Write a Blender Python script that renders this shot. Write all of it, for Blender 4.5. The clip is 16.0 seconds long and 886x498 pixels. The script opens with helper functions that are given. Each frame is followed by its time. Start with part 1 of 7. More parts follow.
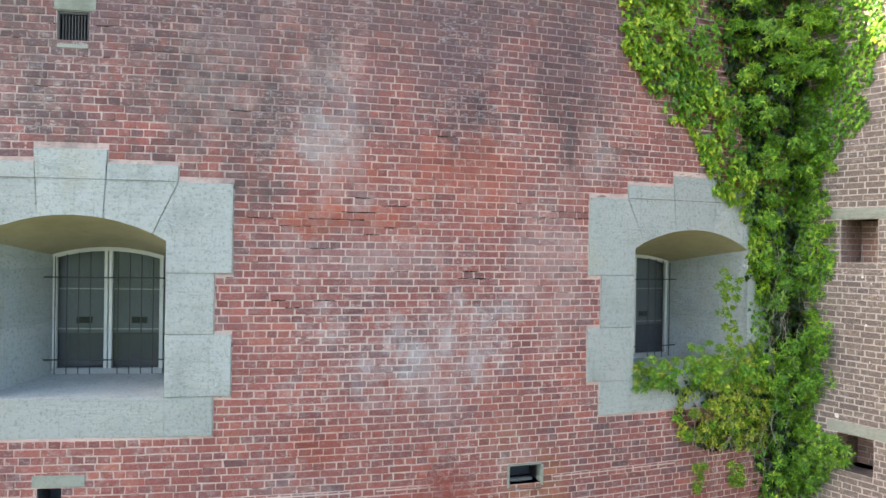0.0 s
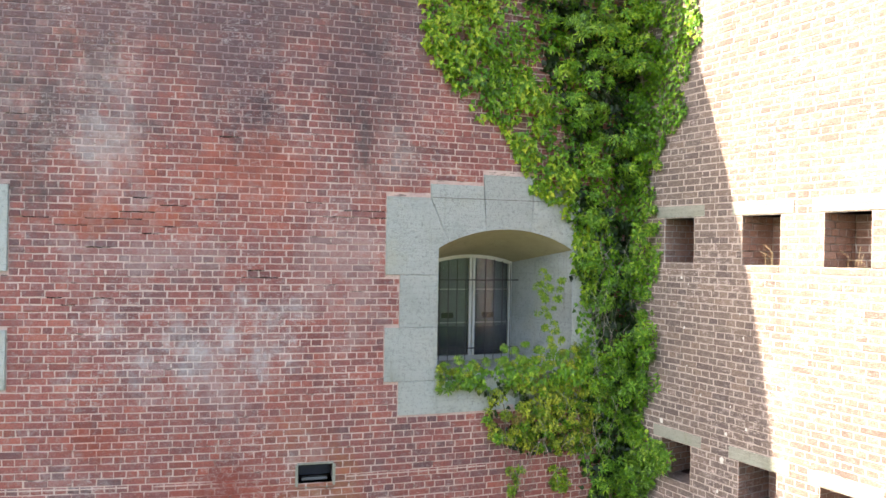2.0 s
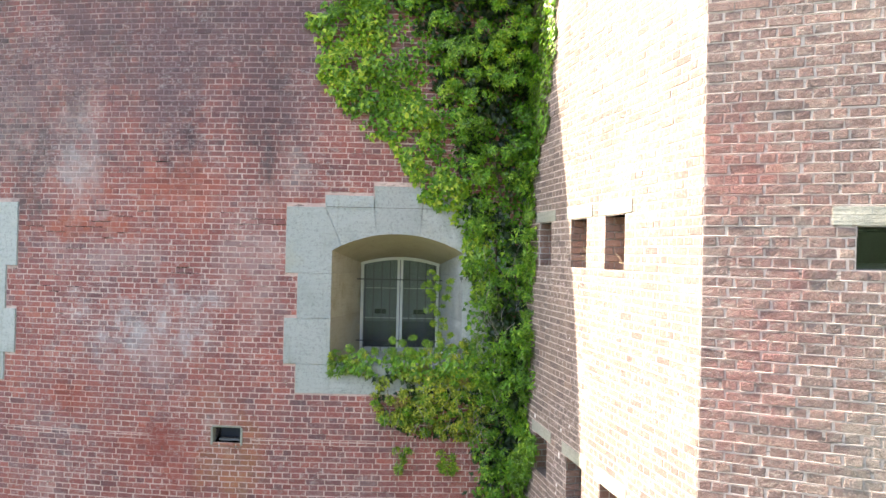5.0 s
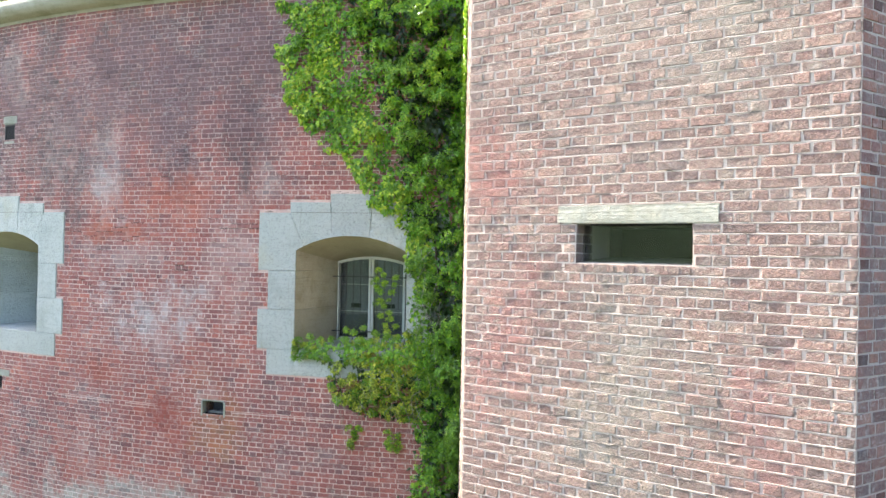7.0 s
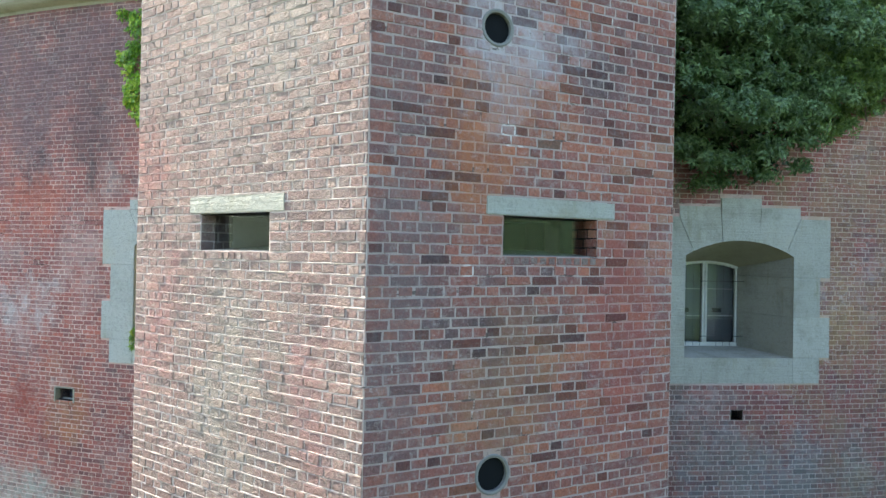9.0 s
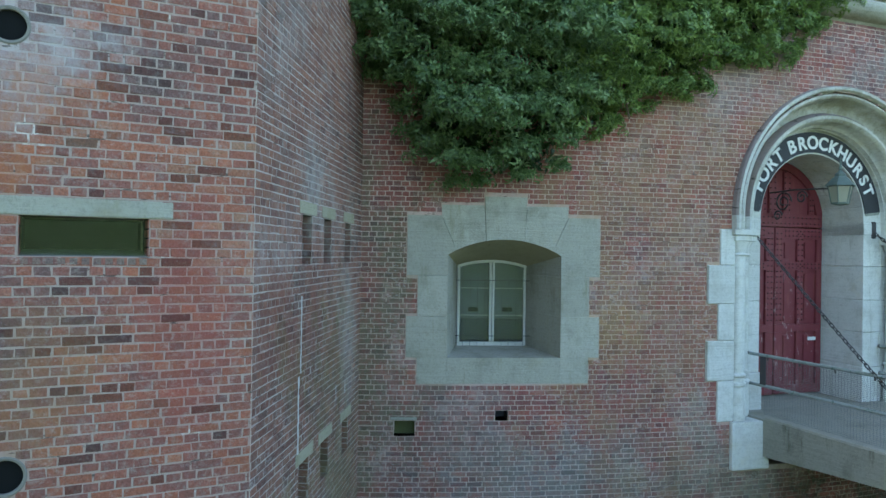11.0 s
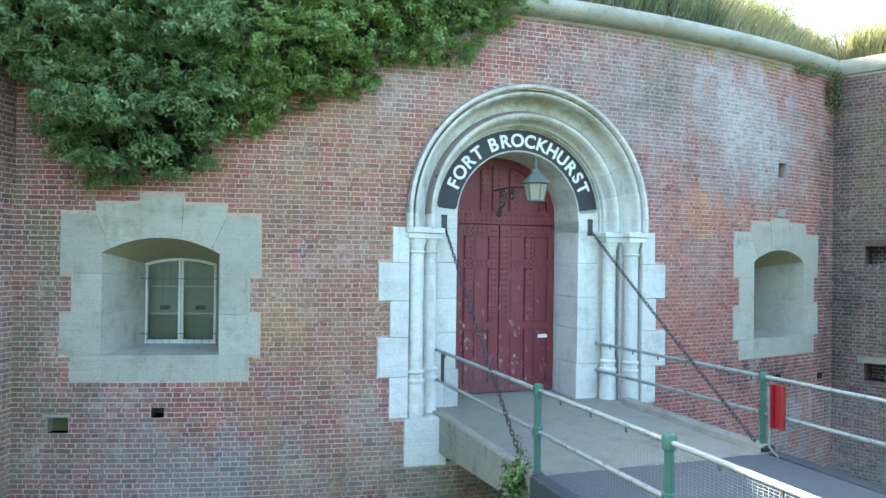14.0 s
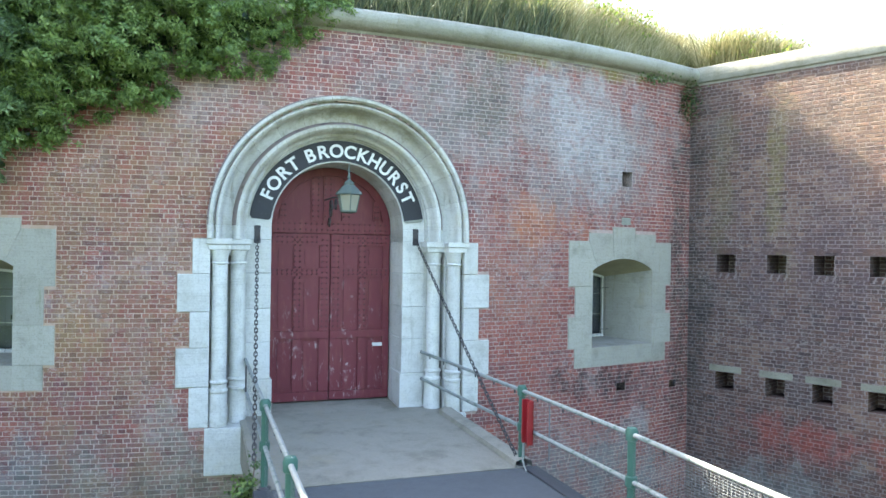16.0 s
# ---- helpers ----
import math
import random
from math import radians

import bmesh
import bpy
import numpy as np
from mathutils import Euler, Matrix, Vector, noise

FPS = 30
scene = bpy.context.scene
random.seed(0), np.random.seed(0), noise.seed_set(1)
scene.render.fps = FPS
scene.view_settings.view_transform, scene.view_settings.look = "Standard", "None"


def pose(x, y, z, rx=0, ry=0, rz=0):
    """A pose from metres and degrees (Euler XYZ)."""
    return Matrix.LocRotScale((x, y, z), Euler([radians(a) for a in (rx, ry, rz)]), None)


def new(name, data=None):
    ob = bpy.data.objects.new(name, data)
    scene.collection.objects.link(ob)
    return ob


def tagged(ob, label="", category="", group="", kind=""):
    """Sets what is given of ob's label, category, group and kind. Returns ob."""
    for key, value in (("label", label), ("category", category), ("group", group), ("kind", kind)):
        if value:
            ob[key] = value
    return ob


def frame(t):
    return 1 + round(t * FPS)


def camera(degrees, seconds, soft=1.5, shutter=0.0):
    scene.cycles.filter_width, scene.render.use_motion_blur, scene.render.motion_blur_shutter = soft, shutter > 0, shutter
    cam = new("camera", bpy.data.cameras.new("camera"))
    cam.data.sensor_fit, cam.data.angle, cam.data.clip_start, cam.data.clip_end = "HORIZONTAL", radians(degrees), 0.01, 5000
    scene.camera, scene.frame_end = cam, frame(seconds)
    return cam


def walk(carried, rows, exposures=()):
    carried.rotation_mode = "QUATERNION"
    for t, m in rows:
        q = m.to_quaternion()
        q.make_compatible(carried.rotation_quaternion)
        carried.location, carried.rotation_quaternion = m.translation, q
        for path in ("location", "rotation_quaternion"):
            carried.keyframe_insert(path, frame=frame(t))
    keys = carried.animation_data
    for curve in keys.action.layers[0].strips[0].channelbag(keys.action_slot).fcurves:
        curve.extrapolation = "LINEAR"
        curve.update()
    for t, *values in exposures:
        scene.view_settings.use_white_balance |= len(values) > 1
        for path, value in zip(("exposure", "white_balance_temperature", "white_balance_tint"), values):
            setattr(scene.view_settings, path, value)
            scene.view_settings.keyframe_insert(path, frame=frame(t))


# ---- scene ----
cam = camera(63.4, 16.0)
METRES, EYE, TILT, LEAN, TURN = 25.5, 2.2, -0.24, 0.26, 0.0
ROWS = [
    (0.0, 0.0, 0.0, 0.0, 0.0, -0.06, -1.2),
    (0.5, 0.0254, 0.0034, -0.0002, -0.3, 0.07, -1.17),
    (1.0, 0.0525, 0.0048, 0.0002, -0.11, 0.07, -1.21),
    (1.5, 0.0819, 0.0044, 0.0, 1.09, 0.16, -1.23),
    (2.0, 0.1094, 0.0036, -0.0001, 3.76, 0.24, -1.23),
    (2.5, 0.1376, 0.0027, 0.0008, 5.27, 0.13, -1.37),
    (3.0, 0.1663, 0.0017, 0.001, 9.06, 0.15, -1.34),
    (3.5, 0.1948, 0.0003, 0.0009, 11.01, 0.26, -1.46),
    (6.0, 0.336, 0.004, 0.0017, 29.93, 0.42, -1.61),
    (6.5, 0.3661, 0.0105, 0.0017, 32.2, 0.43, -1.58),
    (7.0, 0.396, 0.0193, 0.0017, 33.95, 0.42, -1.53),
    (7.5, 0.426, 0.0307, 0.0008, 36.66, 0.44, -1.54),
    (8.0, 0.4555, 0.045, 0.0003, 36.94, 0.48, -1.55),
    (8.5, 0.4839, 0.0629, 0.0003, 37.06, 0.48, -1.5),
    (9.0, 0.5115, 0.0829, 0.0007, 37.25, 0.44, -1.41),
    (9.5, 0.539, 0.1044, 0.0015, 37.49, 0.43, -1.38),
    (10.0, 0.5662, 0.1264, 0.0024, 37.7, 0.38, -1.32),
    (12.5, 0.7001, 0.2317, 0.0053, 37.19, 0.42, -1.15),
    (13.0, 0.7269, 0.2512, 0.0052, 37.34, 0.47, -1.08),
    (13.5, 0.7537, 0.2708, 0.0061, 37.56, 0.42, -1.11),
    (14.0, 0.7804, 0.2908, 0.006, 37.76, 0.48, -1.07),
    (14.5, 0.8066, 0.3106, 0.0073, 37.9, 0.43, -1.09),
    (15.0, 0.8326, 0.3298, 0.0095, 38.07, 0.42, -1.09),
    (15.5, 0.8579, 0.3485, 0.0137, 38.22, 0.29, -1.12),
    (16.0, 0.8832, 0.3674, 0.0184, 38.38, 0.11, -1.16),
]
STOPS = [(0.0, 2.42, 6750, 11), (1.2, 2.37, 7050, 15), (3.7, 2.37, 7050, 16), (5.8, 2.47, 6600, 13), (6.5, 2.51, 6550, 12), (7.3, 2.6, 6450, 11), (8.0, 2.6, 6250, 9), (9.0, 2.3, 6250, 6), (10.2, 2.12, 6200, 2), (12.5, 2.92, 6250, -2), (14.0, 3.05, 6330, 3), (15.0, 3.07, 6420, 6), (16.0, 2.9, 6560, 9)]
walk(cam, [(t, pose(0, 0, EYE, TILT, LEAN, TURN) @ pose(METRES * x, METRES * y, METRES * z, 90 + pitch, roll, yaw)) for t, x, y, z, yaw, pitch, roll in ROWS], STOPS)

# ---- light ----
SUN_AZ, SUN_EL = 185.6, 39.5
to_sun = Vector((math.cos(radians(SUN_AZ)) * math.cos(radians(SUN_EL)), math.sin(radians(SUN_AZ)) * math.cos(radians(SUN_EL)), math.sin(radians(SUN_EL))))
world = bpy.data.worlds.new("sky")
scene.world = world
world.use_nodes = True
sky = world.node_tree.nodes.new("ShaderNodeTexSky")
sky.sky_type, sky.sun_disc, sky.air_density, sky.dust_density = "NISHITA", False, 1.0, 2.5
sky.sun_elevation, sky.sun_rotation = radians(SUN_EL), radians(90 - SUN_AZ)
backdrop = world.node_tree.nodes["Background"]
backdrop.inputs["Strength"].default_value = 0.15
world.node_tree.links.new(sky.outputs[0], backdrop.inputs["Color"])
sun = bpy.data.lights.new("sun", "SUN")
sun.energy, sun.angle, sun.color = 4.9, radians(0.53), (1.0, 0.915, 0.75)
new("sun", sun).matrix_world = to_sun.to_track_quat("Z", "Y").to_matrix().to_4x4()


# ---- materials ----
class Graph:
    """Short ways to wire a node material."""

    def __init__(self, name, roughness=0.8, metallic=0.0, specular=0.3):
        self.material = bpy.data.materials.new(name)
        self.material.use_nodes = True
        self.tree = self.material.node_tree
        self.shader = self.tree.nodes["Principled BSDF"]
        self.put(self.shader.inputs["Roughness"], roughness)
        self.put(self.shader.inputs["Metallic"], metallic)
        self.put(self.shader.inputs["Specular IOR Level"], specular)

    def put(self, socket, value):
        if isinstance(value, bpy.types.NodeSocket):
            self.tree.links.new(value, socket)
        elif isinstance(value, (tuple, list)) and len(socket.default_value) == 4:
            socket.default_value = (*value[:3], 1.0)
        else:
            socket.default_value = value

    def node(self, kind, **inputs):
        made = self.tree.nodes.new(kind)
        for key, value in inputs.items():
            self.put(made.inputs[key.replace("_", " ")], value)
        return made

    def place(self):
        return self.tree.nodes.new("ShaderNodeNewGeometry").outputs["Position"]

    def own(self):
        return self.tree.nodes.new("ShaderNodeTexCoord").outputs["Object"]

    def scaled(self, vector, by, shift=(0, 0, 0)):
        made = self.tree.nodes.new("ShaderNodeMapping")
        self.put(made.inputs["Vector"], vector)
        made.inputs["Scale"].default_value = by
        made.inputs["Location"].default_value = shift
        return made.outputs[0]

    def noise(self, vector, scale, detail=4.0, rough=0.6):
        return self.node("ShaderNodeTexNoise", Vector=vector, Scale=scale, Detail=detail, Roughness=rough).outputs["Fac"]

    def calc(self, what, a, b=0.0, c=0.0, clamp=False):
        made = self.tree.nodes.new("ShaderNodeMath")
        made.operation, made.use_clamp = what, clamp
        for socket, value in zip(made.inputs, (a, b, c)):
            self.put(socket, value)
        return made.outputs[0]

    def span(self, value, low, high, to_low=0.0, to_high=1.0):
        made = self.node("ShaderNodeMapRange", Value=value, From_Min=low, From_Max=high, To_Min=to_low, To_Max=to_high)
        made.interpolation_type = "SMOOTHSTEP"
        return made.outputs["Result"]

    def mix(self, factor, a, b, how="MIX"):
        made = self.tree.nodes.new("ShaderNodeMix")
        made.data_type, made.blend_type = "RGBA", how
        self.put(made.inputs[0], factor)
        self.put(made.inputs[6], a)
        self.put(made.inputs[7], b)
        return made.outputs[2]

    def ramp(self, value, stops):
        made = self.tree.nodes.new("ShaderNodeValToRGB")
        self.put(made.inputs[0], value)
        ramp = made.color_ramp
        while len(ramp.elements) < len(stops):
            ramp.elements.new(0.5)
        for element, (at, colour) in zip(ramp.elements, stops):
            element.position, element.color = at, (*colour, 1.0)
        return made.outputs[0]

    def bump(self, height, distance, strength=1.0):
        made = self.node("ShaderNodeBump", Height=height, Distance=distance, Strength=strength)
        self.tree.links.new(made.outputs[0], self.shader.inputs["Normal"])

    def colour(self, value):
        self.put(self.shader.inputs["Base Color"], value)
        return self.material

    def patch(self, centre, radii, turn=0.0, ragged=2.6, scale=1.2):
        """A ragged patch for stains and painted shade round a place of the wall, 0 to 1."""
        place = self.place()
        shifted = self.tree.nodes.new("ShaderNodeMapping")
        shifted.vector_type = "TEXTURE"
        self.put(shifted.inputs["Vector"], place)
        shifted.inputs["Location"].default_value = centre
        shifted.inputs["Rotation"].default_value = (0, 0, radians(turn))
        shifted.inputs["Scale"].default_value = radii
        far = self.node("ShaderNodeVectorMath", Vector=shifted.outputs[0])
        far.operation = "LENGTH"
        rag = self.calc("MULTIPLY_ADD", self.noise(self.scaled(place, (1, 1, 0.7), centre), scale, 8.0, 0.75), 2 * ragged, -ragged)
        whole = self.span(self.calc("ADD", far.outputs["Value"], rag), 1.1, 0.1)
        return self.calc("MULTIPLY", whole, self.span(self.noise(place, 7.0, 5.0, 0.75), 0.34, 0.6, 0.4, 1.0))


def lime(graph, colour, place, amount, tone):
    """Salts and lime that have bloomed in patches."""
    cloud = graph.noise(place, 0.75, 8.0, 0.7)
    fine = graph.noise(place, 9.0, 4.0, 0.7)
    mask = graph.calc("MULTIPLY", graph.span(cloud, 0.52, 0.72), graph.span(fine, 0.3, 0.65))
    return graph.mix(graph.calc("MULTIPLY", mask, amount), colour, tone)


def stained(graph, colour, stains):
    for centre, radii, turn, tone, amount in stains:
        colour = graph.mix(graph.calc("MULTIPLY", graph.patch(centre, radii, turn), amount), colour, tone)
    return colour


def brick_material(name, stops, single=False, stains=(), bloom=0.6, bloom_tone=(0.42, 0.36, 0.34), mixed=0.4, smear=0.6, burnt=0.8, relief=0.006):
    """Burnt clay: each brick its own tone, streaks, pits and bloom."""
    g = Graph(name, 0.88, specular=0.2)
    place = g.place()
    if single:
        chance = g.tree.nodes.new("ShaderNodeObjectInfo").outputs["Random"]
    else:
        chance = g.tree.nodes.new("ShaderNodeNewGeometry").outputs["Random Per Island"]
    drift = g.calc("ADD", g.calc("MULTIPLY", g.noise(place, 0.45, 5.0, 0.65), 0.65), g.calc("MULTIPLY", g.noise(place, 2.1, 4.0, 0.7), 0.35))
    tone = g.ramp(g.calc("ADD", g.calc("MULTIPLY", chance, mixed), g.calc("MULTIPLY_ADD", drift, 1.9, -0.45 - mixed / 2)), stops)
    grain = g.noise(place, 55.0, 5.0, 0.75)
    colour = g.mix(0.7, tone, g.ramp(grain, [(0.25, (0.3, 0.28, 0.28)), (0.5, (1, 1, 1)), (0.8, (1.6, 1.5, 1.44))]), "MULTIPLY")
    soot = g.span(g.noise(g.scaled(place, (1.6, 1.6, 0.28)), 1.5, 6.0, 0.72), 0.55, 0.75)
    colour = g.mix(g.calc("MULTIPLY", soot, 0.5), colour, (0.1, 0.08, 0.08))
    edge = g.span(g.noise(place, 11.0, 5.0, 0.75), 0.5, 0.7)
    colour = g.mix(g.calc("MULTIPLY", edge, 0.45), colour, tuple(0.75 * v for v in bloom_tone))
    colour = stained(g, colour, stains)
    colour = lime(g, colour, place, bloom, bloom_tone)
    pale = g.calc("MULTIPLY", g.span(g.noise(place, 21.0, 3.0, 0.7), 0.55, 0.75), 0.4)
    colour = g.mix(pale, colour, bloom_tone)
    film = g.calc("MULTIPLY", g.span(g.noise(g.scaled(place, (1.0, 1.0, 2.4)), 13.0, 6.0, 0.78), 0.53, 0.62), g.span(g.noise(place, 1.2, 5.0, 0.7), 0.42, 0.62))
    colour = g.mix(g.calc("MULTIPLY", film, smear), colour, tuple(1.18 * v for v in bloom_tone))
    own = g.calc("FRACT", g.calc("MULTIPLY", chance, 7.31))
    colour = g.mix(1.0, colour, g.ramp(own, [(0.0, (burnt, burnt, burnt * 1.02)), (0.09, (burnt, burnt, burnt * 1.02)), (0.12, (0.95, 0.95, 0.95)), (0.75, (1.05, 1.03, 1.02)), (1.0, (1.22, 1.17, 1.12))]), "MULTIPLY")
    g.bump(g.calc("ADD", grain, g.calc("MULTIPLY", g.noise(place, 17.0, 4.0, 0.7), 1.4)), relief, 0.9)
    return g.colour(colour)


def mortar_material(name, tone, stains=(), wash=None, fresh=0.0):
    """Old lime mortar: washed with brick dust, dirty, open in places."""
    g = Graph(name, 0.95, specular=0.1)
    place = g.place()
    colour = g.mix(g.noise(place, 1.1, 7.0, 0.7), tuple(0.62 * v for v in tone), tuple(min(1.25 * v, 0.9) for v in tone))
    if wash:
        dust = g.ramp(g.calc("MULTIPLY_ADD", g.noise(place, 0.45, 5.0, 0.65), 1.9, -0.4), [(at, tuple(min(1.45 * v + 0.04, 0.6) for v in c)) for at, c in wash])
        colour = g.mix(g.span(g.noise(place, 3.2, 6.0, 0.7), 0.4, 0.7, 0.03, 0.34), colour, dust)
    colour = g.mix(g.calc("MULTIPLY", g.span(g.noise(place, 24.0, 4.0, 0.7), 0.54, 0.7), 0.7), colour, tuple(0.5 * v for v in tone))
    colour = stained(g, colour, stains)
    if fresh:
        new_joint = g.span(g.noise(g.scaled(place, (1.0, 1.0, 1.6)), 2.3, 5.0, 0.6), 0.66, 0.69)
        colour = g.mix(g.calc("MULTIPLY", new_joint, fresh), colour, (0.75, 0.7, 0.65))
    shut = g.span(g.noise(g.scaled(place, (1.0, 1.0, 5.0)), 2.6, 6.0, 0.72), 0.6, 0.64)
    colour = g.mix(g.calc("MULTIPLY", shut, 0.8), colour, tuple(0.16 * v for v in tone))
    g.bump(g.noise(place, 60.0, 4.0, 0.7), 0.004, 0.8)
    return g.colour(colour)


def stone_material(name, tone, dirty, moss=(0.2, 0.2, 0.1), tool=0.5, mossy=0.4, stains=(), pitted=0.28):
    """Dressed limestone with tooling, lichen and run-off."""
    g = Graph(name, 0.85, specular=0.25)
    place = g.place()
    chance = g.tree.nodes.new("ShaderNodeObjectInfo").outputs["Random"]
    base = g.mix(chance, tuple(0.9 * v for v in tone), tuple(1.06 * v for v in tone))
    base = g.mix(g.span(g.noise(place, 2.2, 7.0, 0.7), 0.45, 0.75), base, dirty)
    streak = g.noise(g.scaled(place, (5.0, 5.0, 0.6)), 1.6, 5.0, 0.7)
    base = g.mix(g.calc("MULTIPLY", g.span(streak, 0.56, 0.76), mossy), base, moss)
    base = stained(g, base, stains)
    pits = g.noise(place, 30.0, 5.0, 0.78)
    base = g.mix(g.calc("MULTIPLY", g.span(pits, 0.5, 0.36), pitted), base, tuple(0.55 * v for v in dirty))
    drag = g.noise(g.scaled(place, (2.0, 2.0, 42.0)), 1.0, 3.0, 0.6)
    base = g.mix(g.calc("MULTIPLY", g.span(drag, 0.52, 0.66), 0.16), base, tuple(0.7 * v for v in dirty))
    rust = g.span(g.noise(place, 1.3, 6.0, 0.7), 0.55, 0.72)
    base = g.mix(g.calc("MULTIPLY", rust, 0.35), base, (tone[0] * 0.95, tone[1] * 0.86, tone[2] * 0.66))
    g.bump(g.calc("ADD", g.calc("ADD", g.calc("MULTIPLY", pits, tool), g.calc("MULTIPLY", drag, 0.5)), g.noise(place, 7.0, 4.0, 0.6)), 0.018, 0.9)
    return g.colour(base)


def plain_material(name, tone, roughness, metallic=0.0, wear=None, wear_at=(0.58, 0.7), scale=9.0, bump=0.002, specular=0.4):
    """Paint, metal or timber with wear in it."""
    g = Graph(name, roughness, metallic, specular)
    place = g.place()
    colour = g.mix(g.noise(place, scale * 0.4, 6.0, 0.7), tuple(0.72 * v for v in tone), tuple(min(1.22 * v, 1.0) for v in tone))
    if wear:
        colour = g.mix(g.span(g.noise(place, scale, 7.0, 0.75), *wear_at), colour, wear)
    g.bump(g.noise(place, scale * 6, 4.0, 0.7), bump, 0.7)
    return g.colour(colour)


def leaf_material(name, stops, through_tone):
    g = Graph(name, 0.36, specular=0.45)
    chance = g.tree.nodes.new("ShaderNodeNewGeometry").outputs["Random Per Island"]
    drift = g.noise(g.place(), 1.1, 4.0, 0.6)
    tone = g.ramp(g.calc("ADD", g.calc("MULTIPLY", chance, 0.85), g.calc("MULTIPLY_ADD", drift, 1.2, -0.52)), stops)
    g.colour(tone)
    soft = g.node("ShaderNodeBsdfTranslucent")
    g.tree.links.new(g.mix(0.5, tone, through_tone), soft.inputs["Color"])
    both = g.tree.nodes.new("ShaderNodeMixShader")
    both.inputs[0].default_value = 0.24
    g.tree.links.new(g.shader.outputs[0], both.inputs[1])
    g.tree.links.new(soft.outputs[0], both.inputs[2])
    g.tree.links.new(both.outputs[0], g.tree.nodes["Material Output"].inputs["Surface"])
    return g.material


KEEP_STOPS = [(0.0, (0.108, 0.08, 0.085)), (0.2, (0.172, 0.09, 0.09)), (0.45, (0.248, 0.093, 0.084)), (0.7, (0.305, 0.103, 0.083)), (0.9, (0.342, 0.134, 0.1)), (1.0, (0.3, 0.18, 0.15))]
CAP_STOPS = [(0.0, (0.1, 0.072, 0.07)), (0.2, (0.165, 0.09, 0.083)), (0.45, (0.235, 0.1, 0.082)), (0.75, (0.3, 0.118, 0.075)), (1.0, (0.3, 0.185, 0.13))]
RIGHT_STOPS = [(0.0, (0.11, 0.078, 0.067)), (0.25, (0.165, 0.1, 0.083)), (0.5, (0.23, 0.112, 0.087)), (0.75, (0.275, 0.135, 0.095)), (1.0, (0.28, 0.19, 0.145))]
FACE_STOPS = [(0.0, (0.158, 0.117, 0.108)), (0.3, (0.182, 0.13, 0.118)), (0.55, (0.208, 0.132, 0.117)), (0.8, (0.208, 0.16, 0.14)), (1.0, (0.235, 0.19, 0.165))]
FLANK_STOPS = [(0.0, (0.13, 0.105, 0.096)), (0.3, (0.145, 0.117, 0.103)), (0.6, (0.165, 0.128, 0.11)), (0.85, (0.185, 0.147, 0.123)), (1.0, (0.21, 0.172, 0.143))]
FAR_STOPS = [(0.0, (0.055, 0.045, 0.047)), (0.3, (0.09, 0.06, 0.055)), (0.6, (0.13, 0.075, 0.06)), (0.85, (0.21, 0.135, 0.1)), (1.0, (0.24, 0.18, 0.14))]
GREY, SOOT, RUST, PINK, LIME = (0.1, 0.076, 0.073), (0.07, 0.05, 0.054), (0.32, 0.095, 0.065), (0.36, 0.25, 0.235), (0.36, 0.33, 0.33)
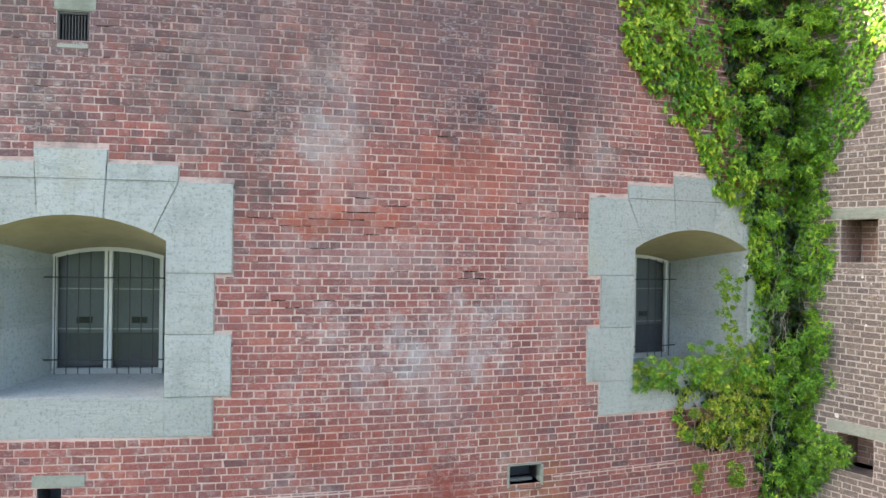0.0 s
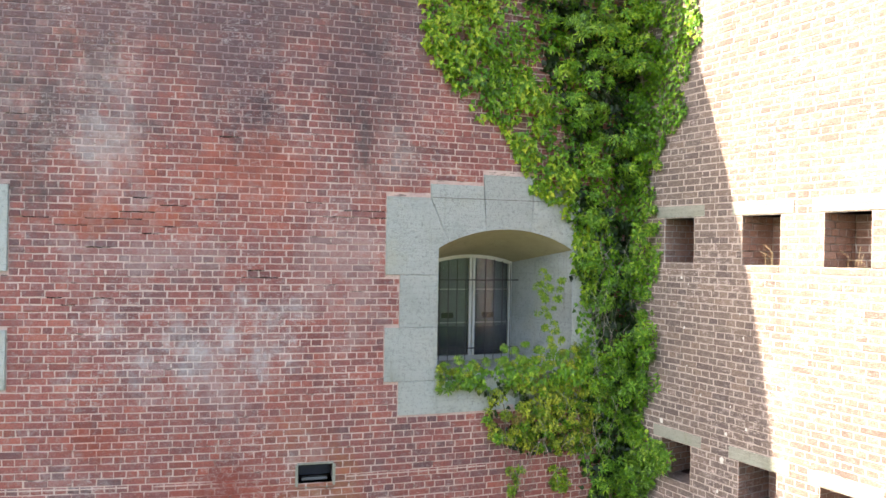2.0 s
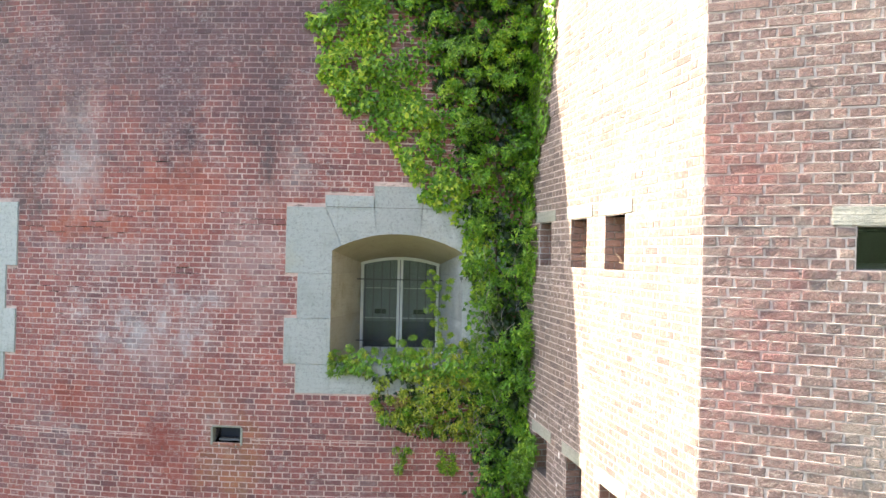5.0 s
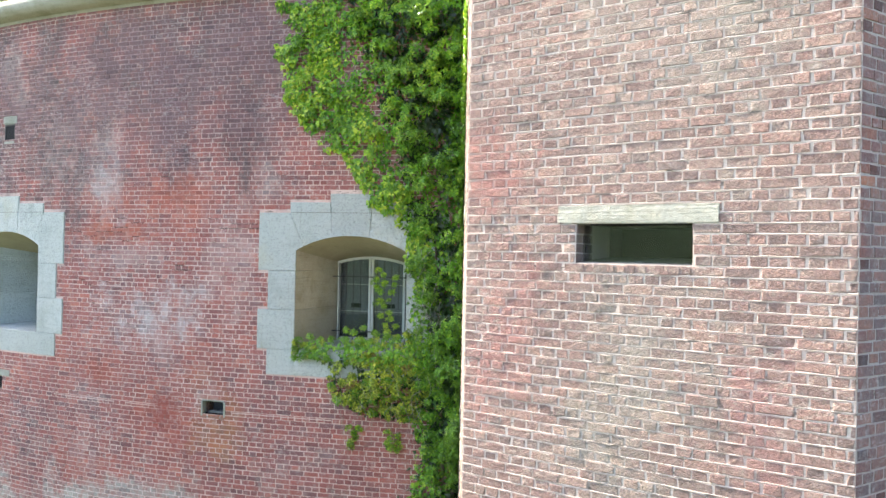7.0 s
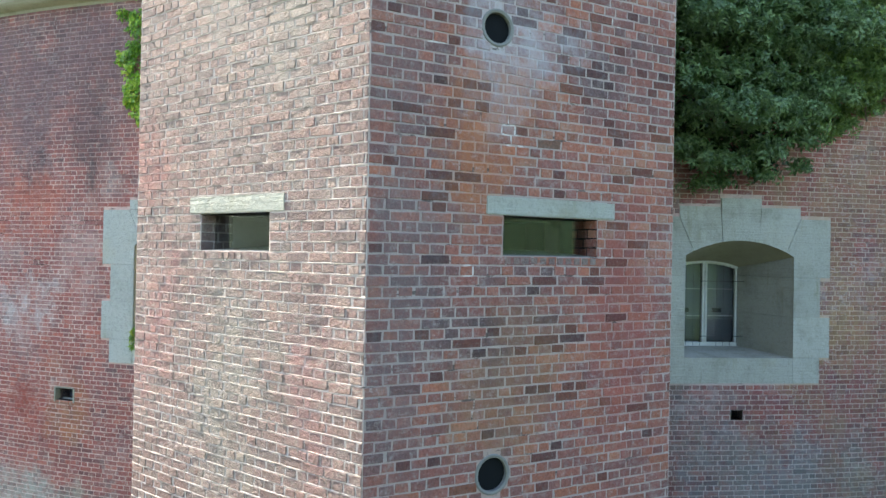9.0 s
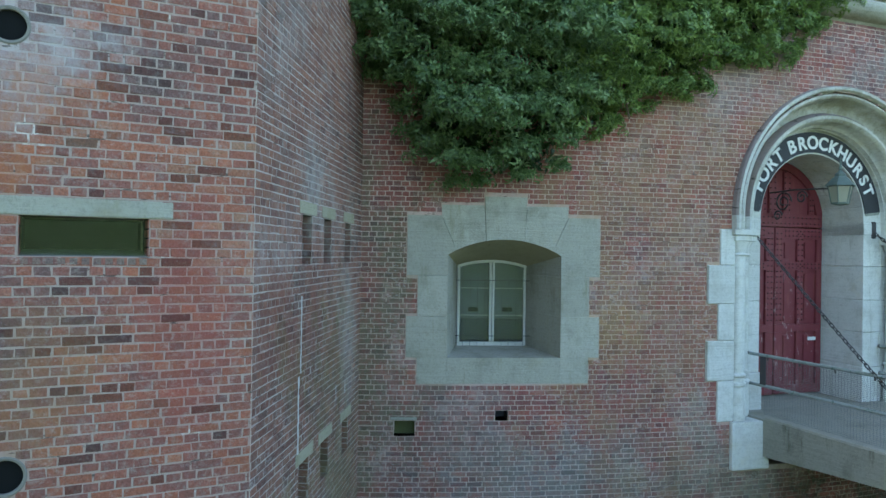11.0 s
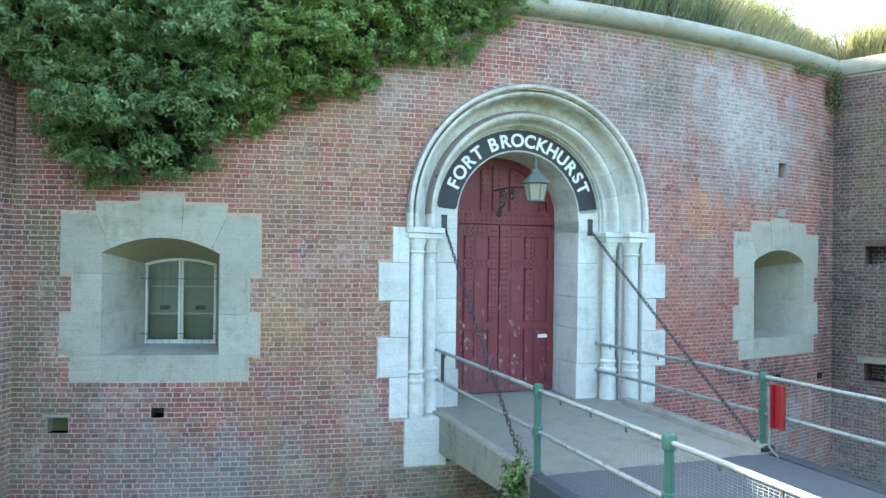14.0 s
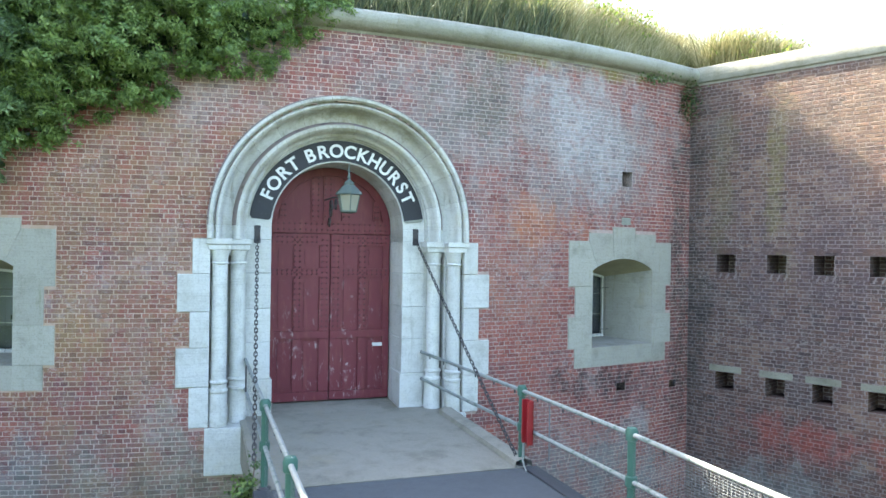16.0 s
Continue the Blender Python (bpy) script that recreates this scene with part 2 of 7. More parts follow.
KEEP_STAINS_SHADE = [
    ((-2.6, 6.9, 4.5), (3.2, 1.8, 1.9), 9, GREY, 0.95),
    ((0.2, 7.5, 5.3), (3.6, 1.8, 1.4), 17, GREY, 0.85),
    ((0.1, 7.5, 4.2), (0.55, 1.2, 1.6), 16, SOOT, 0.95),
    ((1.35, 7.9, 4.4), (0.6, 1.2, 1.6), 20, SOOT, 0.75),
    ((0.0, 7.5, 3.0), (1.7, 1.2, 0.45), 16, RUST, 0.85),
    ((-0.9, 7.25, 2.05), (0.8, 1.2, 0.4), 14, PINK, 0.7),
    ((1.3, 7.9, 1.9), (0.6, 1.2, 0.8), 19, PINK, 0.65),
    ((-0.05, 7.45, -0.5), (0.6, 1.3, 0.7), 16, (0.23, 0.055, 0.04), 0.85),
    ((0.9, 7.75, -0.6), (0.7, 1.0, 0.5), 18, (0.3, 0.14, 0.06), 0.6),
    ((-0.8, 7.3, -2.3), (5.0, 1.9, 0.85), 14, (0.3, 0.3, 0.27), 1.0),
    ((3.0, 8.6, -2.3), (2.4, 1.8, 0.7), 24, (0.28, 0.28, 0.23), 0.85),
    ((10.3, 13.4, -1.2), (1.4, 1.6, 0.9), 43, (0.225, 0.225, 0.225), 0.8),
    ((9.5, 12.7, -0.5), (1.6, 1.5, 1.1), 41, (0.15, 0.13, 0.118), 0.8),
    ((11.0, 14.2, -1.2), (2.4, 1.8, 0.9), 46, (0.205, 0.18, 0.155), 0.8),
    ((13.0, 16.8, -1.4), (0.8, 1.2, 1.2), 50, (0.12, 0.11, 0.1), 0.75),
    # Next two: damp moss with the shade under the bridge painted in.
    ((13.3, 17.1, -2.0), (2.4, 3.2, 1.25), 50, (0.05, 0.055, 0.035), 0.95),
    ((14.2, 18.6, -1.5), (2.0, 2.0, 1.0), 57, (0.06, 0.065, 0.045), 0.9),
    ((11.9, 15.2, 3.9), (1.0, 1.5, 0.8), 49, RUST, 0.55),
    ((12.2, 15.6, -1.2), (1.7, 1.8, 1.0), 50, (0.27, 0.245, 0.19), 0.8),
    ((12.1, 15.4, 2.4), (3.2, 3.4, 4.2), 50, (0.25, 0.15, 0.092), 0.85),
    ((12.6, 16.0, 5.0), (1.6, 1.8, 0.9), 52, (0.25, 0.185, 0.16), 0.75),
    ((14.9, 19.6, 5.0), (2.2, 1.8, 1.3), 62, (0.235, 0.205, 0.19), 0.9),
    ((16.3, 22.3, 4.8), (1.8, 1.8, 1.6), 68, (0.24, 0.21, 0.2), 0.9),
    ((15.3, 20.4, 2.2), (1.2, 1.5, 1.2), 64, (0.33, 0.17, 0.115), 0.6),
    ((16.0, 21.5, 6.1), (2.6, 1.8, 0.2), 66, (0.17, 0.165, 0.045), 0.9),
    ((15.8, 21.3, 4.7), (3.8, 3.0, 2.1), 66, (0.26, 0.215, 0.205), 1.0),
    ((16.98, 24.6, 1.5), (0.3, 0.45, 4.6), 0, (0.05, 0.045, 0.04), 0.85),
    ((16.2, 22.4, -1.7), (2.0, 2.0, 0.9), 70, (0.2, 0.2, 0.19), 0.9),
    ((-0.3, 7.4, 4.9), (5.0, 2.4, 1.7), 15, (0.145, 0.086, 0.088), 0.85),
    ((13.0, 16.6, 5.8), (2.4, 1.8, 0.6), 54, LIME, 0.6),
    ((15.7, 21.0, 3.1), (1.0, 1.4, 0.5), 66, (0.4, 0.15, 0.075), 0.8),
    ((15.6, 20.8, 1.0), (1.0, 1.4, 1.0), 65, (0.32, 0.1, 0.07), 0.6),
    ((-1.18, 7.19, 3.1), (0.35, 1.2, 0.6), 13, (0.27, 0.245, 0.24), 0.8),
    ((-0.26, 7.43, 1.1), (1.0, 1.2, 0.55), 15, (0.41, 0.38, 0.375), 0.85),
    ((-0.09, 7.47, 0.5), (0.4, 1.2, 0.6), 15, PINK, 0.8),
    ((1.7, 8.05, 3.8), (0.45, 1.2, 0.8), 20, (0.085, 0.066, 0.066), 0.9),
    ((1.71, 8.06, 3.1), (0.35, 1.2, 0.5), 20, (0.3, 0.27, 0.26), 0.7),
    ((-0.96, 7.25, 2.45), (1.2, 1.2, 0.2), 14, (0.3, 0.085, 0.05), 0.9),
    ((-1.19, 7.19, 0.16), (0.3, 1.2, 0.35), 13, (0.28, 0.07, 0.045), 0.85),
    ((0.64, 7.69, 0.13), (0.5, 1.2, 0.3), 17, (0.3, 0.11, 0.07), 0.7),
    ((11.1, 14.2, 1.1), (1.0, 1.3, 1.1), 44, (0.31, 0.2, 0.1), 0.8),
    ((15.06, 19.75, 5.2), (0.9, 1.3, 0.9), 62, (0.11, 0.1, 0.08), 0.75),
    ((16.1, 22.0, 5.0), (1.5, 1.6, 1.3), 68, (0.37, 0.35, 0.35), 0.85),
    ((16.2, 22.3, 0.05), (1.4, 1.5, 0.45), 69, (0.05, 0.04, 0.04), 1.0),
    ((16.6, 23.3, -0.9), (0.6, 1.2, 0.5), 70, (0.33, 0.31, 0.3), 0.75),
    ((8.8, 12.1, 1.0), (1.1, 1.5, 3.4), 40, (0.155, 0.135, 0.088), 0.95),
]
brick_keep = brick_material("brick_keep", KEEP_STOPS, stains=KEEP_STAINS_SHADE, mixed=0.4)
brick_keep_single = brick_material("brick_keep_single", KEEP_STOPS, True, KEEP_STAINS_SHADE, mixed=0.4)
# The joints under the bridge are darkened too, for moss and painted shade.
mortar_keep = mortar_material("mortar_keep", (0.6, 0.455, 0.39), [((12.0, 15.4, 2.5), (3.5, 4.5, 5.5), 0, (0.41, 0.32, 0.24), 0.95), ((15.6, 21.0, 2.0), (3.0, 4.2, 5.5), 0, (0.32, 0.245, 0.21), 0.95), ((0.03, 7.5, -0.3), (0.5, 1.2, 0.42), 16, (0.06, 0.022, 0.02), 0.95), ((13.3, 17.1, -2.0), (2.4, 3.2, 1.25), 50, (0.045, 0.055, 0.035), 1.0), ((-0.9, 7.25, 2.44), (1.0, 1.2, 0.16), 14, (0.16, 0.07, 0.05), 0.7)] + [(c, r, a, tuple(min(v * 1.8 + 0.03, 0.6) for v in tone), (0.85 if c[2] > 3.4 and c[0] < 4 else 0.5) * k) for c, r, a, tone, k in KEEP_STAINS_SHADE if k > 0.72], KEEP_STOPS)
brick_flank = brick_material("brick_flank", FLANK_STOPS, bloom=0.4)
FACE_STAINS = [((8.3, 5.6, 1.2), (0.75, 0.8, 1.1), 0, (0.225, 0.21, 0.18), 0.7), ((7.3, 5.6, 2.9), (0.6, 0.8, 0.5), 0, (0.27, 0.115, 0.1), 0.8), ((7.25, 5.6, 1.6), (0.45, 0.8, 0.7), 0, (0.26, 0.12, 0.11), 0.75), ((9.2, 5.6, 1.2), (0.35, 0.8, 0.8), 0, (0.25, 0.122, 0.118), 0.55), ((8.6, 5.6, 4.2), (1.0, 0.8, 0.8), 0, (0.3, 0.27, 0.23), 0.6)]
NOSE_STAINS = [((9.85, 5.8, 2.5), (0.22, 0.4, 3.6), 0, (0.15, 0.125, 0.125), 0.5), ((10.25, 6.7, 3.6), (0.7, 0.9, 0.6), 60, (0.36, 0.32, 0.33), 0.85), ((10.1, 6.4, 2.9), (0.5, 0.8, 0.7), 60, (0.35, 0.135, 0.06), 0.75), ((10.5, 7.3, 4.6), (0.9, 1.0, 0.5), 60, (0.34, 0.3, 0.3), 0.6), ((10.7, 7.7, 1.4), (0.5, 0.8, 1.3), 60, (0.27, 0.075, 0.06), 0.6), ((10.2, 6.6, 1.2), (0.6, 0.8, 0.8), 60, (0.24, 0.15, 0.08), 0.45)]
brick_face = brick_material("brick_face", FACE_STOPS, stains=FACE_STAINS, bloom=0.5, bloom_tone=(0.34, 0.295, 0.26), relief=0.012)
brick_face_single = brick_material("brick_face_single", FACE_STOPS, True, FACE_STAINS, bloom=0.5, bloom_tone=(0.34, 0.295, 0.26), relief=0.012)
brick_nose = brick_material("brick_nose", CAP_STOPS, stains=NOSE_STAINS, bloom=0.35, mixed=0.48, smear=0.25, burnt=0.55)
brick_nose_single = brick_material("brick_nose_single", CAP_STOPS, True, NOSE_STAINS, bloom=0.35, mixed=0.48, smear=0.25, burnt=0.55)
brick_flank_single = brick_material("brick_flank_single", FLANK_STOPS, True, bloom=0.4)
RIGHT_STAINS = [((10.2, 9.3, 1.3), (1.4, 1.8, 0.8), 0, (0.21, 0.092, 0.07), 0.75), ((10.2, 9.2, -0.9), (1.4, 1.8, 0.9), 0, (0.23, 0.2, 0.115), 0.75), ((9.9, 9.7, 2.9), (0.8, 1.2, 0.7), 0, (0.38, 0.35, 0.33), 0.65), ((9.0, 11.1, 1.2), (0.5, 0.8, 1.6), 0, (0.36, 0.34, 0.31), 0.6), ((9.6, 10.2, 0.4), (1.6, 2.0, 1.3), 0, (0.17, 0.15, 0.06), 0.6), ((9.0, 11.1, -1.0), (1.6, 2.0, 1.4), 0, (0.2, 0.18, 0.1), 0.65), ((10.6, 8.7, 4.3), (1.2, 1.6, 1.2), 0, (0.33, 0.29, 0.27), 0.6)]
brick_right_single = brick_material("brick_right_single", RIGHT_STOPS, True, bloom=0.5, stains=RIGHT_STAINS)
brick_right = brick_material("brick_right", RIGHT_STOPS, bloom=0.5, stains=RIGHT_STAINS)
FAR_STAINS = [
    ((19.2, 24.5, 2.4), (2.6, 1.2, 1.7), 0, (0.088, 0.062, 0.068), 0.7),
    ((18.9, 24.6, 4.0), (0.3, 0.8, 1.7), 0, (0.15, 0.13, 0.055), 0.75),
    ((17.8, 24.7, 4.2), (0.3, 0.8, 1.7), 0, (0.13, 0.11, 0.06), 0.6),
    ((19.4, 24.5, -1.0), (1.5, 1.0, 0.6), 0, (0.25, 0.065, 0.05), 0.85),
    ((19.2, 24.5, -2.3), (3.4, 1.2, 0.8), 0, (0.17, 0.17, 0.16), 0.95),
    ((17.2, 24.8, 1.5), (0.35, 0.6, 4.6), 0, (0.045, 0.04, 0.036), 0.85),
    ((20.5, 24.3, 5.2), (1.8, 1.0, 0.9), 0, (0.17, 0.125, 0.085), 0.6),
]
# Paler brick for loophole linings: bounced light put into the colour.
brick_loop_lit = brick_material("brick_loop_lit", [(0.0, (0.2, 0.13, 0.1)), (0.5, (0.3, 0.18, 0.14)), (1.0, (0.36, 0.25, 0.2))], bloom=0.4)
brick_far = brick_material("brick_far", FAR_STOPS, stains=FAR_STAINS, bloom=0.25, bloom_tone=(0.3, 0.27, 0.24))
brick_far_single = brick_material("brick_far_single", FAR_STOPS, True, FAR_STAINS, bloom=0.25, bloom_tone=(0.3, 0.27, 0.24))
mortar_pale = mortar_material("mortar_pale", (0.53, 0.445, 0.395), [(c, r, a, tuple(min(v * 1.3, 0.55) for v in tone), 0.7 * k) for c, r, a, tone, k in FACE_STAINS], FACE_STOPS)
mortar_flank = mortar_material("mortar_flank", (0.46, 0.39, 0.345), (), FLANK_STOPS)
mortar_right = mortar_material("mortar_right", (0.56, 0.49, 0.44), [(c, r, a, tuple(min(v * 1.3, 0.5) for v in tone), 0.8 * k) for c, r, a, tone, k in RIGHT_STAINS], CAP_STOPS)
mortar_nose = mortar_material("mortar_nose", (0.4, 0.325, 0.29), [(c, r, a, tuple(min(v * 1.35, 0.45) for v in tone), 0.7 * k) for c, r, a, tone, k in NOSE_STAINS], CAP_STOPS, 0.5)
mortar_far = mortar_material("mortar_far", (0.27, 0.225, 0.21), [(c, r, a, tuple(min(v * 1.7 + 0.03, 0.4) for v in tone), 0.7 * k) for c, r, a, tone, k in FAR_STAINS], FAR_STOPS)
mortar_grey = mortar_material("mortar_grey", (0.5, 0.44, 0.39))
stone_window = stone_material("stone_window", (0.47, 0.495, 0.465), (0.34, 0.365, 0.335), mossy=0.4, tool=2.2, pitted=0.5)
stone_mossy = stone_material("stone_mossy", (0.42, 0.4, 0.335), (0.28, 0.27, 0.21), moss=(0.2, 0.19, 0.08), mossy=0.5)
stone_gate = stone_material("stone_gate", (0.64, 0.635, 0.59), (0.45, 0.44, 0.39), moss=(0.26, 0.25, 0.18), tool=0.2, mossy=0.45)
stone_lintel = stone_material("stone_lintel", (0.3, 0.31, 0.26), (0.19, 0.2, 0.16))
stone_tan = stone_material("stone_tan", (0.42, 0.385, 0.28), (0.3, 0.27, 0.17), mossy=0.3)
stone_dull = stone_material("stone_dull", (0.27, 0.26, 0.2), (0.17, 0.165, 0.12))
stone_bright = stone_material("stone_bright", (0.34, 0.33, 0.28), (0.25, 0.24, 0.195), mossy=0.3)
stone_coping = stone_material("stone_coping", (0.36, 0.35, 0.29), (0.24, 0.235, 0.175), mossy=0.3)
stone_arch = stone_material("stone_arch", (0.6, 0.595, 0.55), (0.4, 0.38, 0.3), moss=(0.15, 0.14, 0.08), tool=0.25, mossy=0.75, stains=[((13.8, 17.8, 4.75), (1.3, 1.9, 0.55), 0, (0.2, 0.185, 0.12), 0.8), ((13.8, 17.8, 4.4), (1.6, 2.3, 0.9), 0, (0.4, 0.37, 0.28), 0.6)])
concrete = stone_material("concrete", (0.31, 0.29, 0.235), (0.2, 0.19, 0.15), mossy=0.2, tool=0.3)
concrete_stained = stone_material("concrete_stained", (0.3, 0.285, 0.235), (0.16, 0.155, 0.12), moss=(0.07, 0.075, 0.045), mossy=0.7, tool=0.6)
plaster_soffit = plain_material("plaster_soffit", (0.36, 0.32, 0.22), 0.9, wear=(0.2, 0.19, 0.14))
bar_paint = plain_material("bar_paint", (0.36, 0.36, 0.34), 0.6)
white_paint = plain_material("white_paint", (0.62, 0.61, 0.55), 0.6, wear=(0.4, 0.38, 0.33))
iron = plain_material("iron", (0.07, 0.065, 0.065), 0.7, 0.2, wear=(0.14, 0.08, 0.05))
shutter_grey = plain_material("shutter_grey", (0.17, 0.17, 0.19), 0.7)
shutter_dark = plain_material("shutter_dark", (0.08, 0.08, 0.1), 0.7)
lime_white = plain_material("lime_white", (0.62, 0.6, 0.56), 0.9, wear=(0.35, 0.3, 0.27), scale=30.0)
pipe_clay = plain_material("pipe_clay", (0.2, 0.19, 0.17), 0.8)
# Near-black colour that stands for the shade inside openings.
void_shade = plain_material("void_shade", (0.012, 0.013, 0.014), 0.95, specular=0.05)
g = Graph("door_paint", 0.5, specular=0.35)
place = g.place()
colour = g.mix(g.noise(place, 2.5, 6.0, 0.7), (0.14, 0.026, 0.034), (0.21, 0.042, 0.052))
colour = g.mix(g.calc("MULTIPLY", g.span(g.noise(g.scaled(place, (3, 3, 0.5)), 3.0, 5.0, 0.7), 0.5, 0.7), 0.5), colour, (0.26, 0.085, 0.07))
flake = g.span(g.noise(g.scaled(place, (1, 1, 0.38)), 10.0, 6.0, 0.75), 0.56, 0.6)
where = g.span(g.noise(place, 1.9, 3.0, 0.6), 0.43, 0.55)
low = g.patch((12.6, 18.6, 0.6), (1.8, 1.8, 1.5), ragged=1.0)
colour = g.mix(g.calc("MULTIPLY", g.calc("MULTIPLY", flake, where), low), colour, (0.55, 0.45, 0.43))
g.bump(g.noise(place, 40.0, 4.0, 0.7), 0.002, 0.6)
red_paint = g.colour(colour)
red_plain = plain_material("red_plain", (0.32, 0.02, 0.024), 0.45)
black_paint = plain_material("black_paint", (0.03, 0.03, 0.035), 0.6, wear=(0.35, 0.35, 0.32), wear_at=(0.64, 0.72), scale=16.0)
letter_paint = plain_material("letter_paint", (0.75, 0.75, 0.72), 0.6, wear=(0.25, 0.25, 0.24), wear_at=(0.6, 0.7), scale=14.0)
green_paint = plain_material("green_paint", (0.05, 0.125, 0.09), 0.55, wear=(0.3, 0.3, 0.26), wear_at=(0.62, 0.72), scale=14.0)
rail_paint = plain_material("rail_paint", (0.27, 0.29, 0.27), 0.5, wear=(0.1, 0.15, 0.12), wear_at=(0.52, 0.62), scale=11.0)
mesh_metal = plain_material("mesh_metal", (0.2, 0.215, 0.215), 0.7, 0.3)
tarmac = plain_material("tarmac", (0.09, 0.098, 0.102), 0.9, scale=20.0, bump=0.004)
steel_blue = plain_material("steel_blue", (0.05, 0.056, 0.062), 0.5, wear=(0.14, 0.13, 0.13))
soil = plain_material("soil", (0.1, 0.11, 0.05), 0.95, wear=(0.16, 0.15, 0.07), scale=2.0, bump=0.02)
# Dark green of the added bank, chosen for what the slit glass reflects.
bank_grass = plain_material("bank_grass", (0.035, 0.065, 0.028), 0.95, wear=(0.05, 0.08, 0.03), scale=1.2, bump=0.02)
moat_bed = plain_material("moat_bed", (0.06, 0.07, 0.035), 0.95, wear=(0.045, 0.055, 0.022), scale=1.2, bump=0.02)
straw = plain_material("straw", (0.5, 0.4, 0.25), 0.8)
bark_pale = plain_material("bark_pale", (0.3, 0.27, 0.22), 0.9, scale=20.0)
bark = plain_material("bark", (0.16, 0.12, 0.09), 0.9, scale=20.0)
leaf_bright = leaf_material("leaf_bright", [(0.0, (0.02, 0.065, 0.006)), (0.35, (0.06, 0.18, 0.012)), (0.7, (0.14, 0.33, 0.018)), (1.0, (0.34, 0.48, 0.035))], (0.4, 0.65, 0.04))
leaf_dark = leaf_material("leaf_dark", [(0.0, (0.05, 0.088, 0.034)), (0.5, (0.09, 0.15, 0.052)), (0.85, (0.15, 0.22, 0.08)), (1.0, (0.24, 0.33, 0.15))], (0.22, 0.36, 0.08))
leaf_yellow = leaf_material("leaf_yellow", [(0.0, (0.035, 0.1, 0.008)), (0.4, (0.13, 0.28, 0.018)), (0.75, (0.32, 0.47, 0.03)), (1.0, (0.58, 0.6, 0.06))], (0.45, 0.6, 0.05))
leaf_dry = leaf_material("leaf_dry", [(0.0, (0.1, 0.075, 0.02)), (0.5, (0.25, 0.19, 0.05)), (1.0, (0.42, 0.3, 0.09))], (0.4, 0.3, 0.08))
leaf_olive = leaf_material("leaf_olive", [(0.0, (0.03, 0.055, 0.006)), (0.4, (0.15, 0.22, 0.016)), (0.75, (0.4, 0.47, 0.035)), (1.0, (0.62, 0.58, 0.07))], (0.42, 0.48, 0.06))
leaf_fresh = leaf_material("leaf_fresh", [(0.0, (0.035, 0.095, 0.008)), (0.4, (0.09, 0.22, 0.015)), (0.8, (0.21, 0.37, 0.03)), (1.0, (0.38, 0.5, 0.06))], (0.35, 0.55, 0.07))
leaf_mid = leaf_material("leaf_mid", [(0.0, (0.06, 0.11, 0.03)), (0.5, (0.125, 0.195, 0.05)), (0.85, (0.21, 0.29, 0.075)), (1.0, (0.3, 0.39, 0.15))], (0.28, 0.42, 0.09))
# Near-black leaves: the shade of the inner gaps is put into the colour.
leaf_shaded = leaf_material("leaf_shaded", [(0.0, (0.006, 0.016, 0.004)), (0.6, (0.015, 0.036, 0.008)), (1.0, (0.035, 0.075, 0.013))], (0.1, 0.2, 0.02))
# Shaded and sunlit copies of one grass; the light is in the colours.
leaf_grass_shaded = leaf_material("leaf_grass_shaded", [(0.0, (0.06, 0.085, 0.05)), (0.4, (0.11, 0.14, 0.08)), (0.8, (0.2, 0.21, 0.12)), (1.0, (0.34, 0.32, 0.2))], (0.2, 0.25, 0.1))
leaf_grass_lit = leaf_material("leaf_grass_lit", [(0.0, (0.12, 0.13, 0.045)), (0.35, (0.25, 0.25, 0.11)), (0.7, (0.42, 0.38, 0.21)), (1.0, (0.62, 0.56, 0.38))], (0.5, 0.48, 0.25))
glass_g = Graph("glass", 0.05, specular=0.5)
glass_g.put(glass_g.shader.inputs["Transmission Weight"], 1.0)
glass_g.put(glass_g.shader.inputs["IOR"], 1.45)
glass = glass_g.colour((0.85, 0.9, 0.88))


# ---- mesh tools ----
def part(name, verts, faces, material, parent=None, label="", smooth=False):
    """One mesh object from arrays, under a thing or a part."""
    mesh = bpy.data.meshes.new(name)
    mesh.from_pydata([tuple(map(float, v)) for v in verts], [], faces)
    mesh.materials.append(material)
    if smooth:
        mesh.polygons.foreach_set("use_smooth", [True] * len(mesh.polygons))
        mesh.set_sharp_from_angle(angle=radians(38))
    ob = new(name, mesh)
    ob.parent = parent
    return tagged(ob, label)


def bulk(name, verts, quads, material, parent=None, label=""):
    """A large mesh from numpy arrays: verts (n, 3), faces (m, k)."""
    verts, quads = np.asarray(verts, np.float32), np.asarray(quads, np.int32)
    mesh = bpy.data.meshes.new(name)
    sides = quads.shape[1]
    mesh.vertices.add(len(verts))
    mesh.vertices.foreach_set("co", verts.ravel())
    mesh.loops.add(quads.size)
    mesh.loops.foreach_set("vertex_index", quads.ravel())
    mesh.polygons.add(len(quads))
    mesh.polygons.foreach_set("loop_start", np.arange(0, quads.size, sides, dtype=np.int32))
    mesh.polygons.foreach_set("use_smooth", np.zeros(len(quads), bool))
    mesh.update(calc_edges=True)
    mesh.validate()
    mesh.materials.append(material)
    ob = new(name, mesh)
    ob.parent = parent
    return tagged(ob, label)


def from_bm(name, bm, material, parent=None, label="", smooth=False):
    mesh = bpy.data.meshes.new(name)
    bm.to_mesh(mesh)
    bm.free()
    mesh.materials.append(material)
    if smooth:
        mesh.polygons.foreach_set("use_smooth", [True] * len(mesh.polygons))
        mesh.set_sharp_from_angle(angle=radians(38))
    ob = new(name, mesh)
    ob.parent = parent
    return tagged(ob, label)


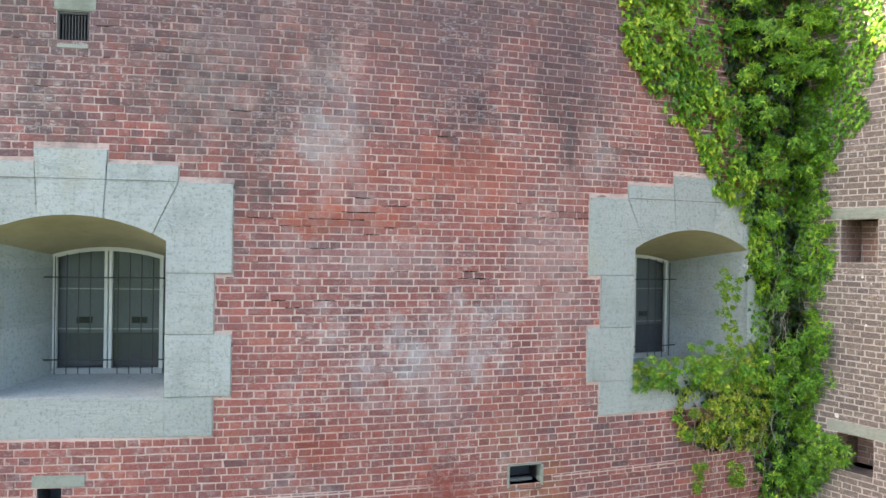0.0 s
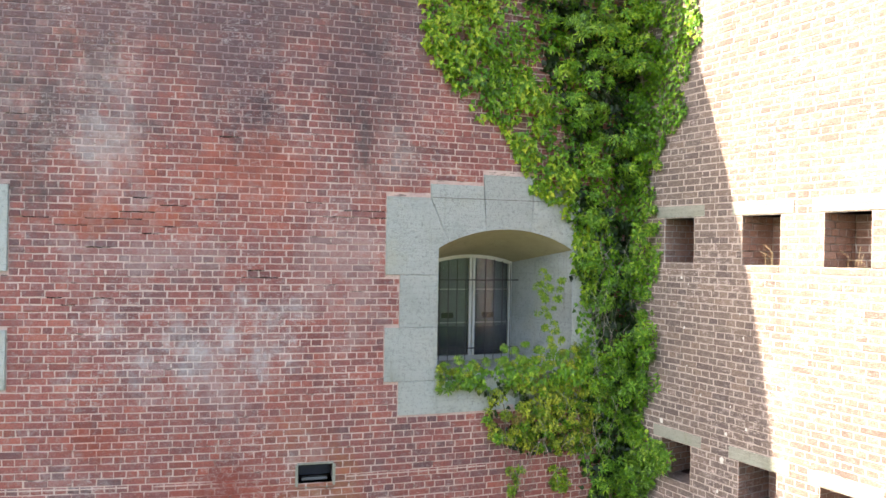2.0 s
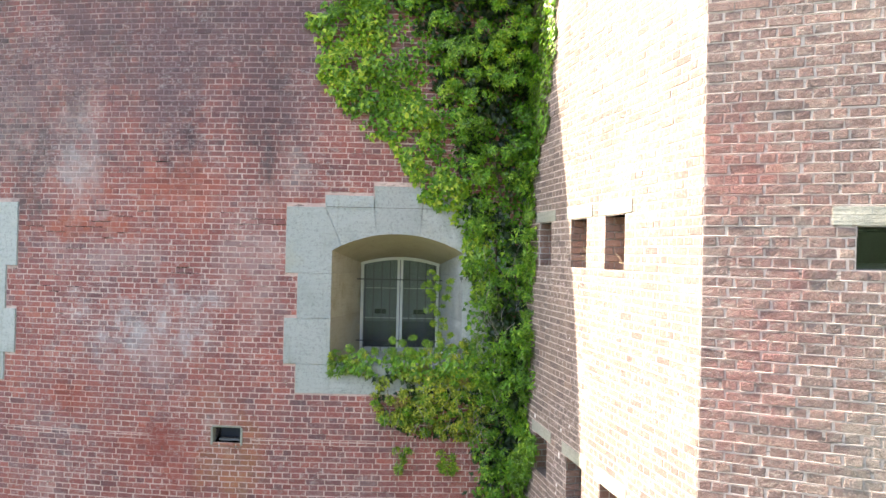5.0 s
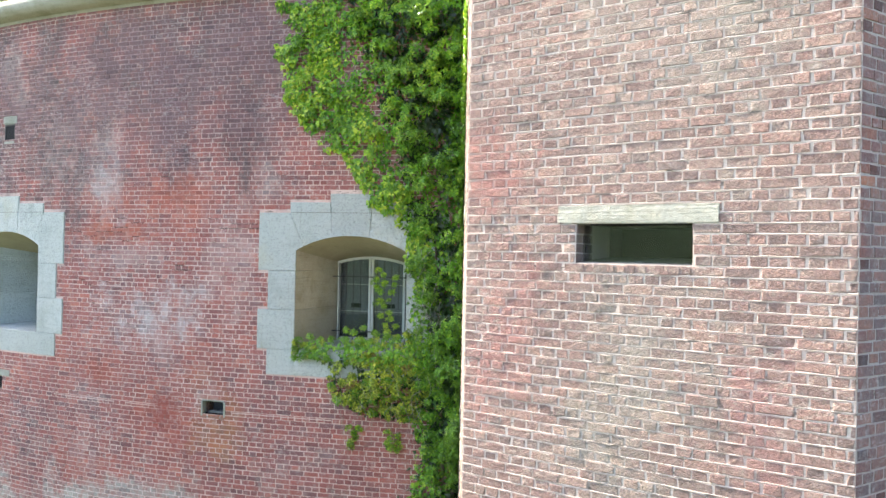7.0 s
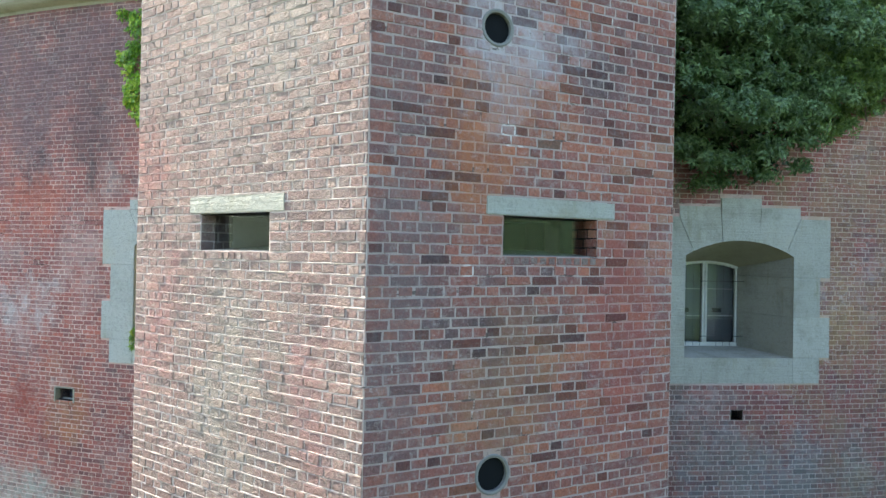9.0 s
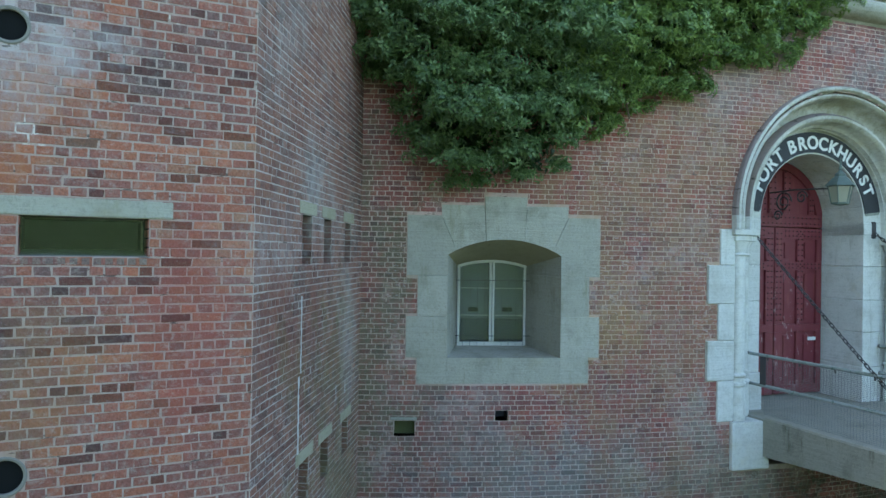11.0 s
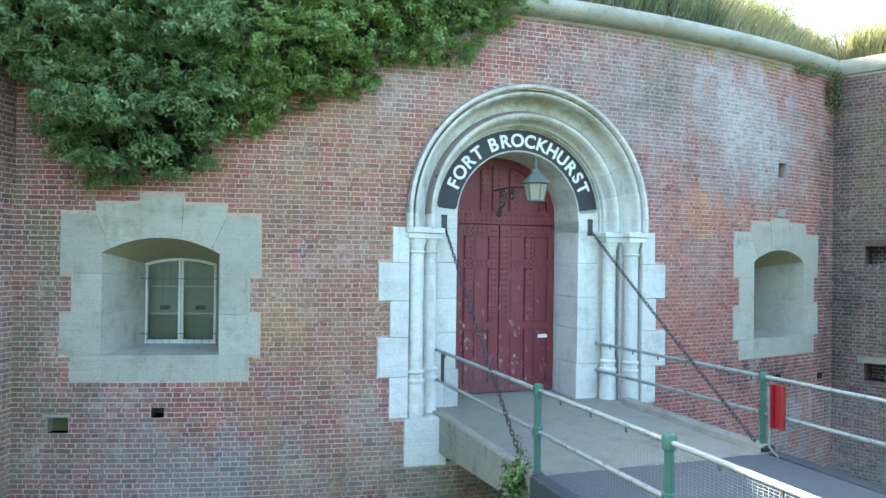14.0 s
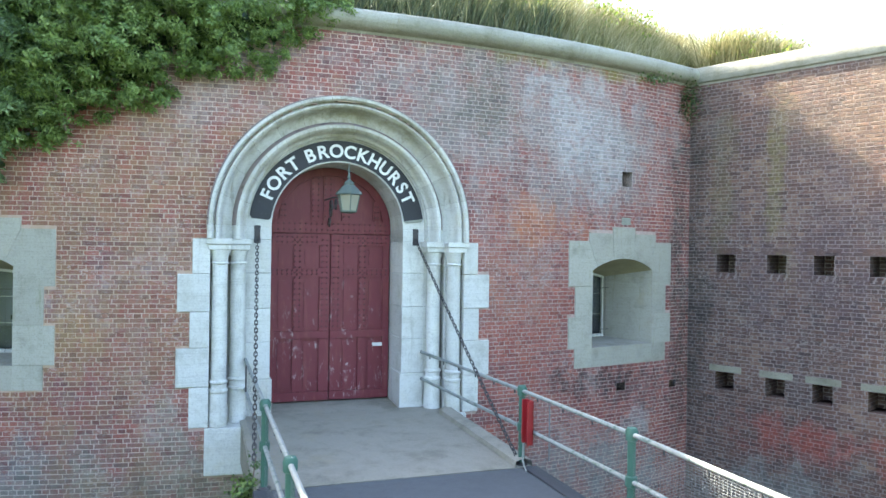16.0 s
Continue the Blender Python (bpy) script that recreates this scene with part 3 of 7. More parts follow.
def empty(name, label, category, kind="", group="", at=(0, 0, 0)):
    ob = new(name)
    ob.location = at
    ob.empty_display_size = 0.1
    return tagged(ob, label, category, group, kind)


CX, CY, RADIUS = -6.78, 31.21, 24.66


def keep_map(s, v, z):
    """Along the round keep (arc length from the x axis), out of its face, up."""
    s, v, z = np.broadcast_arrays(np.asarray(s, float), np.asarray(v, float), np.asarray(z, float))
    return np.stack([CX + (RADIUS + v) * np.cos(s / RADIUS), CY + (RADIUS + v) * np.sin(s / RADIUS), z], -1)


def flat_map(a, b):
    """Along a straight wall from a to b, out of its face, up."""
    a, b = np.array(a, float), np.array(b, float)
    d = (b - a) / np.linalg.norm(b - a)

    def at(s, v, z):
        s, v, z = np.broadcast_arrays(np.asarray(s, float), np.asarray(v, float), np.asarray(z, float))
        return np.stack([a[0] + d[0] * s + d[1] * v, a[1] + d[1] * s - d[0] * v, z], -1)

    at.length = float(np.linalg.norm(b - a))
    return at


def arc(degrees):
    return radians(degrees) * RADIUS


def solid(name, at, outline, v0, v1, material, parent, label="", bevel=0.012, rough=0.0, steps=1):
    """A stone: an outline in (s, z), convex, drawn from v0 out to v1 with worn arrises, set by the map at."""
    bm = bmesh.new()
    front = [bm.verts.new((p[0], v1, p[1])) for p in outline]
    back = [bm.verts.new((p[0], v0, p[1])) for p in outline]
    bm.faces.new(front)
    bm.faces.new(back[::-1])
    for i in range(len(outline)):
        j = (i + 1) % len(outline)
        bm.faces.new((front[j], front[i], back[i], back[j]))
    if bevel:
        edges = [e for e in bm.edges if any(v in front for v in e.verts)]
        bmesh.ops.bevel(bm, geom=edges, offset=bevel, segments=2, affect="EDGES")
    for v in bm.verts:
        jolt = rough * noise.noise(Vector(v.co) * 9)
        v.co = Vector(at(v.co.x, v.co.y + jolt, v.co.z))
    bmesh.ops.recalc_face_normals(bm, faces=bm.faces)
    return from_bm(name, bm, material, parent, label)


def rect(s0, s1, z0, z1):
    return [(s0, z0), (s1, z0), (s1, z1), (s0, z1)]


def tube(name, points, radius, material, parent=None, label="", sides=8):
    """A round bar along points."""
    verts, faces = [], []
    pts = [Vector(p) for p in points]
    for i, p in enumerate(pts):
        way = (pts[min(i + 1, len(pts) - 1)] - pts[max(i - 1, 0)]).normalized()
        side = way.cross(Vector((0, 0, 1)))
        side = side.normalized() if side.length > 0.05 else Vector((1, 0, 0))
        up = side.cross(way)
        r = radius[i] if isinstance(radius, (list, tuple)) else radius
        verts += [p + r * (side * math.cos(2 * math.pi * k / sides) + up * math.sin(2 * math.pi * k / sides)) for k in range(sides)]
    for i in range(len(pts) - 1):
        for k in range(sides):
            j = (k + 1) % sides
            faces.append((i * sides + k, i * sides + j, (i + 1) * sides + j, (i + 1) * sides + k))
    faces += [tuple(range(sides))[::-1], tuple((len(pts) - 1) * sides + k for k in range(sides))]
    return part(name, verts, faces, material, parent, label, True)


def lathe(name, profile, centre, at, material, parent, label="", sides=20):
    """A turned piece: profile of (radius, z) round an upright axis at (s, v)."""
    verts, faces = [], []
    for r, z in profile:
        for k in range(sides):
            a = 2 * math.pi * k / sides
            verts.append(at(centre[0] + r * math.cos(a), centre[1] + r * math.sin(a), z))
    for i in range(len(profile) - 1):
        for k in range(sides):
            j = (k + 1) % sides
            faces.append((i * sides + k, i * sides + j, (i + 1) * sides + j, (i + 1) * sides + k))
    faces += [tuple(range(sides)), tuple((len(profile) - 1) * sides + k for k in range(sides))]
    bm = bmesh.new()
    made = [bm.verts.new(tuple(v)) for v in verts]
    for f in faces:
        bm.faces.new([made[i] for i in f])
    bmesh.ops.recalc_face_normals(bm, faces=bm.faces)
    return from_bm(name, bm, material, parent, label, True)


def sheet(name, rings, material, parent, label="", smooth=True, close=False):
    """A skin over rings of points, each of the same number."""
    count = len(rings[0])
    verts = [p for ring in rings for p in ring]
    faces = []
    for i in range(len(rings) - 1):
        for k in range(count - (0 if close else 1)):
            j = (k + 1) % count
            faces.append((i * count + k, i * count + j, (i + 1) * count + j, (i + 1) * count + k))
    return part(name, verts, faces, material, parent, label, smooth)


# ---- brickwork ----
COURSE, STRETCHER, JOINT, DEEP = 0.0742, 0.235, 0.0105, 0.0032


def gaps(holes, z0, z1, grow):
    """The stretches of a course that openings take; a hole gives its s range at a height, or None."""
    found = []
    for hole in holes:
        ranges = [r for r in (hole(z) for z in np.linspace(z0 + 0.006, z1 - 0.006, 4)) if r]
        if hole in TIGHT and ranges:
            found.append((min(r[0] for r in ranges), max(r[1] for r in ranges)))
        elif grow >= 0 and ranges:
            found.append((min(r[0] for r in ranges) - grow, max(r[1] for r in ranges) + grow))
        elif grow < 0 and len(ranges) == 4:
            low, high = max(r[0] for r in ranges) - grow, min(r[1] for r in ranges) + grow
            if high > low:
                found.append((low, high))
    return sorted(found)


def free(s0, s1, taken):
    """What is left of s0..s1."""
    left, at = [], s0
    for a, b in taken:
        if a > at:
            left.append((at, min(a, s1)))
        at = max(at, b)
    if at < s1:
        left.append((at, s1))
    return [r for r in left if r[1] - r[0] > 0.004]


BASE, TOP = -2.9, 6.155
TIGHT = []


def snap(z):
    """The nearest bed joint."""
    return BASE + round((z - BASE) / COURSE) * COURSE


def box_hole(s0, s1, z0, z1):
    def reach(z):
        return (s0, s1) if z0 < z < z1 else None
    TIGHT.append(reach)
    return reach


def lay(s0, s1, z0, z1, holes, seed):
    """English bond: rows of (s start, s end, z low, z high)."""
    rng = np.random.default_rng(seed)
    bricks = []
    for row in range(int(round((z1 - z0) / COURSE))):
        low = z0 + row * COURSE
        spare = free(s0, s1, gaps(holes, low, low + COURSE, 0.004))
        length = STRETCHER if row % 2 else STRETCHER / 2
        start = s0 - (STRETCHER / 4 if row % 2 else 0) - length
        cuts = start + length * np.arange(int((s1 - s0) / length) + 4)
        cuts = cuts + rng.normal(0, 0.0045, len(cuts)) + rng.normal(0, 0.012)
        for a, b in zip(cuts[:-1], cuts[1:]):
            for left, right in spare:
                p, q = max(a, left), min(b, right)
                if q - p > 0.02:
                    bricks.append((p + JOINT / 2, q - JOINT / 2, low + JOINT / 2, low + COURSE - JOINT / 2))
    return np.array(bricks)


def brick_mesh(bricks, at, seed, worn=0.0018, proud=0.002):
    """Worn bricks: a face, chamfered arrises and sides down to the joint."""
    rng = np.random.default_rng(seed)
    n = len(bricks)
    s0, s1, z0, z1 = bricks.T
    out = np.clip(rng.normal(0, proud, n), -0.0007, 0.004)
    chipped = np.abs(rng.normal(0, worn * 1.1, (4, n)))
    s0, s1, z0, z1 = s0 + chipped[0], s1 - chipped[1], z0 + 0.6 * chipped[2], z1 - 0.6 * chipped[3]
    s = np.empty((n, 12))
    z = np.empty((n, 12))
    v = np.empty((n, 12))
    for ring, (inset, depth) in enumerate(((0.0038, 0.0), (0.0, -0.0014), (0.0, -DEEP - 0.004))):
        k = ring * 4
        for c, (a, b) in enumerate(((0, 0), (1, 0), (1, 1), (0, 1))):
            s[:, k + c] = (s1 - inset) if a else (s0 + inset)
            z[:, k + c] = (z1 - inset) if b else (z0 + inset)
            v[:, k + c] = depth + (out if ring < 2 else 0)
    for c in range(4):
        js, jz = rng.normal(0, worn, n), rng.normal(0, worn, n)
        for ring in range(2):
            s[:, ring * 4 + c] += js
            z[:, ring * 4 + c] += jz
    v[:, :4] += rng.normal(0, worn * 0.22, (n, 4))
    verts = at(s.ravel(), v.ravel(), z.ravel())
    one = [(0, 1, 2, 3)]
    for ring in (0, 4):
        one += [(ring + 4 + c, ring + 4 + (c + 1) % 4, ring + (c + 1) % 4, ring + c) for c in range(4)]
    faces = (np.array(one)[None] + 12 * np.arange(n)[:, None, None]).reshape(-1, 4)
    return verts, faces


def backing(at, s0, s1, z0, z1, holes, thick, step=0.6):
    """The body of a wall behind its bricks, with its openings through it."""
    verts, faces = [], []
    for row in range(int(round((z1 - z0) / COURSE))):
        low = z0 + row * COURSE
        high = low + COURSE
        for a, b in free(s0, s1, gaps(holes, low, high, -0.05)):
            count = max(1, int(math.ceil((b - a) / step)))
            cuts = np.linspace(a, b, count + 1)
            base = len(verts)
            for v, z in ((-DEEP, low), (-DEEP, high), (-thick, low), (-thick, high)):
                verts.extend(at(cuts, v, z))
            m = count + 1
            for i in range(count):
                faces.append((base + i, base + i + 1, base + m + i + 1, base + m + i))
                faces.append((base + 2 * m + i + 1, base + 2 * m + i, base + 3 * m + i, base + 3 * m + i + 1))
                faces.append((base + m + i, base + m + i + 1, base + 3 * m + i + 1, base + 3 * m + i))
                faces.append((base + i + 1, base + i, base + 2 * m + i, base + 2 * m + i + 1))
            faces.append((base + 2 * m, base, base + m, base + 3 * m))
            e = count
            faces.append((base + e, base + 2 * m + e, base + 3 * m + e, base + m + e))
    near = np.round(np.array(verts) / 0.0004).astype(np.int64)
    _, first, where = np.unique(near, axis=0, return_index=True, return_inverse=True)
    faces = where.reshape(-1)[np.array(faces)]
    _, which, times = np.unique(np.sort(faces, axis=1), axis=0, return_index=True, return_counts=True)
    return np.array(verts)[first], faces[np.sort(which[times == 1])]


def round_hole(s, mid, r):
    def reach(z):
        d = r * r - (z - mid) ** 2
        return (s - math.sqrt(d), s + math.sqrt(d)) if d > 0 else None
    TIGHT.append(reach)
    return reach


def brick_wall(name, at, s0, s1, holes, brick, mortar, label, thick, seed, single=None, singles=None, top=TOP, worn=0.0026, proud=0.002):
    """A wall: its body, its joined brickwork, and the nearest bricks one by one."""
    verts, faces = backing(at, s0, s1, BASE, top, holes, thick)
    wall = tagged(bulk(name, verts, faces, mortar), label, "wall", kind="structure")
    bricks = lay(s0, s1, BASE, top, holes, seed)
    if singles:
        a, b, low, high = singles
        mid_s, mid_z = (bricks[:, 0] + bricks[:, 1]) / 2, (bricks[:, 2] + bricks[:, 3]) / 2
        inside = (mid_s > a) & (mid_s < b) & (mid_z > low) & (mid_z < high)
        LATER.append((wall, at, bricks[inside], single, seed))
        bricks = bricks[~inside]
    v, f = brick_mesh(bricks, at, seed + 1, worn, proud)
    tagged(bulk("brickwork", v, f, brick, wall, label), kind="stuff")
    return wall


LATER = []


def single_bricks(wall, at, bricks, material, seed):
    """Bricks as objects of their own on a few shared meshes."""
    rng = np.random.default_rng(seed)
    shared = {}
    for s0, s1, z0, z1 in bricks:
        size = round((s1 - s0) / 0.004) * 0.004
        key = (size, int(rng.integers(5)))
        if key not in shared:
            half, tall = size / 2, (COURSE - JOINT) / 2
            v, f = brick_mesh(np.array([(-half, half, -tall, tall)]), lambda s, v, z: np.stack([s, -v, z], -1), seed + len(shared), 0.0026, 0.0)
            mesh = bpy.data.meshes.new("brick")
            mesh.from_pydata([tuple(map(float, p)) for p in v], [], f.tolist())
            mesh.materials.append(material)
            shared[key] = mesh
        ob = new("brick", shared[key])
        ob.parent = wall
        mid, ahead = at((s0 + s1) / 2, float(np.clip(rng.normal(0, 0.0016), -0.0007, 0.004)), (z0 + z1) / 2), at((s0 + s1) / 2 + 0.05, 0, (z0 + z1) / 2)
        ob.location = [float(c) for c in mid]
        ob.rotation_euler = (0, 0, math.atan2(ahead[1] - mid[1], ahead[0] - mid[0]))


# ---- the keep: openings ----
WINDOWS = [-82.4, -66.63, -46.75, -19.7]
GATE = -33.2
WIDER = {-82.4: 1.005, -66.63: 1.0, -46.75: 0.976, -19.7: 0.962}
LOWER = {-19.7: 0.025}
W_OUT, W_IN = 1.475, 1.31
Q1, Q2, Q3, SILL, W_LOW, W_TOP, V_TOP, K_TOP = 1.89, 1.297, 0.692, 0.692, 0.312, 2.765, 2.925, 3.055


def window_hole(centre):
    c = arc(centre)

    def reach(z):
        z += LOWER.get(centre, 0.0)
        if z < W_LOW or z > K_TOP:
            return None
        if z > V_TOP:
            half = 0.325
        elif z > W_TOP:
            half = 0.965
        elif z > Q1 or Q3 < z < Q2:
            half = W_OUT
        else:
            half = W_IN
        half *= WIDER[centre]
        return c - half, c + half
    return reach


def gate_hole(z):
    c = arc(GATE)
    if z < -1.08 or z > 5.03:
        return None
    if z < -0.33:
        half = 2.18
    elif z < 0.31:
        half = 2.42
    elif z < 0.93:
        half = 2.63
    elif z < 1.5:
        half = 2.43
    elif z < 2.1:
        half = 2.62
    elif z < 2.67:
        half = 2.40
    else:
        half = math.sqrt(max(2.19 ** 2 - (z - 2.84) ** 2, 0.0001))
    return c - half, c + half


DUCTS = [(-82.73, -82.06, 4.05, 4.34), (-83.02, -82.51, -0.37, -0.16), (-72.21, -71.33, -0.41, -0.18), (-47.02, -46.58, -0.23, -0.10), (-50.45, -49.75, -0.44, -0.20), (-19.85, -19.2, 3.87, 4.13), (-20.05, -19.5, -0.26, -0.09), (-16.37, -15.85, -0.33, -0.17)]
DUCTS = [(a, b, snap(low), snap(high)) for a, b, low, high in DUCTS]
keep_holes = [window_hole(c) for c in WINDOWS] + [gate_hole] + [box_hole(arc(a), arc(b), low, high) for a, b, low, high in DUCTS]
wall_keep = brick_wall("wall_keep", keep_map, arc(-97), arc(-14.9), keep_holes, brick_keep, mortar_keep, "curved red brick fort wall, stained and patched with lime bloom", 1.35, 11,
                       brick_keep_single, (arc(-78.6), arc(-73.4), 1.15, 2.7))

# ---- caponier ----
C_LEFT = flat_map((4.52, 9.30), (6.89, 5.61))
C_FACE = flat_map((6.89, 5.61), (9.757, 5.594))
C_NOSE = flat_map((9.757, 5.594), (10.914, 8.119))
C_RIGHT = flat_map((10.914, 8.119), (8.5, 11.9))
LOOP_LEFT = [(0.622, 1.063), (1.706, 2.159), (2.619, 3.069)]
LOOP_RIGHT = [(1.424, 1.803), (2.313, 2.675), (3.399, 3.752)]
LOOP_FAR = [(0.625, 1.035), (1.664, 2.045), (2.544, 2.911), (3.5, 3.87), (4.4, 4.77)]
UP_L, LOW_L = (2.06, 2.58), (-0.47, 0.01)
UP_R, LOW_R = (2.04, 2.56), (-0.43, 0.0)
UP_F, LOW_F = (2.11, 2.50), (-0.3, 0.05)
UP_L, LOW_L, UP_R, LOW_R, UP_F, LOW_F = ((snap(a), snap(b)) for a, b in (UP_L, LOW_L, UP_R, LOW_R, UP_F, LOW_F))


def slot_holes(slots, *rows):
    return [box_hole(a, b, low, high) for a, b in slots for low, high in rows]


SLIT_FACE, SLIT_NOSE = (0.987, 1.862, snap(2.175), snap(2.44)), (1.077, 1.96, snap(2.165), snap(2.45))
cap_left = brick_wall("wall_caponier_1", C_LEFT, 0.0, C_LEFT.length, slot_holes(LOOP_LEFT, UP_L, LOW_L), brick_flank, mortar_flank, "sunlit brick flank wall of the caponier with two rows of loopholes", 0.7, 21, brick_flank_single, (2.2, 4.3, 0.9, 2.3))
cap_face = brick_wall("wall_caponier_2", C_FACE, 0.0, C_FACE.length, [box_hole(*SLIT_FACE)], brick_face, mortar_pale, "weathered brown and red brick front of the caponier", 0.7, 31,
                      brick_face_single, (0.45, 2.5, 1.55, 2.95), worn=0.0034, proud=0.0024)
def pointing(at, length, keep_out, material, parent, seed):
    """Ribs of old ribbon pointing standing proud along the bed joints."""
    rng = np.random.default_rng(seed)
    verts, faces = [], []
    a, b, low, high = keep_out
    for row in range(1, int((TOP - BASE) / COURSE)):
        z = BASE + row * COURSE
        for p, q in free(0.004, length - 0.004, [(a, b)] if low < z < high else []):
            count = max(2, int((q - p) / 0.07))
            cuts = np.linspace(p, q, count + 1)
            rise = rng.normal(0, 0.0011, count + 1)
            proud = np.clip(rng.normal(0.0002, 0.0013, count + 1), -0.003, 0.0028)
            base = len(verts)
            for up, out in ((-0.0056, -0.004), (-0.0034, 0.0), (0.0026, 0.0006), (0.0056, -0.004)):
                for u, r, o in zip(cuts, rise, proud):
                    verts.append(at(u, out + (o if out > -0.002 else 0.0), z + up + r))
            m = count + 1
            for strip in range(3):
                for i in range(count):
                    k = base + strip * m + i
                    faces.append((k, k + 1, k + m + 1, k + m))
    tagged(bulk("pointing", np.array(verts), np.array(faces), material, parent, "pale ribs of mortar along the bed joints"), kind="stuff")


pointing(C_FACE, C_FACE.length, (SLIT_FACE[0] - 0.16, SLIT_FACE[1] + 0.18, SLIT_FACE[2] - 0.07, SLIT_FACE[3] + 0.145), mortar_pale, cap_face, 35)
cap_nose = brick_wall("wall_caponier_3", C_NOSE, 0.0, C_NOSE.length, [box_hole(*SLIT_NOSE), round_hole(0.998, 3.81, 0.125), round_hole(1.018, 0.55, 0.135)], brick_nose, mortar_nose, "shaded red and purple brick front of the caponier", 0.7, 41, brick_nose_single, (0.3, 2.4, 1.2, 2.85))
cap_right = brick_wall("wall_caponier_4", C_RIGHT, 0.0, C_RIGHT.length, slot_holes(LOOP_RIGHT, UP_R, LOW_R), brick_right, mortar_right, "shaded brick flank wall of the caponier, mossy and streaked with lime", 0.7, 51, brick_right_single, (0.4, 2.6, 0.75, 2.2))

# ---- the far flank building ----
FAR = flat_map((17.05, 24.84), (21.0, 24.29))
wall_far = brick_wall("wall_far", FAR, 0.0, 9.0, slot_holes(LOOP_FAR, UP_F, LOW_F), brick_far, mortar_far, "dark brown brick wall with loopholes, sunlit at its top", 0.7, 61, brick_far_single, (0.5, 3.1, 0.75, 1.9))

# ---- windows of the keep ----
ARCH_R = (0.865 ** 2 + 0.23 ** 2) / (2 * 0.23)


def crown(u):
    return 2.43 - ARCH_R + math.sqrt(ARCH_R ** 2 - u * u)


REAR_R = (0.58 ** 2 + 0.09 ** 2) / (2 * 0.09)


def rear_crown(u):
    return 2.11 - REAR_R + math.sqrt(REAR_R ** 2 - u * u)


def slab(name, corners, thick, material, parent, label=""):
    """A quadrilateral slab: four corners of its face, thickened behind it."""
    a, b, c, d = (Vector(p) for p in corners)
    back = -(b - a).cross(d - a).normalized() * thick
    verts = [a, b, c, d, a + back, b + back, c + back, d + back]
    faces = [(0, 1, 2, 3), (7, 6, 5, 4), (0, 4, 5, 1), (1, 5, 6, 2), (2, 6, 7, 3), (3, 7, 4, 0)]
    return part(name, verts, faces, material, parent, label)


def frame_bar(name, at, s0, s1, z0, z1, v0, v1, material, parent, label=""):
    return solid(name, at, rect(s0, s1, z0, z1), v0, v1, material, parent, label, bevel=0.004)


def build_window(number, centre, label):
    stone = stone_window if number < 3 else stone_mossy
    thing = empty("window_%d" % number, label, "window", "structure")
    c = arc(centre)

    def at(u, v, z):
        return keep_map(c + WIDER[centre] * np.asarray(u, float) * RADIUS / (RADIUS + np.asarray(v, float)), v, np.asarray(z, float) - LOWER.get(centre, 0.0))

    gap, front = 0.002, 0.014
    for side in (-1, 1):
        def flip(points):
            return [(side * u, z) for u, z in (points if side > 0 else points[::-1])]
        solid("quoin", at, flip([(0.865, Q1 + gap), (W_OUT, Q1 + gap), (W_OUT, W_TOP), (0.97 + gap, W_TOP), (0.74 + gap, crown(0.74)), (0.865, 2.20)]), -0.4, front, stone, thing, rough=0.004, bevel=0.003)
        solid("quoin", at, flip(rect(0.865, W_IN, Q2 + gap, Q1 - gap)), -0.4, front, stone, thing, rough=0.004, bevel=0.003)
        solid("quoin", at, flip(rect(0.865, W_OUT, Q3 + gap, Q2 - gap)), -0.4, front + 0.002, stone, thing, rough=0.004, bevel=0.003)
        solid("quoin", at, flip(rect(0.865 + gap, W_IN, W_LOW, Q3 - gap)), -0.4, front, stone, thing, rough=0.004, bevel=0.003)
        solid("voussoir", at, flip([(0.29 + gap, crown(0.29)), (0.44, crown(0.44)), (0.6, crown(0.6)), (0.74 - gap, crown(0.74)), (0.965, W_TOP), (0.965, V_TOP), (0.325 + gap, V_TOP)]), -0.4, front, stone, thing, rough=0.004, bevel=0.003)
        for low, high in ((0.69, Q2 - gap), (Q2 + gap, Q1 - gap), (Q1 + gap, 2.21)):
            top = high
            corners = [at(side * 0.865, -0.012, low), at(side * 0.58, -1.16, low), at(side * 0.58, -1.16, min(top, 2.03) if top > 2.1 else top), at(side * 0.865, -0.012, top)]
            # Window 2's left jamb is tan: light bounced off the flank, as colour.
            slab("jamb_stone", corners if side < 0 else [corners[1], corners[0], corners[3], corners[2]], 0.1, stone_tan if number == 2 and side < 0 else stone, thing)
    solid("keystone", at, [(-0.29, crown(0.29)), (-0.15, crown(0.15)), (0, crown(0)), (0.15, crown(0.15)), (0.29, crown(0.29)), (0.325, K_TOP), (-0.325, K_TOP)], -0.4, front + 0.003, stone, thing, "keystone of pale dressed limestone", rough=0.004, bevel=0.003)
    if number < 3:
        for k in range(12):
            u = -0.95 + 1.9 * k / 12
            solid("margin_line", at, rect(u + 0.004, u + 1.9 / 12, W_TOP + 0.003, W_TOP + 0.01), -0.1, front + 0.005, pipe_clay, thing, bevel=0)
    solid("window_sill", at, rect(-0.865, 0.865, W_LOW, SILL), -0.2, front - 0.002, stone, thing, "long pale stone sill", rough=0.004, bevel=0.003)
    slab("sill_slope", [at(-0.9, -0.01, SILL - 0.002), at(0.9, -0.01, SILL - 0.002), at(0.62, -1.2, 0.735), at(-0.62, -1.2, 0.735)], 0.1, stone, thing)
    rings = []
    for step in np.linspace(0, 1, 5):
        v, half = -0.004 - step * 1.16, 0.865 + (0.58 - 0.865) * step
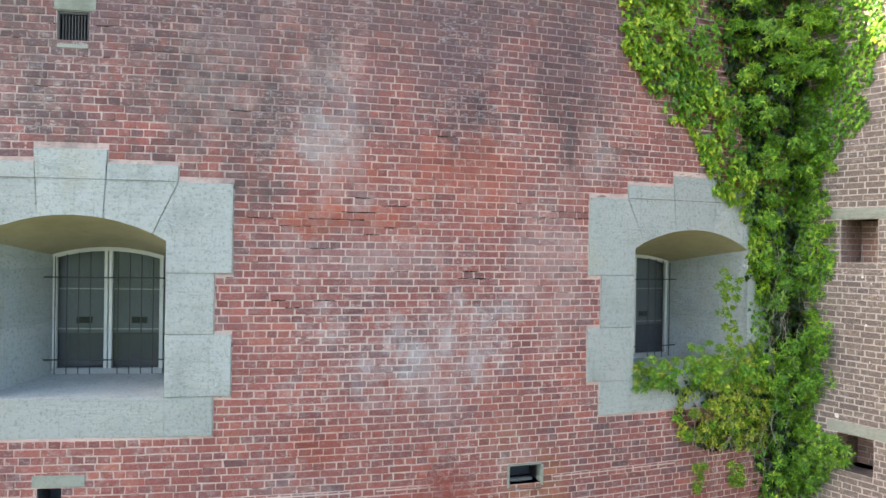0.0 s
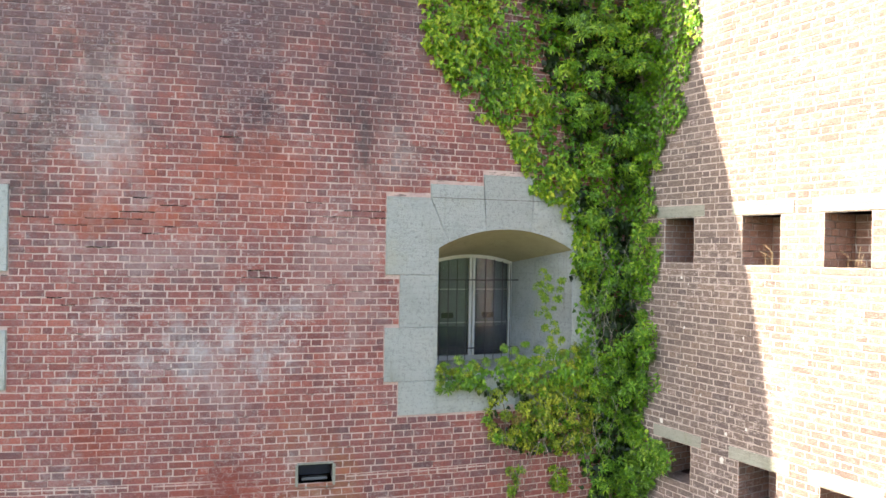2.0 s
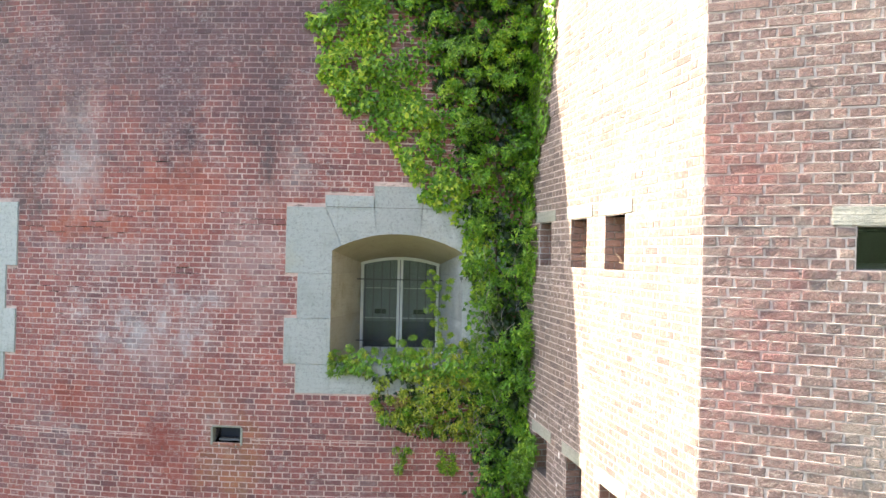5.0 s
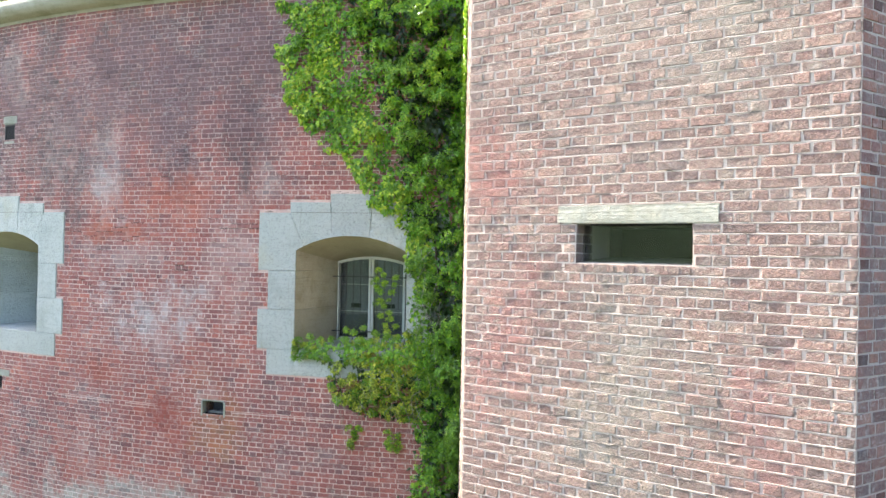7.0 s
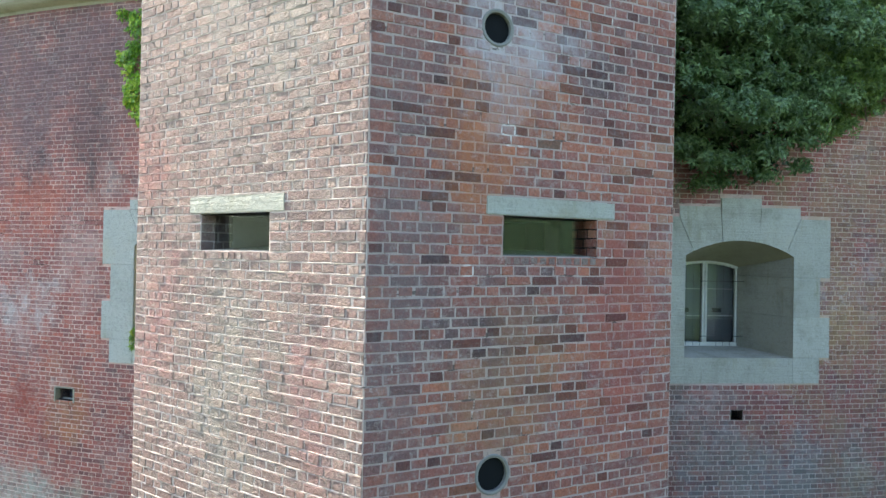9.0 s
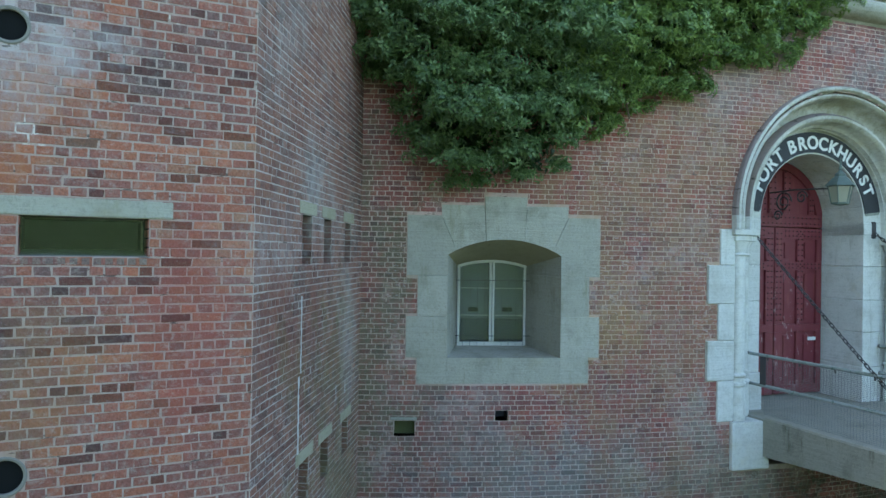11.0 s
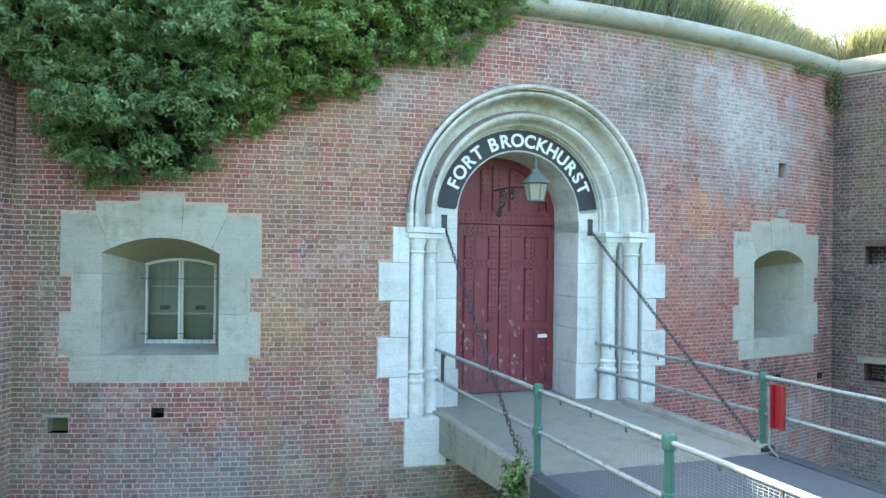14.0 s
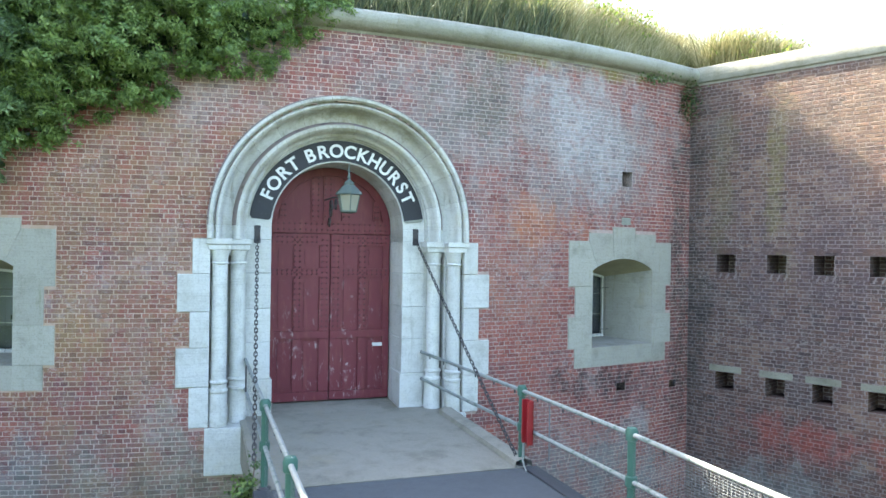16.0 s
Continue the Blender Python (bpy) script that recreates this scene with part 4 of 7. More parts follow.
        ring = [at(half * k, v, (1 - step) * crown(0.865 * k) + step * rear_crown(0.58 * k)) for k in np.linspace(-1, 1, 17)]
        rings.append(ring)
    sheet("soffit", rings, plaster_soffit, thing, "ochre weathered plaster soffit")
    # frame with two leaves
    v0, v1 = -1.17, -1.11
    for side in (-1, 1):
        frame_bar("window_frame", at, *sorted((side * 0.575, side * 0.535)), 0.735, 2.03, v0, v1, white_paint, thing)
        frame_bar("stile", at, *sorted((side * 0.006, side * 0.042)), 0.77, 2.09, v0, v1, white_paint, thing)
        for z in (1.22, 1.66):
            frame_bar("glazing_bar", at, *sorted((side * 0.04, side * 0.537)), z - 0.006, z + 0.006, v0 + 0.01, v1 - 0.012, bar_paint, thing)
        pane = [(side * u, z) for u, z in [(0.01, 0.75), (0.56, 0.75), (0.56, rear_crown(0.56) - 0.005), (0.28, rear_crown(0.28) - 0.005), (0.01, 2.105)]]
        held = solid("pane", at, pane if side > 0 else pane[::-1], -1.146, -1.142, glass, thing, "dusty window pane", bevel=0)
        held.visible_shadow = False
    rings = []
    for drop in (0.0, 0.045):
        for v in ((v1, v0) if drop else (v0, v1)):
            rings.append([at(0.58 * k, v, rear_crown(0.58 * k) + 0.012 - drop) for k in np.linspace(-1, 1, 13)])
    sheet("head", rings, white_paint, thing, "curved white frame head")
    frame_bar("bottom_rail", at, -0.575, 0.575, 0.728, 0.79, v0, v1 + 0.012, white_paint if number > 2 else bar_paint, thing)
    # shutters behind the glass
    for side in (-1, 1):
        a, b = sorted((side * 0.012, side * 0.6))
        solid("shutter", at, rect(a, b, 1.16, 2.2), -1.32, -1.26, shutter_grey, thing, "grey boarded inner shutter", bevel=0.003)
        solid("shutter", at, rect(a, b, 0.7, 1.155), -1.3, -1.25, shutter_dark, thing, "dark lower shutter board", bevel=0.003)
        # A near-black block stands for the shade in the slot.
        solid("shutter_slot", at, rect(side * 0.29 - 0.085, side * 0.29 + 0.085, 1.27, 1.34), -1.29, -1.255, void_shade, thing, "dark slot in the shutter", bevel=0.003)
    # Unseen plate added behind the opening to stop light leaks at the joints.
    solid("room_back", at, rect(-1.3, 1.3, 0.2, 3.2), -1.5, -1.38, shutter_dark, thing, "added dark plate that stops light leaking round the shutters", bevel=0)
    # iron guard in front
    for z in (0.9, 1.79):
        tube("guard_rail", [at(u, -1.0, z) for u in np.linspace(-0.66, 0.66, 5)], 0.009 if number < 3 else 0.006, iron, thing, sides=6)
    for u in (-0.5, -0.38, -0.26, -0.14, 0.14, 0.26, 0.38, 0.5):
        tube("guard_bar", [at(u, -0.985, 0.75), at(u, -0.985, rear_crown(u) - 0.03)], 0.0065 if number < 3 else 0.0032, iron, thing, sides=6)
    return thing


build_window(1, WINDOWS[0], "barred casement window in a deep pale stone surround")
build_window(2, WINDOWS[1], "barred casement window in a stone surround half overgrown by ivy")
build_window(3, WINDOWS[2], "barred white casement window in a deep stone surround under ivy")
build_window(4, WINDOWS[3], "barred casement window in a stone surround beside the gate")

# ---- small openings in the walls ----


def recess(at, s0, s1, z0, z1, deep, parent, lining, sill_drop=0.0, brick=None, seed=0):
    """The inside of a wall opening: sides, top, sloping sill and a closed back."""
    bm = bmesh.new()
    ring = [(s0, z0), (s1, z0), (s1, z1), (s0, z1)]
    front = [bm.verts.new(tuple(map(float, at(s, -DEEP - 0.001, z - (sill_drop if z == z0 else 0)))) ) for s, z in ring]
    back = [bm.verts.new(tuple(map(float, at(s, -deep, z)))) for s, z in ring]
    for i in range(4):
        j = (i + 1) % 4
        bm.faces.new((front[i], front[j], back[j], back[i]))
    bm.faces.new(back[::-1])
    made = from_bm("recess", bm, lining, parent, "deep opening through the wall")
    if brick:
        sets = []
        sets.append((lay(0.0, deep, z0, z1, [], seed), lambda a, b, z: at(s0 + b + 0.004, -a, z)))
        sets.append((lay(0.0, deep, z0, z1, [], seed + 1), lambda a, b, z: at(s1 - b - 0.004, -a, z)))
        sets.append((lay(s0, s1, z0, z1, [], seed + 2), lambda a, b, z: at(a, b - deep + 0.006, z)))
        verts, faces, base = [], [], 0
        for bricks, local in sets:
            v, f = brick_mesh(bricks, local, seed + 3)
            verts.append(v)
            faces.append(f + base)
            base += len(v)
        tagged(bulk("recess_brickwork", np.concatenate(verts), np.concatenate(faces), brick, parent, "brick lining of a blocked loophole"), kind="stuff")
    return made


# Most duct linings are coloured dark for the shade within.
for k, (a, b, low, high) in enumerate(DUCTS):
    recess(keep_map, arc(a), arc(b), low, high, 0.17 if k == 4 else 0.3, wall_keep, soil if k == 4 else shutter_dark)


def grille(name, at, s0, s1, z0, z1, bars, label):
    thing = empty(name, label, "grille")
    edge = 0.02
    for side in ((s0, s0 + edge, z0, z1), (s1 - edge, s1, z0, z1)):
        frame_bar("frame_side", at, *side, -0.06, -0.005, iron, thing)
    for z in (z0, z1 - edge):
        frame_bar("frame_rail", at, s0 + edge, s1 - edge, z, z + edge, -0.06, -0.005, iron, thing)
    for u in np.linspace(s0 + edge, s1 - edge, bars + 2)[1:-1]:
        frame_bar("bar", at, u - 0.006, u + 0.006, z0 + edge, z1 - edge, -0.05, -0.015, iron, thing)


grille("vent_grille", keep_map, arc(-82.73), arc(-82.06), 4.05, 4.34, 8, "dark iron ventilation grille set in the brick wall")
solid("lintel", keep_map, rect(arc(-82.82), arc(-81.9), 4.345, 4.5), -0.1, 0.006, stone_lintel, wall_keep, "mossy stone lintel")
solid("vent_base", keep_map, rect(arc(-82.75), arc(-82.05), 3.99, 4.05), -0.1, 0.004, stone_lintel, wall_keep)
solid("lintel", keep_map, rect(arc(-83.15), arc(-82.0), -0.155, -0.02), -0.1, 0.006, stone_lintel, wall_keep, "grey stone lintel")
solid("lintel", keep_map, rect(arc(-50.6), arc(-49.65), DUCTS[4][3] + 0.004, DUCTS[4][3] + 0.066), -0.1, 0.006, stone_lintel, wall_keep, "grey stone lintel")
for edges in ((-72.26, -71.28, -0.18, -0.155), (-72.26, -71.28, -0.435, -0.41)):
    solid("duct_edge", keep_map, rect(arc(edges[0]), arc(edges[1]), edges[2], edges[3]), -0.1, 0.01, stone_lintel, wall_keep)
for a, b in ((-72.27, -72.2), (-71.34, -71.27)):
    solid("duct_edge", keep_map, rect(arc(a), arc(b), -0.41, -0.18), -0.1, 0.01, stone_lintel, wall_keep, bevel=0.004)
frame_bar("duct_flap", keep_map, arc(-72.1), arc(-71.45), -0.39, -0.35, -0.16, -0.1, pipe_clay, wall_keep, "broken grey duct lining")
solid("patch_stone", keep_map, rect(arc(-19.9), arc(-19.26), 3.07, 3.24), -0.1, 0.006, stone_lintel, wall_keep, "grey stone block")

for at, slots, rows, parent, brick, stone, seed in (
        (C_LEFT, LOOP_LEFT, (UP_L, LOW_L), cap_left, brick_flank, stone_lintel, 100),
        (C_RIGHT, LOOP_RIGHT, (UP_R, LOW_R), cap_right, brick_right, stone_tan, 200),
        (FAR, LOOP_FAR, (UP_F, LOW_F), wall_far, brick_far, stone_dull, 300)):
    for k, (a, b) in enumerate(slots):
        for j, (low, high) in enumerate(rows):
            recess(at, a, b, low, high, 0.5 if at is C_LEFT else 0.6, parent, mortar_grey, 0.0, brick_loop_lit if at is C_LEFT else brick, seed + 10 * k + 5 * j)
            solid("loophole_sill", at, [(a, low - 0.075), (b, low - 0.075), (b, low + 0.002), (a, low + 0.002)], -0.3, 0.004, brick, parent, "worn brick sill")
            if not (at is FAR and j == 0):
                solid("lintel", at, rect(a - 0.13, b + 0.16, high, high + 0.15), -0.2, 0.008, stone, parent, "grey stone lintel")
            else:
                solid("lintel", at, rect(a - 0.13, b + 0.13, high, high + 0.15), -0.2, 0.003, brick_far, parent, "dark brick lintel")

for a, b in LOOP_FAR:
    for k in range(6):
        u = a - 0.02 + (b - a - 0.02) * k / 5
        solid("sill_brick", FAR, [(u, UP_F[0] - 0.125), (u + 0.034, UP_F[0] - 0.125), (u + 0.082, UP_F[0] - 0.01), (u + 0.048, UP_F[0] - 0.01)], -0.02, 0.012 if k % 2 else 0.018, mortar_far if k % 2 else brick_far, wall_far, bevel=0.003)

for at, (a, b, low, high), parent, brick in ((C_FACE, SLIT_FACE, cap_face, brick_face), (C_NOSE, SLIT_NOSE, cap_nose, brick_nose)):
    # The lining is near black: the slit room's shade as colour.
    recess(at, a, b, low, high, 1.0, parent, void_shade)
    light = solid("pane", at, rect(a + 0.004, b - 0.004, low + 0.004, high - 0.002), -0.146, -0.14, glass, parent, "dusty glass closing the slit", bevel=0)
    light.visible_shadow = False
    for near, far in ((a, 1), (b, -1)):
        v, f = brick_mesh(lay(0.0, 0.32, low, high, [], 77), lambda p, q, z: at(near + far * (q + 0.004), -p, z), 78)
        tagged(bulk("pier_bricks", v, f, brick, parent, "brick cheek of the slit"), kind="stuff")
    solid("lintel", at, rect(a - 0.15, b + 0.175, high + 0.004, high + 0.14), -0.2, 0.008, stone_bright, parent, "pale stone lintel over the slit", bevel=0.006, rough=0.002)
    slab("slit_slope", [at(a, -0.01, low + 0.002), at(b, -0.01, low + 0.002), at(b, -0.7, low + 0.05), at(a, -0.7, low + 0.05)], 0.03, pipe_clay, parent, "dark sloping sill")
    count = 11
    for k in range(count):
        u = a + (b - a) * k / count
        solid("sill_brick", at, rect(u + 0.006, u + (b - a) / count - 0.006, low - 0.068, low - 0.004), -0.05, 0.004, brick_face_single, parent, bevel=0.008)

for s, z, r in ((0.998, 3.81, 0.125), (1.018, 0.55, 0.135)):
    rings = []
    for rad, v in ((r + 0.016, -0.03), (r + 0.014, 0.004), (r + 0.004, 0.008), (r - 0.012, 0.002), (r - 0.012, -0.4)):
        rings.append([C_NOSE(s + rad * math.cos(q), v, z + rad * math.sin(q)) for q in np.linspace(0, 2 * math.pi, 25)[:-1]])
    sheet("pipe", rings, pipe_clay, cap_nose, "grey fired pipe set flush in the brickwork", close=True)
    rings = [[C_NOSE(s + rad * math.cos(q), -0.0026, z + rad * math.sin(q)) for q in np.linspace(0, 2 * math.pi, 25)[:-1]] for rad in (r + 0.1, r - 0.005)]
    sheet("pipe_bed", rings, mortar_nose, cap_nose, "mortar bed round the pipe", close=True)
    # Black disc just inside the rim, painted for the shade in the pipe.
    bm = bmesh.new()
    bm.faces.new([bm.verts.new(tuple(map(float, C_NOSE(s + (r - 0.01) * math.cos(q), -0.03, z + (r - 0.01) * math.sin(q))))) for q in np.linspace(0, 2 * math.pi, 25)[:-1]])
    from_bm("pipe_shade_disc", bm, void_shade, cap_nose)

rng = np.random.default_rng(3)
for s, z0, z1, w in ((1.42, 0.95, 1.75, 0.03), (1.36, 0.1, 0.93, 0.04), (3.0, 0.35, 0.55, 0.02), (3.5, 0.35, 0.5, 0.025)):
    steps = np.linspace(z0, z1, 14)
    left_edge = [(s - w * rng.uniform(0.3, 1.0), z) for z in steps]
    right_edge = [(s + w * rng.uniform(0.3, 1.0), z) for z in steps]
    part("lime_streak", [C_RIGHT(a, 0.0055, z) for a, z in left_edge] + [C_RIGHT(a, 0.0055, z) for a, z in right_edge], [(k, k + 14, k + 15, k + 1) for k in range(13)], lime_white, cap_right, "white lime run down the bricks")

for s, z, r in ((0.9, 1.9, 0.03), (1.0, 1.83, 0.02), (1.7, 1.55, 0.02), (1.75, 1.3, 0.025), (1.72, 1.17, 0.03), (0.95, 1.33, 0.03), (0.62, 0.2, 0.055), (1.5, -0.05, 0.06), (1.55, 0.25, 0.035), (1.8, 0.35, 0.03), (1.6, 0.55, 0.02), (1.2, 0.6, 0.018), (1.45, -0.4, 0.04), (1.42, -0.5, 0.03), (1.0, 0.9, 0.018)):
    r *= 0.62
    bm = bmesh.new()
    bm.faces.new([bm.verts.new(tuple(map(float, C_LEFT(s + r * rng.uniform(0.5, 1.1) * math.cos(q), 0.0055, z + r * rng.uniform(0.6, 1.3) * math.sin(q))))) for q in np.linspace(0, 2 * math.pi, 10)[:-1]])
    from_bm("lime_spot", bm, lime_white, cap_left, "white splash on the bricks")
for a, b in ((-79.3, -76.2), (-75.6, -73.2), (-71.0, -67.2)):
    count = int((b - a) / 0.5)
    for k in range(count):
        p, q = a + (b - a) * k / count, a + (b - a) * (k + 1) / count
        solid("string_line", keep_map, rect(arc(p), arc(q), -0.336 + rng.normal(0, 0.001), -0.322), -0.02, 0.0042, mortar_keep, wall_keep, bevel=0)

# open bed joints where the pointing has fallen out
crack_rng = np.random.default_rng(5)
MORE_JOINTS = ((-82.93, -82.74, 4.223), (-83.66, -83.48, 4.075), (-81.92, -81.66, 4.223), (-82.2, -82.05, 3.926), (-81.77, -81.63, 3.926), (-83.19, -82.91, 3.63), (-75.58, -74.96, 2.591), (-71.17, -70.11, 2.591),
               (-78.08, -77.75, 1.626), (-79.09, -78.94, 1.849), (-77.77, -77.45, 1.552), (-77.94, -77.21, 2.368), (-73.65, -72.77, 1.849), (-78.65, -78.06, 2.442), (-75.98, -75.61, 2.294), (-77.13, -76.64, 1.626))
for a, b, z in ((-76.20, -75.76, 2.665), (-74.80, -74.47, 2.665), (-77.27, -75.98, 2.442), (-76.51, -75.69, 2.517), (-75.50, -75.11, 2.368), (-73.51, -73.10, 1.923), (-75.23, -74.90, 1.923), (-72.14, -71.71, 2.665), (-79.06, -78.59, 3.481), (-74.23, -73.77, 3.333), (-77.23, -76.68, 2.146), (-71.71, -70.89, 2.517), (-70.51, -70.05, 2.517)) + MORE_JOINTS:
    steps = np.linspace(arc(a), arc(b), 9)
    upper = [(u, z + crack_rng.uniform(0.001, 0.007)) for u in steps]
    lower = [(u, z - crack_rng.uniform(0.001, 0.006)) for u in steps]
    part("open_joint", [keep_map(u, 0.0006, y) for u, y in upper] + [keep_map(u, 0.0006, y) for u, y in lower], [(k, k + 9, k + 10, k + 1) for k in range(8)], void_shade, wall_keep, "dark open joint between the bricks")
# dry stalks rooted in the loopholes
for k, (a, b) in enumerate(LOOP_LEFT[1:]):
    stalks = empty("dry_weed", "dry straw-coloured stalks growing in a loophole", "plant")
    for j in range(5):
        u = a + (b - a) * (0.45 + 0.06 * j) + crack_rng.normal(0, 0.02)
        tip = crack_rng.uniform(0.08, 0.26)
        tube("stalk", [C_LEFT(u, -0.12, UP_L[0] + 0.002), C_LEFT(u + 0.02, -0.1, UP_L[0] + tip * 0.6), C_LEFT(u + crack_rng.normal(0, 0.05), -0.06, UP_L[0] + tip)], 0.0016, straw, stalks, sides=4)

# ---- copings, roofs and the bank of earth ----
COPING = [(-0.42, TOP - 0.03), (0.012, TOP - 0.03), (0.03, TOP + 0.012), (0.15, TOP + 0.03), (0.245, TOP + 0.1), (0.275, TOP + 0.18), (0.25, TOP + 0.27), (0.17, TOP + 0.33), (0.05, TOP + 0.355), (-0.42, TOP + 0.33)]


def coping(at, s0, s1, length, label, mitre=(0.0, 0.0), reach=1.0):
    thing = empty("coping", label, "coping", "structure")
    count = max(1, round((s1 - s0) / length))
    for k in range(count):
        a, b = s0 + (s1 - s0) * k / count, s0 + (s1 - s0) * (k + 1) / count
        steps = np.linspace(a + 0.0015, b - 0.0015, 5)
        rings = []
        for s in steps:
            rings.append([at(s + (mitre[0] * v * (1 - (s - s0) / (s1 - s0)) + mitre[1] * v * (s - s0) / (s1 - s0)), v * reach if v > 0 else v, z) for v, z in COPING])
        sheet("coping_stone", rings, stone_coping, thing, close=True)
    return thing


coping(keep_map, arc(-97), arc(-15.0), 2.3, "rounded grey stone coping along the keep's wall top")
coping(FAR, 0.0, 9.0, 2.3, "rounded grey stone coping of the far flank building", reach=0.36)
coping(C_LEFT, 0.2, C_LEFT.length, 2.2, "rounded stone coping of the caponier", (0.0, 0.5))
coping(C_FACE, 0.0, C_FACE.length, 1.5, "rounded stone coping of the caponier", (-0.55, 0.65))
coping(C_NOSE, 0.0, C_NOSE.length, 1.5, "rounded stone coping of the caponier", (-0.65, 0.6))
coping(C_RIGHT, 0.0, C_RIGHT.length - 0.2, 2.2, "rounded stone coping of the caponier", (-0.6, 0.0))


def bank_point(deg, back):
    """The earth bank on the keep: back metres behind the wall's face."""
    rise = np.interp(back, [0.3, 0.6, 1.2, 2.2, 4.0, 14.0], [6.40, 6.8, 7.2, 7.5, 7.6, 7.6])
    lump = 0.12 * noise.noise(Vector((deg * 0.9, back * 0.9, 3.0)))
    return Vector(keep_map(arc(deg), -back, rise + (lump if back > 0.5 else 0.0)))


rings = [[bank_point(d, b) for d in np.linspace(-97, 0.0, 140)] for b in (0.3, 0.5, 0.7, 1.1, 1.6, 2.1, 2.6, 3.2, 4.0, 7.0, 14.0)]
bank = tagged(sheet("bank", rings, soil, None, "earth bank on top of the round keep", True), "grassy earth bank on top of the round keep", "bank", kind="structure")
# Unseen lid added over the caponier so its inside stays dark.
part("caponier_roof", [(4.4, 9.5, 6.3), (6.95, 5.75, 6.3), (9.68, 5.73, 6.3), (10.75, 8.1, 6.3), (8.4, 12.1, 6.3), (4.4, 9.5, 6.2), (6.95, 5.75, 6.2), (9.68, 5.73, 6.2), (10.75, 8.1, 6.2), (8.4, 12.1, 6.2)],
     [(0, 1, 2, 3, 4), (9, 8, 7, 6, 5), (0, 5, 6, 1), (1, 6, 7, 2), (2, 7, 8, 3), (3, 8, 9, 4), (4, 9, 5, 0)], concrete)
tagged(bpy.data.objects["caponier_roof"], "unseen flat lid added to keep light out of the caponier", "roof", kind="structure")
far_roof = part("far_roof", [FAR(0.0, -0.3, 6.35), FAR(9.0, -0.3, 6.35), FAR(9.0, -6.0, 6.35), FAR(0.0, -6.0, 6.35), FAR(0.0, -0.3, 6.2), FAR(9.0, -0.3, 6.2), FAR(9.0, -6.0, 6.2), FAR(0.0, -6.0, 6.2)],
                [(0, 1, 2, 3), (7, 6, 5, 4), (0, 4, 5, 1), (1, 5, 6, 2), (2, 6, 7, 3), (3, 7, 4, 0)], concrete)
tagged(far_roof, "flat roof of the far flank building", "roof", kind="structure")
ground = part("ground", [(-600, -600, -2.95), (600, -600, -2.95), (600, 600, -2.95), (-600, 600, -2.95)], [(0, 1, 2, 3)], moat_bed)
tagged(ground, "muddy green bed of the moat", "ground", kind="structure")

# Bank added behind the camera; it only shapes reflections and low sky light.
rings = [[(CX + r * math.cos(q), CY + r * math.sin(q), z) for q in np.linspace(-2.6, 0.9, 60)] for r, z in ((45.0, -3.0), (47.5, -0.5), (52.0, 4.2), (56.0, 5.0), (70.0, 5.0), (74.0, -3.0))]
tagged(sheet("outer_bank", rings, bank_grass, None), "unseen grass bank added across the moat to darken reflections", "bank", kind="structure")

# ---- the gate ----
GX, GY = CX + RADIUS * math.cos(radians(GATE)), CY + RADIUS * math.sin(radians(GATE))
GN = (math.cos(radians(GATE)), math.sin(radians(GATE)))


def gate_map(u, v, z):
    """Across the gate (to its right), out of it, up."""
    u, v, z = np.broadcast_arrays(np.asarray(u, float), np.asarray(v, float), np.asarray(z, float))
    return np.stack([GX - GN[1] * u + GN[0] * v, GY + GN[0] * u + GN[1] * v, z], -1)


portal = empty("gate_portal", "round-arched portal of pale dressed stone with paired columns", "gateway", "structure")
FLOOR, SPRING, MID, HALF = -0.31, 2.66, 2.88, 1.15


def prism(name, plan, z0, z1, material, parent, label="", bevel=0.008):
    """A block with a plan in (u, v), upright."""
    bm = bmesh.new()
    low = [bm.verts.new((u, v, z0)) for u, v in plan]
    high = [bm.verts.new((u, v, z1)) for u, v in plan]
    bm.faces.new(low[::-1])
    bm.faces.new(high)
    for i in range(len(plan)):
        j = (i + 1) % len(plan)
        bm.faces.new((low[i], low[j], high[j], high[i]))
    bmesh.ops.recalc_face_normals(bm, faces=bm.faces)
    if bevel:
        bmesh.ops.bevel(bm, geom=list(bm.edges), offset=bevel, segments=1, affect="EDGES")
    for v in bm.verts:
        v.co = Vector(gate_map(v.co.x, v.co.y, v.co.z))
    bmesh.ops.recalc_face_normals(bm, faces=bm.faces)
    return from_bm(name, bm, material, parent, label)


